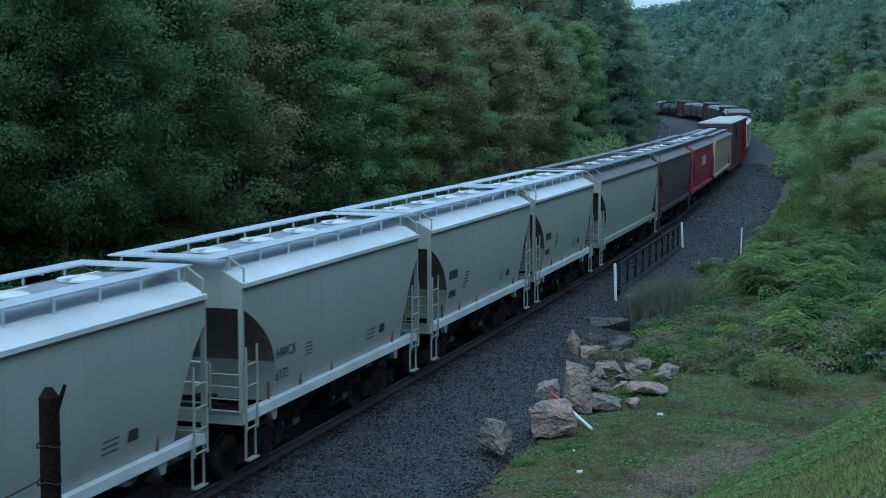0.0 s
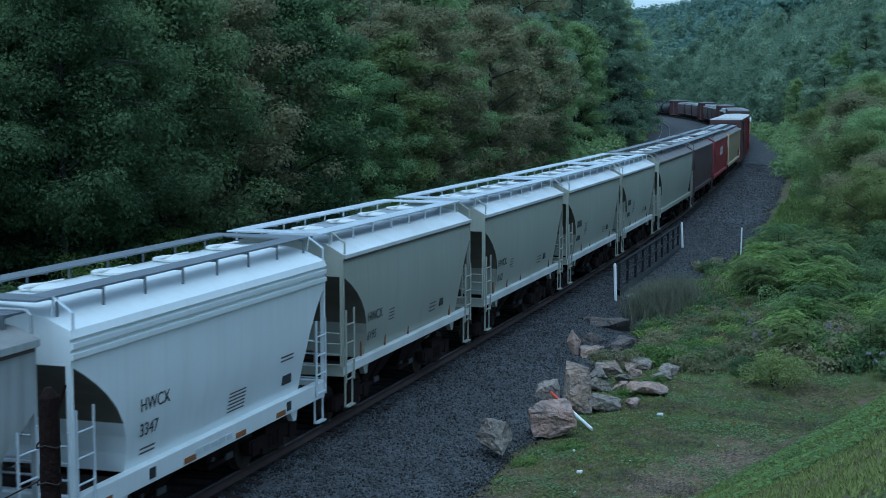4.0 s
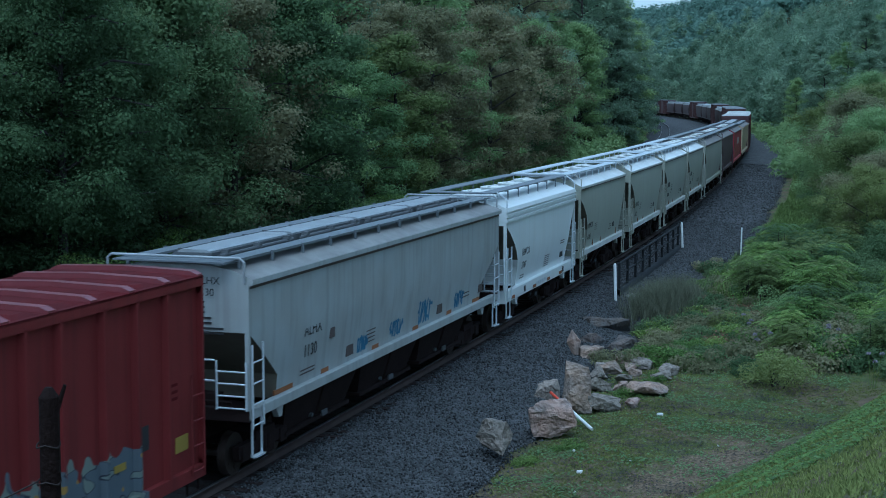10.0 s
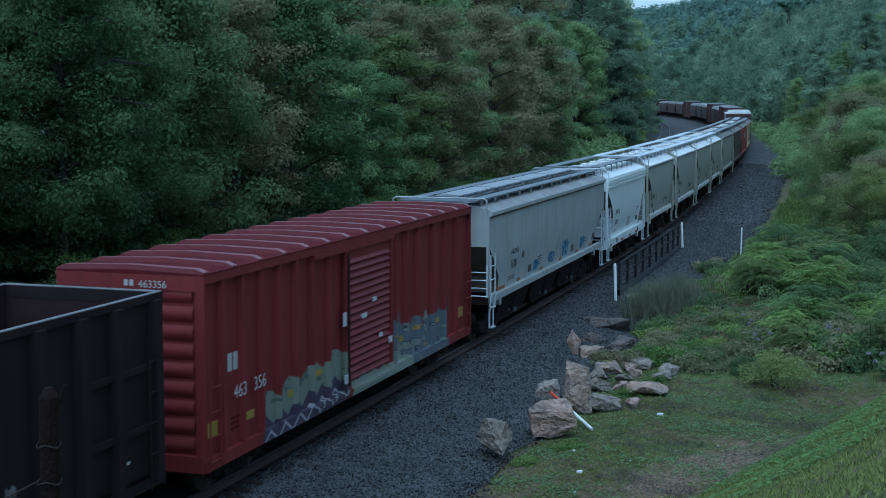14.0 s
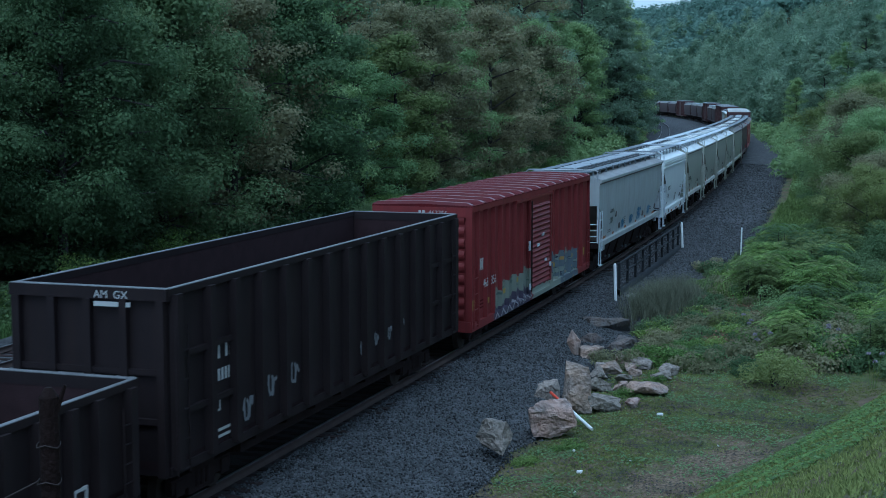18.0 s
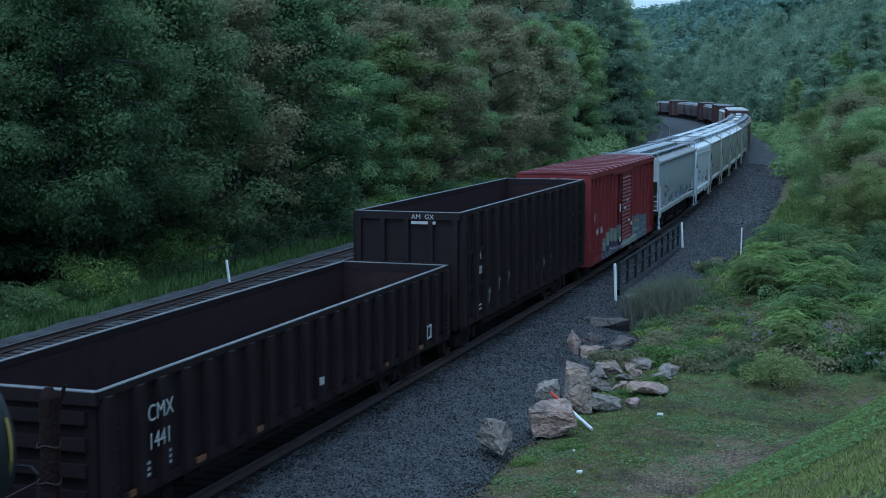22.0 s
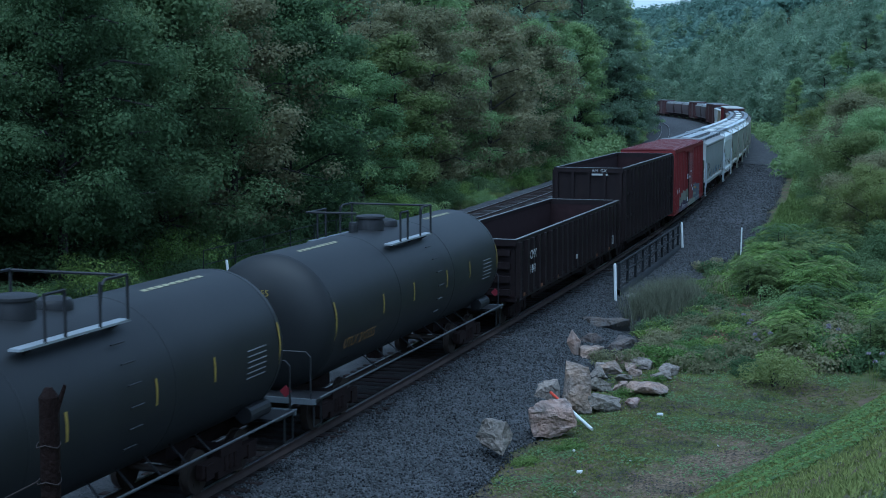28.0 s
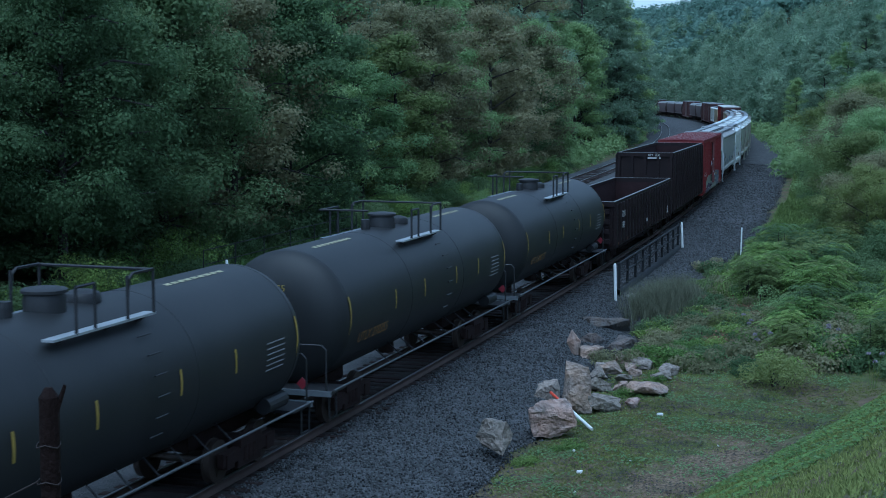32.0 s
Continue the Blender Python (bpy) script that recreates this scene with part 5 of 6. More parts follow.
    else:
        car = tank_car(f - r, "dark tank car far along the train", "dark tank cars")
    couple_up(car, r, f)


# ---------------------------------------------------------------- plants
def foliage_mesh(name, material, *clouds):
    """Layers of leaves as one mesh."""
    n, V, F = 0, [], []
    for v, f in clouds:
        V.append(v)
        F.append(f + n)
        n += len(v)
    return quick_mesh(name, np.concatenate(V), np.concatenate(F), material)


def leaf_cloud(rng, centres, radii, count, size, flat=0.6, wild=0.35, lo=0.68, hi=1.1):
    """Lobes of foliage: leaves (folded quads) shingled over each lobe. Returns verts and faces."""
    wts = radii ** 2
    pick = rng.choice(len(centres), count, p=wts / wts.sum())
    v = rng.normal(size=(count, 3))
    v[:, 2] += 0.35
    v /= np.linalg.norm(v, axis=1)[:, None]
    rad = lo + (hi - lo) * rng.rand(count) ** 0.75
    pos = centres[pick] + v * radii[pick][:, None] * rad[:, None] * np.array([1, 1, flat])
    nrm = v * np.array([1, 1, 1 / flat]) * 0.7 + np.array([0, 0, 0.45]) + rng.normal(size=(count, 3)) * wild
    nrm /= np.linalg.norm(nrm, axis=1)[:, None]
    out = v * np.array([1, 1, 0.2]) + rng.normal(size=(count, 3)) * 0.6 + np.array([0, 0, -0.5])
    out -= nrm * np.sum(out * nrm, 1)[:, None]
    out /= np.linalg.norm(out, axis=1)[:, None] + 1e-9
    side = np.cross(out, nrm)
    ln = size * rng.uniform(0.6, 1.4, count)[:, None]
    wd = ln * 0.45
    a = pos - out * ln * 0.5
    b = pos + side * wd - nrm * ln * 0.08
    c = pos + out * ln * 0.5 - nrm * ln * 0.14
    e = pos - side * wd - nrm * ln * 0.08
    i = np.arange(count) * 4
    return np.stack([a, b, c, e], 1).reshape(-1, 3), np.stack([i, i + 1, i + 2, i + 3], -1)


def tree_parts(seed, height, spread, low, leaves, size, material):
    """Meshes of a trunk with limbs and of a leafy crown: flat sprays of leaves in tiers on the limbs."""
    rng = np.random.RandomState(seed)
    g = Geo()
    r0 = height * 0.013 + 0.05
    pts, p = [], np.zeros(3)
    lean = rng.normal(size=2) * 0.035
    for k in range(7):
        pts.append(p.copy())
        p = p + np.array([lean[0] + rng.normal() * 0.03, lean[1] + rng.normal() * 0.03, 1.0]) * height * 0.15
    for k in range(6):
        g.rod(pts[k] - (np.array([0, 0, 0.6]) if k == 0 else 0), pts[k + 1], r0 * (1.25 if k == 0 else 1 - k * 0.15), 8, r0 * (1 - (k + 1) * 0.15))
    cs, rs = [], []
    nl = int(12 + height * 1.1)
    for k in range(nl):
        t = low + (1 - low) * (k + rng.uniform(0, 0.8)) / nl
        zi = t * 6 * 0.97
        i = min(5, int(zi))
        base = pts[i] + (pts[i + 1] - pts[i]) * (zi - i)
        az = k * 2.4 + rng.uniform(-0.5, 0.5)
        shape = math.sin(math.pi * min(1, 0.2 + 0.8 * (t - low * 0.6) / (1 - low * 0.6))) ** 0.55
        ln = spread * (0.7 + 0.35 * rng.rand()) * max(0.25, shape)
        tip = base + np.array([math.cos(az) * ln, math.sin(az) * ln, ln * rng.uniform(-0.05, 0.4)])
        mid = (base + tip) / 2 + np.array([0, 0, ln * 0.14])
        g.rod(base, mid, r0 * 0.32, 5, r0 * 0.2).rod(mid, tip, r0 * 0.2, 5, r0 * 0.06)
        for q in range(5):
            f = 0.4 + 0.15 * q + rng.uniform(-0.06, 0.06)
            c = base + (tip - base) * f + rng.normal(size=3) * np.array([0.5, 0.5, 0.22]) * ln * 0.3
            cs.append(c)
            rs.append(spread * rng.uniform(0.11, 0.27) * (1.2 - 0.3 * f))
    cs, rs = np.array(cs), np.array(rs)
    outer = leaf_cloud(rng, cs, rs, leaves, size, 0.66, 0.36, 0.55, 1.32)
    inner = leaf_cloud(rng, cs, rs, leaves // 6, size * 1.6, 0.62, 0.6, 0.1, 0.75)
    return g.mesh("trunk"), foliage_mesh("crown", material, outer, inner)


def tree_kind(name, label, category, group, *a):
    trunk, crown = tree_parts(*a)
    ob = thing(name, label, category, group)
    part("trunk", trunk, "bark", ob)
    part("crown", crown, "leaf", ob)
    return ob


def bush_mesh(seed, radius, height, leaves, size, material):
    rng = np.random.RandomState(seed)
    n = 26
    a = rng.uniform(0, 6.28, n)
    r = radius * np.sqrt(rng.uniform(0, 1, n))
    z = height * (0.18 + 0.72 * rng.uniform(0, 1, n) * (1 - 0.6 * (r / radius) ** 2))
    c = np.stack([r * np.cos(a), r * np.sin(a), z], -1)
    v, f = leaf_cloud(rng, c, radius * rng.uniform(0.2, 0.42, n), leaves, size, 0.7)
    v[:, 2] = np.maximum(v[:, 2], 0.02)
    g = Geo()
    for k in range(0, n, 3):
        g.rod((r[k] * 0.2 * math.cos(a[k]), r[k] * 0.2 * math.sin(a[k]), -0.2), tuple(c[k]), 0.03, 5, 0.01)
    return g.mesh("stems"), quick_mesh("foliage", v, f, material)


def bush_kind(name, label, group, *a):
    stems, fol = bush_mesh(*a)
    ob = thing(name, label, "bush", group)
    part("woody_stem", stems, "bark", ob)
    part("foliage", fol, "leaf", ob)
    return ob


def scatter(rng, s0, s1, d0, d1, gap, jitter=0.45):
    out = []
    for s in np.arange(s0, s1, gap):
        for d in np.arange(d0, d1, gap) if d1 > d0 else [d0]:
            out.append((s + rng.uniform(-1, 1) * gap * jitter, d + rng.uniform(-1, 1) * gap * jitter))
    return out


def stand(kinds, spots, rng, lo=0.8, hi=1.2, sink=0.1):
    """The kinds, and copies of them, on the ground at (s, d) spots."""
    p = np.array([on_line(s, d) for s, d in spots])
    z = ground_z(p[:, 0], p[:, 1])
    for (x, y, _), zz in zip(p, z):
        k = kinds[rng.randint(len(kinds))]
        m = pose(x, y, zz - sink, 0, 0, rng.uniform(0, 360))
        if "placed" in k:
            ob = copy_thing(k, m)
        else:
            ob = k
            ob.matrix_basis = m
            ob["placed"] = 1
        sc = rng.uniform(lo, hi)
        ob.scale = (sc, sc, sc * rng.uniform(0.9, 1.1))


def far_stand(name, label, spots, seed, leaves, size, height, spread, material):
    """Woods too far off to count: trunks and crowns in one object."""
    r = np.random.RandomState(seed)
    p = np.array([on_line(s, d) for s, d in spots])
    p[:, 2] = ground_z(p[:, 0], p[:, 1])
    cs, rs = [], []
    for q in p:
        h, w = height * r.uniform(0.7, 1.3), spread * r.uniform(0.7, 1.25)
        for k in range(9):
            t = (k + 0.5) / 9
            a, rad = k * 2.4 + r.uniform(0, 1), w * math.sin(math.pi * min(1, 0.3 + 0.7 * t)) ** 0.8 * 0.5
            cs.append(q + np.array([math.cos(a) * rad, math.sin(a) * rad, h * (0.12 + 0.82 * t)]))
            rs.append(w * r.uniform(0.5, 0.68) * (1.05 - 0.35 * t))
    cs, rs = np.array(cs), np.array(rs)
    outer = leaf_cloud(r, cs, rs, leaves * len(p), size, 0.8, 0.3)
    inner = leaf_cloud(r, cs, rs, leaves * len(p) // 6, size * 2.3, 0.8, 0.5, 0.1, 0.74)
    tagged(new(name, foliage_mesh(name, material, outer, inner)), label, "woods", kind="stuff")


rng = np.random.RandomState(4)
WOOD = ("broadleaf_tree", "tree", "woodland trees")


def wood_tree(label, *a):
    return tree_kind(WOOD[0], label, WOOD[1], WOOD[2], *a)


EDGE_TREES = [wood_tree("broad-leaved green tree at the wood's edge", 20 + i, 13 + i % 3, 4.3, 0.03, 32000, 0.145, "leaf") for i in range(3)]
EDGE_TREES += [wood_tree("dark green tree at the wood's edge", 30, 14, 4.4, 0.03, 32000, 0.145, "leaf_dark"),
               wood_tree("tree with browning leaves at the wood's edge", 31, 14, 4.2, 0.03, 29000, 0.135, "leaf_brown"),
               wood_tree("yellowish green tree at the wood's edge", 32, 13, 3.9, 0.03, 28000, 0.135, "leaf_yellow"),
               wood_tree("tall green tree at the wood's edge", 33, 15, 4.4, 0.03, 32000, 0.145, "leaf")]
# These trees take the dark leaves, so their shade is in the colour.
OPEN_TREES = [wood_tree("dark tree with bare lower trunk in the wood", 34 + i, 13 + i, 4.3, 0.16, 58000, 0.1, "leaf_dark") for i in range(3)]
MID_TREES = [wood_tree("broad-leaved tree in dense woods", 40 + i, 18 + i, 5.0, 0.05, 17000, 0.215, ("leaf", "leaf_wood", "leaf", "leaf_brown")[i]) for i in range(4)]
CURVE_TREES = [wood_tree("tall tree of the woods beside the far curve", 50 + i, 20 + i, 4.7, 0.02, 24000, 0.205, ("leaf_wood", "leaf", "leaf_wood", "leaf_wood")[i]) for i in range(4)]
BROWN_TREES = [tree_kind("broadleaf_tree", "low tree with brownish green leaves on the bank", "tree", "bank trees", 46 + i, 8, 4.0, 0.04, 30000, 0.1, ("leaf_brown", "leaf", "leaf_yellow")[i]) for i in range(3)]
stand(OPEN_TREES, scatter(rng, 0, 40, -20.5, -20.4, 4.2) + scatter(rng, -4, 40, -26.0, -25.9, 5), rng)
stand(EDGE_TREES, scatter(rng, 32, 130, -20.0, -19.9, 5.0) + scatter(rng, 34, 130, -25.5, -25.4, 6.0), rng, 0.8, 1.15)
stand(MID_TREES, scatter(rng, -4, 130, -32, -31, 7) + scatter(rng, -4, 130, -40, -39, 8.5) + scatter(rng, 122, 200, -31, -18.5, 6.8), rng, 0.85, 1.15)
stand(CURVE_TREES, scatter(rng, 196, 335, -18.9, -18.8, 5.2), rng, 0.9, 1.15)
stand(CURVE_TREES, scatter(rng, 190, 335, -24.5, -24.4, 6.5), rng, 1.1, 1.35)
stand(BROWN_TREES, scatter(rng, 62, 130, 11.5, 23, 5.6), rng, 0.6, 1.0)
stand(CURVE_TREES, scatter(rng, 130, 260, 13, 34, 8.5), rng, 0.4, 0.65)
stand(MID_TREES, scatter(rng, 78, 150, 26, 42, 8), rng, 0.6, 0.85)
far_stand("hillside_woods", "dense green woods on the slope beyond the tracks", scatter(rng, 120, 215, -75, -38, 9) + scatter(rng, -10, 120, -60, -50, 9), 81, 1000, 0.5, 18, 4.6, "leaf_wood")
far_stand("upper_woods", "tall woods on the upper slope", scatter(rng, 200, 350, -75, -32, 9), 86, 1500, 0.42, 21, 4.4, "leaf_wood")
far_stand("bank_woods", "green woods covering the bank", scatter(rng, 260, 480, 10, 62, 9.0) + scatter(rng, 130, 260, 38, 62, 9.5), 83, 2400, 0.3, 14, 4.1, "leaf_wood")
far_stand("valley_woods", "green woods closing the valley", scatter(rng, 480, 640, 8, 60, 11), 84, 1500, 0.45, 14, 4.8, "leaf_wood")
far_stand("far_undergrowth", "green undergrowth beside the far curve", scatter(rng, 115, 400, -17.4, -16.2, 2.6) + scatter(rng, 118, 460, 6.4, 12, 3.2), 85, 220, 0.24, 2.0, 1.6, "leaf")
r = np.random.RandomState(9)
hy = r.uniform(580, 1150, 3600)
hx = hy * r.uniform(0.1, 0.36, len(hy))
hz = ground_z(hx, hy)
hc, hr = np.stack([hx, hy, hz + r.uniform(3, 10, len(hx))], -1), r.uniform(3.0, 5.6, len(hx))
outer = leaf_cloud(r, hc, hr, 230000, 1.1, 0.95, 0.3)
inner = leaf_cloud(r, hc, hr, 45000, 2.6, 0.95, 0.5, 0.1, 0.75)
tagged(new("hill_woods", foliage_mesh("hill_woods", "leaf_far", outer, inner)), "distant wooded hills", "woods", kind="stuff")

# ---------------------------------------------------------------- verge: compound-leaved shrubs, brambles, weeds
def frond_shrub(seed, radius, height, stems, material):
    """Shrub of long compound leaves: leaflets in pairs along arching ribs."""
    r = np.random.RandomState(seed)
    g = Geo()
    V, F = [], []
    n = 0
    for k in range(stems):
        a, q = r.uniform(0, 6.28), radius * math.sqrt(r.rand()) * 0.8
        top = np.array([q * math.cos(a), q * math.sin(a), height * (0.55 + 0.45 * r.rand()) * (1 - 0.45 * (q / radius) ** 2)])
        foot_ = np.array([q * 0.75 * math.cos(a), q * 0.75 * math.sin(a), -0.1])
        g.rod(foot_, foot_ + (top - foot_) * 0.86, 0.018, 5, 0.01)
        for j in range(11):
            az = j * 2.4 + r.uniform(-0.4, 0.4)
            L = r.uniform(0.45, 0.75)
            rise = r.uniform(0.1, 0.55)
            start = top + (foot_ - top) * r.uniform(0, 0.45) * (j / 11)
            fw = np.array([math.cos(az), math.sin(az), 0])
            sd = np.array([-math.sin(az), math.cos(az), 0])
            for i in range(9):
                t = (i + 1.5) / 10
                c = start + fw * L * t + np.array([0, 0, L * (rise * t - 0.75 * t * t)])
                ll = L * 0.27 * math.sin(math.pi * min(1, 0.25 + 0.75 * t) ) ** 0.7 + 0.05
                for sg in (-1, 1):
                    tip = c + sd * sg * ll + fw * ll * 0.35 - np.array([0, 0, ll * 0.3])
                    m = (c + tip) / 2
                    w = fw * 0.026 + np.array([0, 0, r.uniform(-0.012, 0.012)])
                    V += [c, m + w, tip, m - w]
                    F.append((n, n + 1, n + 2, n + 3))
                    n += 4
    return g.mesh("stems"), quick_mesh("foliage", np.array(V), np.array(F), material)


def frond_kind(label, group, *a):
    stems, fol = frond_shrub(*a)
    ob = thing("shrub", label, "shrub", group)
    part("woody_stem", stems, "bark", ob)
    part("foliage", fol, "leaf", ob)
    return ob



FRONDS_LEFT = [frond_kind("green shrub with long compound leaves by the wood", "wood edge shrubs", 99, 1.2, 1.9, 16, "leaf_bright")]
# undergrowth along the wood and bushes of the bank
DARK_BUSHES = [bush_kind("bush", "dark green undergrowth by the wood", "undergrowth", 70 + i, 1.7, 2.2, 5200, 0.08, ("leaf_dark", "leaf_bright", "leaf_dark")[i]) for i in range(3)]
BUSHES = [bush_kind("bush", "bright green leafy bush on the verge", "verge bushes", 60 + i, 1.4, 1.7, 5000, 0.075, ("leaf_bright", "leaf", "leaf_yellow")[i]) for i in range(3)]
stand(DARK_BUSHES, scatter(rng, 2, 130, -17.2, -17.1, 2.3), rng, 0.7, 1.1)
stand(FRONDS_LEFT, scatter(rng, 3, 14, -16.0, -15.9, 2.2), rng, 0.9, 1.3)
stand(BUSHES, scatter(rng, 60, 120, -16.0, -15.9, 3.5), rng, 0.5, 0.9)
stand(DARK_BUSHES, scatter(rng, 56, 135, 9.2, 11.5, 2.6), rng, 0.45, 0.8)
stand(DARK_BUSHES, scatter(rng, 36, 62, 11.8, 18, 2.8), rng, 0.7, 1.1)
stand(BROWN_TREES, scatter(rng, 47, 66, 12.2, 18, 4.2), rng, 0.55, 0.85)


def wildflower(s, d, seed):
    r = np.random.RandomState(seed)
    p = on_line(s, d)
    z = float(ground_z(np.array([p[0]]), np.array([p[1]]))[0])
    ob = thing("wildflower", "tall weed with pale purple flower heads", "wildflower", "wildflowers", at=pose(p[0], p[1], z))
    for k in range(3):
        tip = (r.uniform(-0.25, 0.25), r.uniform(-0.25, 0.25), r.uniform(0.75, 1.05))
        part("stalk", Geo().rod((tip[0] * 0.3, tip[1] * 0.3, -0.05), tip, 0.012, 5, 0.006), "weed", ob)
        v, f = leaf_cloud(r, np.array([tip]), np.array([0.075]), 70, 0.03, 0.6)
        part("flower_head", quick_mesh("flower_head", v, f, "petal"), "petal", ob)


BRAMBLE = [bush_kind("bramble", "low tangled bramble among the rocks", "brambles", 95 + i, 0.9, 0.75, 2600, 0.075, ("leaf_dark", "leaf_brown", "leaf_bright")[i]) for i in range(3)]
FRONDS = [frond_kind("bright green shrub with long compound leaves on the verge", "verge shrubs", 90 + i, 1.15, 1.6 + 0.25 * i, 14, ("leaf_bright", "leaf_yellow", "leaf_dark")[i]) for i in range(3)]
stand(FRONDS, scatter(rng, 32, 46, 8.2, 11.8, 1.9), rng, 0.85, 1.25)
stand(FRONDS, scatter(rng, 21, 31, 10.4, 14.5, 2.0), rng, 0.6, 0.95)
stand(BUSHES, scatter(rng, 24, 38, 13.5, 17, 2.6) + [(16.6, 9.9)], rng, 0.6, 0.8)
stand(BRAMBLE, scatter(rng, 19.5, 34, 9.6, 14.0, 1.25) + scatter(rng, 33, 47, 8.0, 12.5, 1.5), rng, 0.8, 1.35)
stand(BUSHES, scatter(rng, 26, 33, 8.4, 11.5, 1.9) + scatter(rng, 44, 58, 7.6, 11, 2.2), rng, 0.45, 0.8)
for k, (s_, d_) in enumerate(((19.2, 9.3), (21.4, 11.2), (22.8, 8.4), (17.2, 12.4))):
    wildflower(s_, d_, 110 + k)
stand(BRAMBLE, scatter(rng, 18.5, 32, 5.6, 10.5, 1.05) + scatter(rng, 33, 46, 5.4, 8.0, 1.3), rng, 0.45, 0.95)
DEAD = [bush_kind("bramble", "dead russet bramble canes beside the brush", "brambles", 98, 0.9, 0.8, 1500, 0.07, "russet")]
stand(DEAD, scatter(rng, 27.5, 32.5, 5.2, 7.6, 1.1) + [(22.5, 7.4), (20.3, 8.0), (25.2, 8.2)], rng, 0.5, 0.9)
stand([BRAMBLE[2]], [(14.5, 6.3), (16.5, 6.6), (7.0, 5.4), (8.4, 6.0)], rng, 0.35, 0.6)


def tufts(name, label, category, xy, height, blades, width, material, seed):
    r = np.random.RandomState(seed)
    n = len(xy)
    z = ground_z(xy[:, 0], xy[:, 1])
    P = np.repeat(np.column_stack([xy, z - 0.01]), blades, 0)
    k = len(P)
    az = r.uniform(0, 6.28, k)
    hgt = (height * r.uniform(0.5, 1.3, k))[:, None]
    lean = r.uniform(0.1, 0.9, k)[:, None]
    P[:, :2] += r.normal(size=(k, 2)) * width * 2
    out = np.column_stack([np.cos(az), np.sin(az), np.zeros(k)])
    side = np.column_stack([-np.sin(az), np.cos(az), np.zeros(k)]) * width
    mid = P + out * hgt * lean * 0.35 + np.array([0, 0, 1]) * hgt * 0.6
    tip = P + out * hgt * lean + np.array([0, 0, 1]) * hgt * (1 - 0.35 * lean)
    if height < 0.1:
        V = np.stack([P - side * 1.3, P + side * 1.3, tip], 1).reshape(-1, 3)
        tagged(new(name, quick_mesh(name, V, np.arange(k * 3).reshape(-1, 3), material)), label, category, kind="stuff")
        return
    V = np.stack([P - side, P + side, mid + side * 0.8, mid - side * 0.8, tip], 1).reshape(-1, 3)
    i = np.arange(k) * 5
    F = np.concatenate([np.stack([i, i + 1, i + 2], -1), np.stack([i, i + 2, i + 3], -1), np.stack([i + 3, i + 2, i + 4], -1)])
    tagged(new(name, quick_mesh(name, V, F, material)), label, category, kind="stuff")


r = np.random.RandomState(14)
gx, gy = r.uniform(-1, 16, 210000), r.uniform(7, 44, 210000)
gs, gd = line_coords(gx, gy)
perp = (gx - 4.3) * 0.837 - (gy - 27.0) * 0.548
thin = 0.45 + 0.45 * wave(gx, gy, 0.9, 31) + 0.4 * wave(gx, gy, 3.2, 32) - 1.3 * np.exp(-(((gx - 5.5) * 0.643 + (gy - 31.0) * 0.766) ** 2 / 7 + ((gy - 31.0) * 0.643 - (gx - 5.5) * 0.766) ** 2 / 0.6))
keep = (gd > 4.95 + 0.35 * wave(gx, gy, 1.2, 33)) & (gd < 13.5) | (perp > 0)
keep &= r.rand(len(gx)) < np.where(perp > 0.3, np.clip(0.6 + 0.5 * thin, 0.35, 1), np.clip(0.4 + thin, 0.06, 1.0))
gx, gy, perp = gx[keep], gy[keep], perp[keep]
sel = perp > 0.3
tufts("bank_grass", "short mown green grass on the bank", "grass", np.column_stack([gx[sel], gy[sel]]), 0.055, 4, 0.008, "grass", 41)
tufts("verge_grass", "thin patchy green grass on the verge", "grass", np.column_stack([gx[~sel], gy[~sel]]), 0.04, 5, 0.011, "grass", 42)
ws, wd = np.concatenate([r.uniform(48, 80, 5000), r.uniform(80, 135, 3000), r.uniform(34, 48, 700)]), np.concatenate([r.uniform(6.3, 9.5, 5000), r.uniform(6.6, 9.0, 3000), r.uniform(5.6, 7.2, 700)])
wxy = on_line(ws, wd)[:, :2]
tufts("tall_weeds", "tall green weeds and grass beside the ballast", "weeds", wxy, 0.55, 3, 0.016, "weed", 43)

wl = on_line(r.uniform(0, 62, 9000), r.uniform(-16.9, -14.1, 9000))[:, :2]
tufts("tall_weeds", "tall dull green weeds beside the far track", "weeds", wl, 0.8, 3, 0.014, "weed_dark", 46)
dx_, dy_ = r.uniform(0.5, 12, 26000), r.uniform(26, 44, 26000)
ds_, dd2 = line_coords(dx_, dy_)
ok = (dd2 > 4.9 + 0.3 * wave(dx_, dy_, 1.4, 35)) & (dd2 < 11.5) & (wave(dx_, dy_, 1.1, 36) > -0.35)
tufts("dead_grass", "short dead grass and leaf litter on the verge", "grass", np.column_stack([dx_[ok], dy_[ok]]), 0.022, 3, 0.014, "straw", 45)
def ground_cover(name, label, x, y, size, material, seed):
    """Broad low leaves lying close over the soil."""
    q = np.random.RandomState(seed)
    n = len(x)
    az, tilt = q.uniform(0, 6.28, n), q.uniform(-0.1, 0.55, n)
    ln = size * q.uniform(0.6, 1.5, n)
    out = np.stack([np.cos(az), np.sin(az), tilt], -1) * ln[:, None]
    side = np.stack([-np.sin(az), np.cos(az), q.uniform(-0.3, 0.3, n)], -1) * ln[:, None] * 0.36
    c = np.stack([x, y, ground_z(x, y) + q.uniform(0.01, 0.07, n)], -1)
    V = np.stack([c - out * 0.5, c + side, c + out * 0.5, c - side], 1).reshape(-1, 3)
    tagged(new(name, quick_mesh(name, V, np.arange(n * 4).reshape(-1, 4), material)), label, "ground cover", kind="stuff")


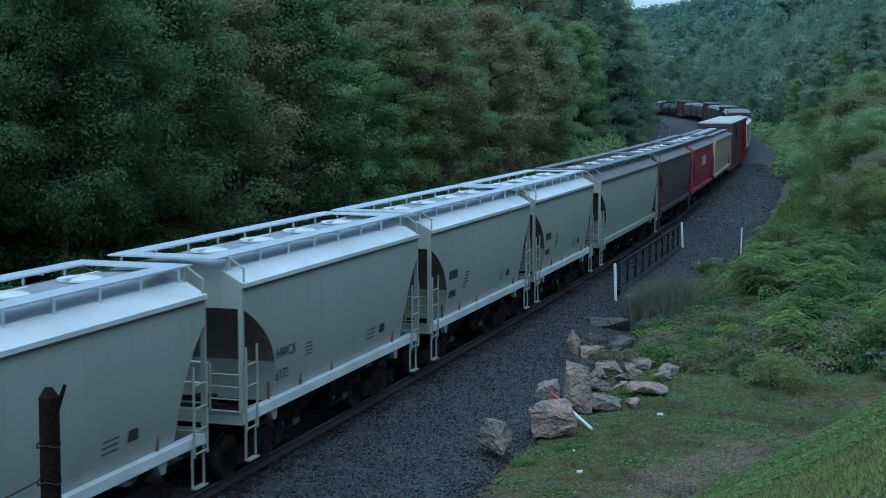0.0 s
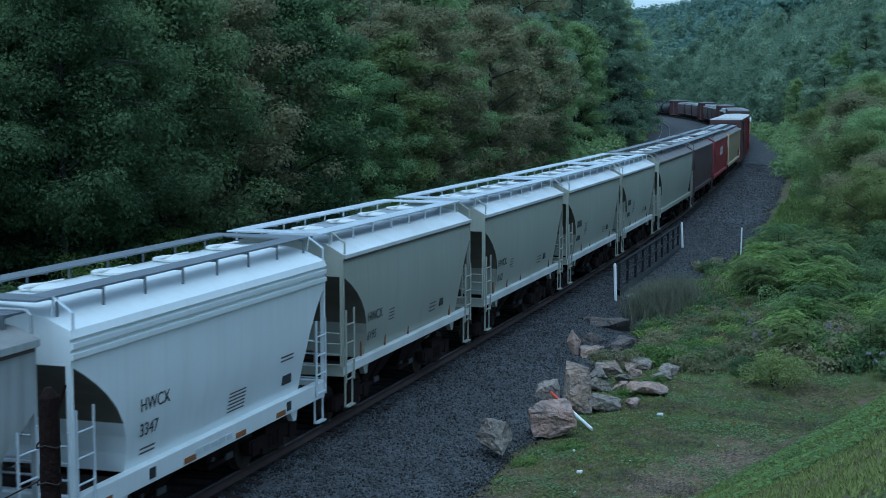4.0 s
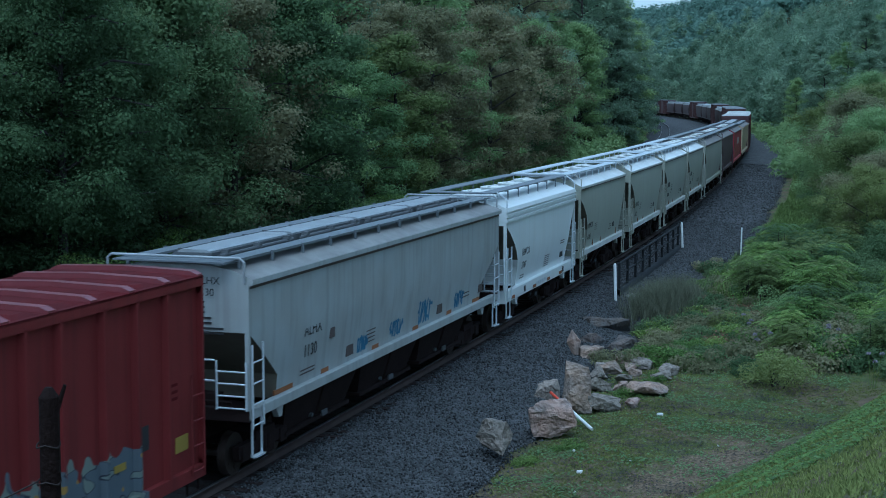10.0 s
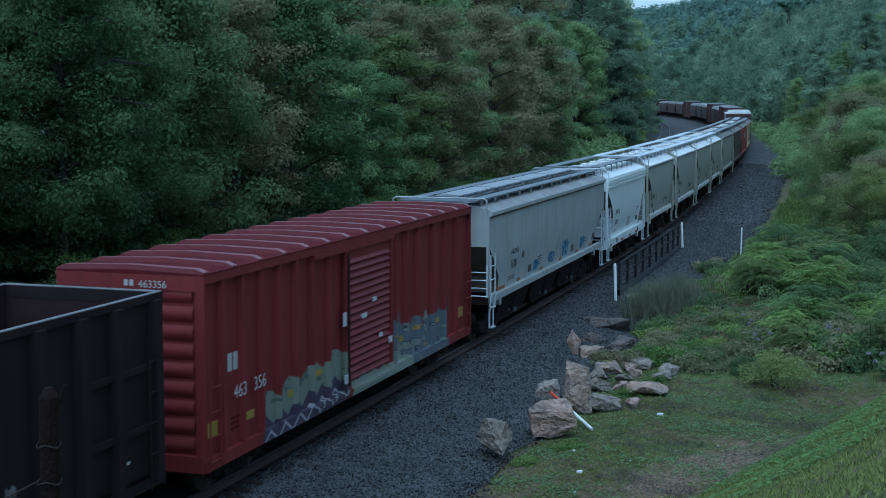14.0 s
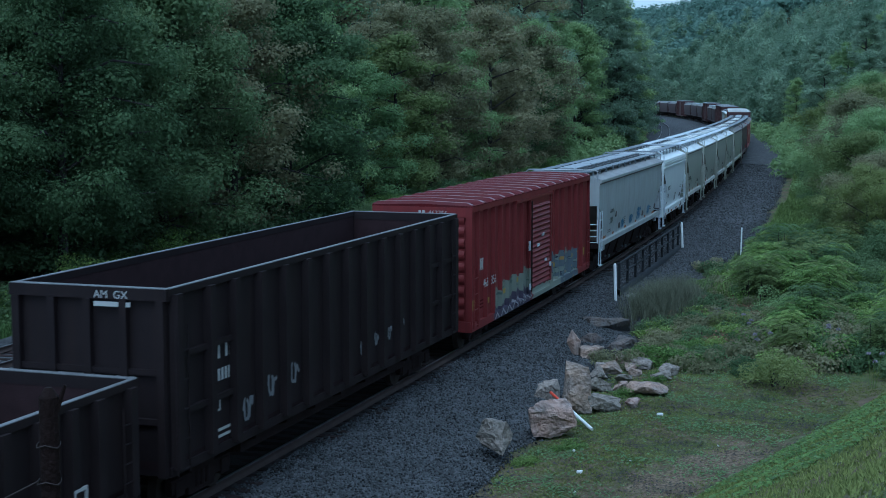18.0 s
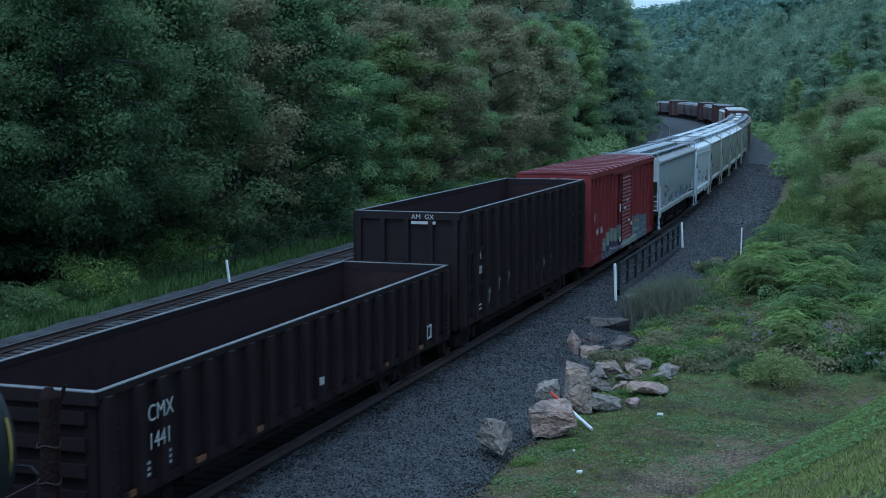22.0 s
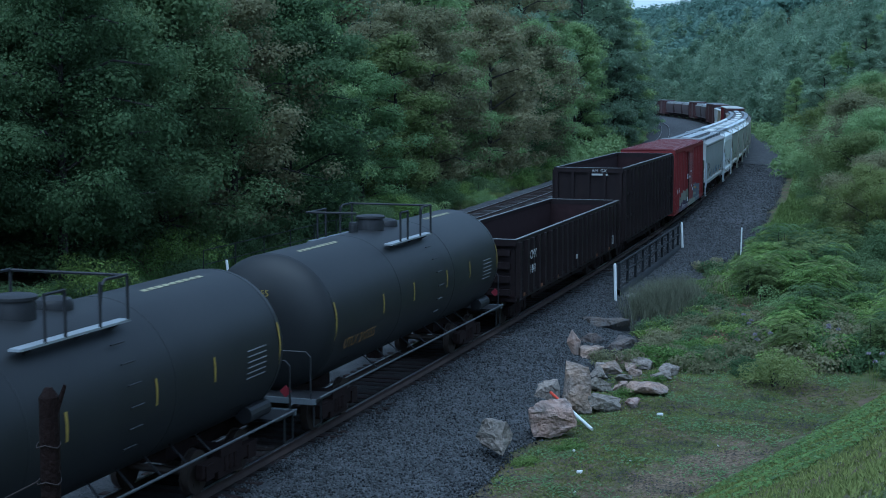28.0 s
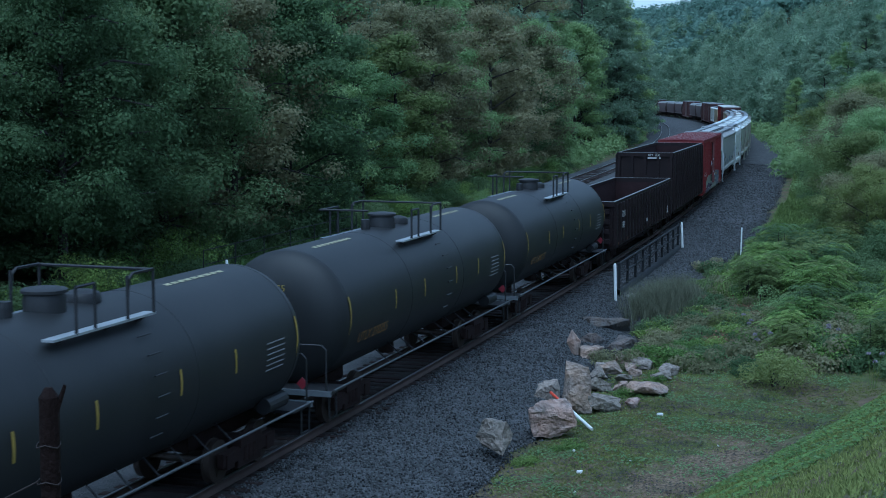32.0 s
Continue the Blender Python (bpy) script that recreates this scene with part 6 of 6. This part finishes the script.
cx, cy = r.uniform(0.5, 15, 120000), r.uniform(18, 44, 120000)
cs_, cd_ = line_coords(cx, cy)
cp = (cx - 4.3) * 0.837 - (cy - 27.0) * 0.548
patchy = wave(cx, cy, 1.7, 51) + 0.7 * wave(cx, cy, 4.5, 52) + 0.5 * r.normal(size=len(cx))
on_bank, on_verge = (cp > 0.2) & (patchy > 0.15), (cp <= 0.2) & (cd_ > 5.1) & (cd_ < 11.8) & (patchy > 0.45)
ground_cover("bank_weeds", "low broad-leaved weeds in the bank grass", cx[on_bank], cy[on_bank], 0.065, "leaf_bright", 61)
ground_cover("verge_weeds", "low broad-leaved weeds in the verge", cx[on_verge], cy[on_verge], 0.06, "leaf", 62)
on_soil = (cp <= 0.4) & (cd_ > 4.8) & (cd_ < 11.8) & (patchy < -0.75)
ground_cover("dead_leaves", "dark dead leaves and twigs on the soil", cx[on_soil], cy[on_soil], 0.05, "bark", 63)
bs_, bd_ = r.normal(30.2, 1.5, 520), r.normal(4.7, 0.5, 520)
tufts("brush", "wispy dry olive brush beside the bridge", "brush", on_line(bs_, bd_)[:, :2], 1.15, 34, 0.0045, "dry", 44)


# ---------------------------------------------------------------- rocks and small things of the verge
def rock(seed, x, y, w, h, deep, turn, label, sink=0.12):
    r = np.random.RandomState(seed)
    bm = bmesh.new()
    for _ in range(17):
        q = r.normal(size=3)
        q /= np.linalg.norm(q)
        q = np.sign(q) * np.abs(q) ** 0.72 * r.uniform(0.72, 1.12)
        bm.verts.new((q[0] * w / 2, q[1] * deep / 2, (q[2] * 0.5 + 0.5) * h))
    hull = bmesh.ops.convex_hull(bm, input=bm.verts[:])
    bmesh.ops.delete(bm, geom=[e for e in hull["geom_interior"] if isinstance(e, bmesh.types.BMVert)], context="VERTS")
    bmesh.ops.subdivide_edges(bm, edges=bm.edges[:], cuts=3, use_grid_fill=True)
    for q in bm.verts:
        nz = noise.noise_vector(q.co * 3.1 + Vector((seed, 0, 0)))
        nf = noise.noise_vector(q.co * 9.0 + Vector((0, seed, 0)))
        q.co += (nz * 0.07 + nf * 0.045) * min(1, w)
    me = bpy.data.meshes.new("rock")
    bm.to_mesh(me)
    bm.free()
    me.materials.append(M["rock_dark" if "dark" in label or "grey slab" in label else "rock_grey" if "grey" in label or "white" in label else "rock"])
    ob = new("rock", me)
    z = float(ground_z(np.array([x]), np.array([y]))[0])
    s_, d_ = line_coords(x, y)
    if d_[0] < 4.9:
        z = max(z, float(rail_z(s_[0])) - 0.62)
    ob.matrix_basis = pose(x, y, z - sink * h, r.uniform(-6, 6), r.uniform(-6, 6), turn)
    tagged(ob, label, "rock", "rocks along the ballast")


ROCKS = [(1.15, 32.1, 0.98, 1.1, "mossy grey boulder on the gravel edge"), (2.5, 34.4, 1.3, 1.15, "brown angular boulder on the verge"), (2.75, 38.2, 0.85, 0.68, "pinkish grey rock behind others"),
         (3.4, 37.1, 1.1, 1.5, "tall pale slab of broken rock"), (4.0, 44.4, 0.45, 0.98, "small upright reddish stone"), (4.0, 37.2, 1.15, 0.62, "flat grey rock at the foot of the slab"), (4.9, 42.6, 0.8, 0.45, "pale broken rock on the verge"),
         (5.45, 38.9, 1.25, 0.45, "long flat pale rock in the grass"), (4.9, 37.4, 0.48, 0.3, "small pale stone in the grass"), (4.5, 44.5, 0.9, 0.5, "brown rock on the gravel edge"), (5.55, 49.6, 1.9, 0.6, "long dark slab leaning on the ballast"),
         (5.6, 45.9, 1.2, 0.5, "grey slab among brambles"), (5.85, 43.0, 0.85, 0.4, "half-buried grey rock in the verge"), (4.55, 41.7, 0.55, 0.35, "small white stone among rocks"), (4.3, 40.0, 0.7, 0.5, "grey rock behind the tall slab"),
         (5.3, 44.0, 0.7, 0.4, "pale flat stone among rocks"), (6.6, 43.6, 0.6, 0.35, "grey stone under the brambles"), (4.75, 46.6, 0.9, 0.5, "dark rock on the gravel edge")]
for i, (x, y, w, h, lab) in enumerate(ROCKS):
    rock(200 + i, x, y, w, h, w * (0.7 + 0.05 * (i % 5)), (i * 47) % 90 - 45, lab)
q_ = np.random.RandomState(251)
for i in range(26):
    p = on_line(q_.uniform(15, 30), q_.uniform(4.7, 6.9))
    w = q_.uniform(0.25, 0.65)
    rock(260 + i, p[0], p[1], w, w * q_.uniform(0.4, 0.75), w * 0.8, q_.uniform(-80, 80), ("broken grey stone in the rubble", "broken pale stone in the rubble")[i % 2])

marker = thing("marker_stake", "fallen red and white marker stake lying over the rocks", "stake")
za, zb = float(ground_z(np.array([2.97]), np.array([37.7]))[0]), float(ground_z(np.array([3.59]), np.array([34.7]))[0])
pa, pb = Vector((2.75, 36.9, za + 0.62)), Vector((3.59, 34.75, zb + 0.06))
pm = pa.lerp(pb, 0.42)
part("red_end", Geo().rod(pa, pm, 0.035, 10), "pipe_red", marker, "red end of the stake")
part("white_end", Geo().rod(pm, pb, 0.04, 10), "post_white", marker, "white end of the stake")
for i, (x, y, s_) in enumerate(((5.41, 36.0, 0.19), (2.91, 30.6, 0.16), (2.98, 32.75, 0.1), (2.68, 29.1, 0.08), (6.3, 33.0, 0.07), (4.1, 31.5, 0.06))):
    g = Geo()
    q = np.random.RandomState(300 + i)
    v = [(math.cos(a) * s_ * 0.5 * q.uniform(0.7, 1.1), math.sin(a) * s_ * 0.35 * q.uniform(0.7, 1.1), zz + q.uniform(0, 0.02)) for zz in (0.0, s_ * 0.3) for a in np.linspace(0, 6.28, 7)[:-1]]
    g.add(v, [(k, (k + 1) % 6, 6 + (k + 1) % 6, 6 + k) for k in range(6)] + [tuple(range(6, 12)), tuple(range(5, -1, -1))])
    ob = part("litter", g, "litter")
    ob.matrix_basis = pose(x, y, float(ground_z(np.array([x]), np.array([y]))[0]), 0, 0, 30 * i)
    tagged(ob, "crumpled white scrap lying in the grass", "litter", "scraps of litter")


def marker_post(s, d, low, h, lean, label, black=False, r0=0.055):
    p = on_line(s, d, low)
    ob = thing("marker_post", label, "post", "white marker posts", at=pose(*p, lean[0], lean[1], 0))
    part("post", Geo().rod((0, 0, -0.3), (0, 0, h), r0, 12), "post_white", ob)
    part("cap", Geo().rod((0, 0, h), (0, 0, h + 0.06), r0 * 1.02, 12, r0 * 0.6), "iron" if black else "post_white", ob)


marker_post(30.0, 2.88, -0.2, 1.24, (0, -2), "white round marker post at the bridge end")
marker_post(49.0, 2.88, -0.22, 1.2, (0, -3), "white round marker post at the bridge end")
marker_post(50.0, 5.66, -0.55, 1.3, (0, 1), "thin white marker post with black cap", True, 0.035)
marker_post(29.8, -12.85, -0.3, 0.95, (0, -7), "leaning white marker post beside the far track")
marker_post(50.2, -13.5, -0.3, 1.0, (0, 6), "leaning white marker post beside the far track")


def bridge_rail(s0, s1, d, low, h, posts, rails, r_, label, beam):
    base = thing("bridge_railing", label, "railing")
    for s in np.linspace(s0, s1, posts):
        a, b = on_line(s, d, low), on_line(s, d, low + h)
        part("rail_post", Geo().rod(a, b, r_ * 1.2, 6), "iron", base)
    for f_ in rails:
        g = Geo().path([on_line(s, d, low + h * f_) for s in np.linspace(s0, s1, posts)], r_, 6)
        part("rail_bar", g, "iron", base)
    if beam:
        v, f = strip([(d - 0.1, low - 0.35), (d - 0.1, low + 0.04), (d + 0.1, low + 0.04), (d + 0.1, low - 0.45)], s0 - 0.3, s1 + 0.3, 1.0)
        part("kerb_beam", quick_mesh("kerb_beam", v, f, "iron"), "iron", base, "dark steel girder under the railing")


bridge_rail(31.4, 48.2, 2.75, -0.08, 1.02, 10, (1.0, 0.55), 0.043, "black iron railing on the small bridge", True)
bridge_rail(31.0, 49.8, -14.6, -0.45, 1.35, 7, (1.0, 0.55), 0.02, "thin cable railing beyond the far track", False)
ab = thing("bridge_abutment", "weathered concrete block at the bridge end", "abutment")
for s_ in (32.0, 47.6):
    p = on_line(s_, 3.0, -0.95)
    ob = part("concrete_block", Geo().box(-0.55, 0.55, -0.4, 0.5, 0, 0.62), "concrete", ab, bevel=0.03)
    ob.matrix_basis = pose(*p, 0, 0, 72)

# rusty fence post close to the camera, with wire
fp = thing("fence_post", "rusty splintered fence post with wrapped wire", "fence post")
px, py = -1.213, 4.45
gz_ = float(ground_z(np.array([px]), np.array([py]))[0])
ptop = 6.262
g = Geo().rod((px, py, gz_ - 0.2), (px + 0.005, py, ptop - 0.03), 0.031, 12).rod((px + 0.005, py, ptop - 0.03), (px + 0.004, py, ptop), 0.031, 12, 0.012)
part("post", g, "post_rust", fp)
part("splinter", Geo().rod((px + 0.022, py, ptop - 0.09), (px + 0.056, py, ptop + 0.008), 0.011, 5, 0.006), "post_rust", fp)
for zz in (ptop - 0.18, ptop - 0.295):
    g = Geo().path([(px + 0.036 * math.cos(a), py + 0.036 * math.sin(a), zz + 0.006 * math.sin(a * 3)) for a in np.linspace(0, 6.28, 13)], 0.003, 5)
    part("wire_wrap", g, "wire", fp)
fw_ = thing("fence_wire", "sagging rusty barbed wire on the fence post", "wire")
g = Geo().path([(px - 0.03 - 0.9 * t, py - 0.02 - 0.5 * t, ptop - 0.29 - 0.42 * t + 0.12 * t * t) for t in np.linspace(0, 1, 9)], 0.0028, 5)
for t in (0.15, 0.32, 0.5, 0.7):
    q = Vector((px - 0.03 - 0.9 * t, py - 0.02 - 0.5 * t, ptop - 0.29 - 0.42 * t + 0.12 * t * t))
    g.rod(q + Vector((-0.012, 0, -0.012)), q + Vector((0.012, 0, 0.012)), 0.002, 4).rod(q + Vector((-0.012, 0, 0.012)), q + Vector((0.012, 0, -0.012)), 0.002, 4)
part("strand", g, "wire", fw_)

# ---------------------------------------------------------------- ballast stones and ties
r = np.random.RandomState(17)
ns_ = 96000
ss_ = np.concatenate([-7 + 72 * r.rand(80000) ** 1.35, 46 + 90 * r.rand(16000) ** 1.5])
dd_ = np.where(r.rand(ns_) < 0.95, r.uniform(0.95, 4.6, ns_), r.uniform(4.4, 5.3, ns_))
sp = on_line(ss_, dd_ + np.maximum(0, dd_ - 2.2) / 2.7 * shoulder(ss_), np.interp(dd_, [1.9, 2.6, 4.2, 4.9], [-0.19, -0.25, -0.59, -0.74]))
sp[:, 2] += 0.02 * wave(sp[:, 0], sp[:, 1], 6.0, 11) + 0.02 * wave(sp[:, 0], sp[:, 1], 2.0, 12)
sz_ = r.uniform(0.018, 0.043, ns_) * np.clip(ss_ / 50, 1, 2.0)
ax = r.normal(size=(ns_, 3, 3))
ax[:, 0] /= np.linalg.norm(ax[:, 0], axis=1)[:, None]
ax[:, 1] -= ax[:, 0] * np.sum(ax[:, 0] * ax[:, 1], 1)[:, None]
ax[:, 1] /= np.linalg.norm(ax[:, 1], axis=1)[:, None]
ax[:, 2] = np.cross(ax[:, 0], ax[:, 1])
ax *= sz_[:, None, None] * r.uniform(0.7, 1.3, (ns_, 3, 1))
V = np.stack([sp + ax[:, 0], sp - ax[:, 0] * 0.8, sp + ax[:, 1], sp - ax[:, 1], sp + ax[:, 2] * 0.8, sp - ax[:, 2]], 1).reshape(-1, 3)
T = np.array([(0, 2, 4), (2, 1, 4), (1, 3, 4), (3, 0, 4), (2, 0, 5), (1, 2, 5), (3, 1, 5), (0, 3, 5)])
tagged(new("ballast_stones", quick_mesh("ballast_stones", V, (np.arange(ns_)[:, None, None] * 6 + T).reshape(-1, 3), "stone")), "loose dark grey ballast stones", "gravel", kind="stuff")


def lay_ties(track, centre, s0, s1):
    me = Geo().box(-0.11, 0.11, -1.3, 1.3, -0.1, 0.035).mesh("tie")
    me.materials.append(M["tie"])
    for s in np.arange(s0, s1, 0.52):
        ob = new("tie", me)
        ob.parent = track
        q = on_line(s, centre + r.uniform(-0.03, 0.03), -0.22)
        ob.matrix_basis = pose(*q, 0, 0, math.degrees(np.interp(s, S_LINE, H_LINE)) + r.uniform(-0.8, 0.8))


lay_ties(near_track, 0.0, -8, 80)
lay_ties(far_track, -11.35, 0, 120)


# ---------------------------------------------------------------- the train runs
def roll_rows(place_, base):
    """Rows that turn a wheelset of 0.42 m radius as the train advances."""
    rows = []
    for k in range(0, 241):
        s = min(k * 4 / 30, 32.0)
        a = (4.0 * s + 0.0023 * s * s) / 0.42 + base
        rows.append((s, Matrix.Translation(place_) @ Matrix.Rotation(a, 4, "Y")))
    return rows


def motions():
    for car, mid, base in TRAIN:
        rows = []
        drive(car, mid, base, rows)
        walk(car, rows)
        if mid > 35 or mid < -140:
            continue
        for k, ob in enumerate(o for o in car.children_recursive if o.name.startswith("wheelset")):
            walk(ob, roll_rows(ob.location.copy(), k * 0.7))


motions()
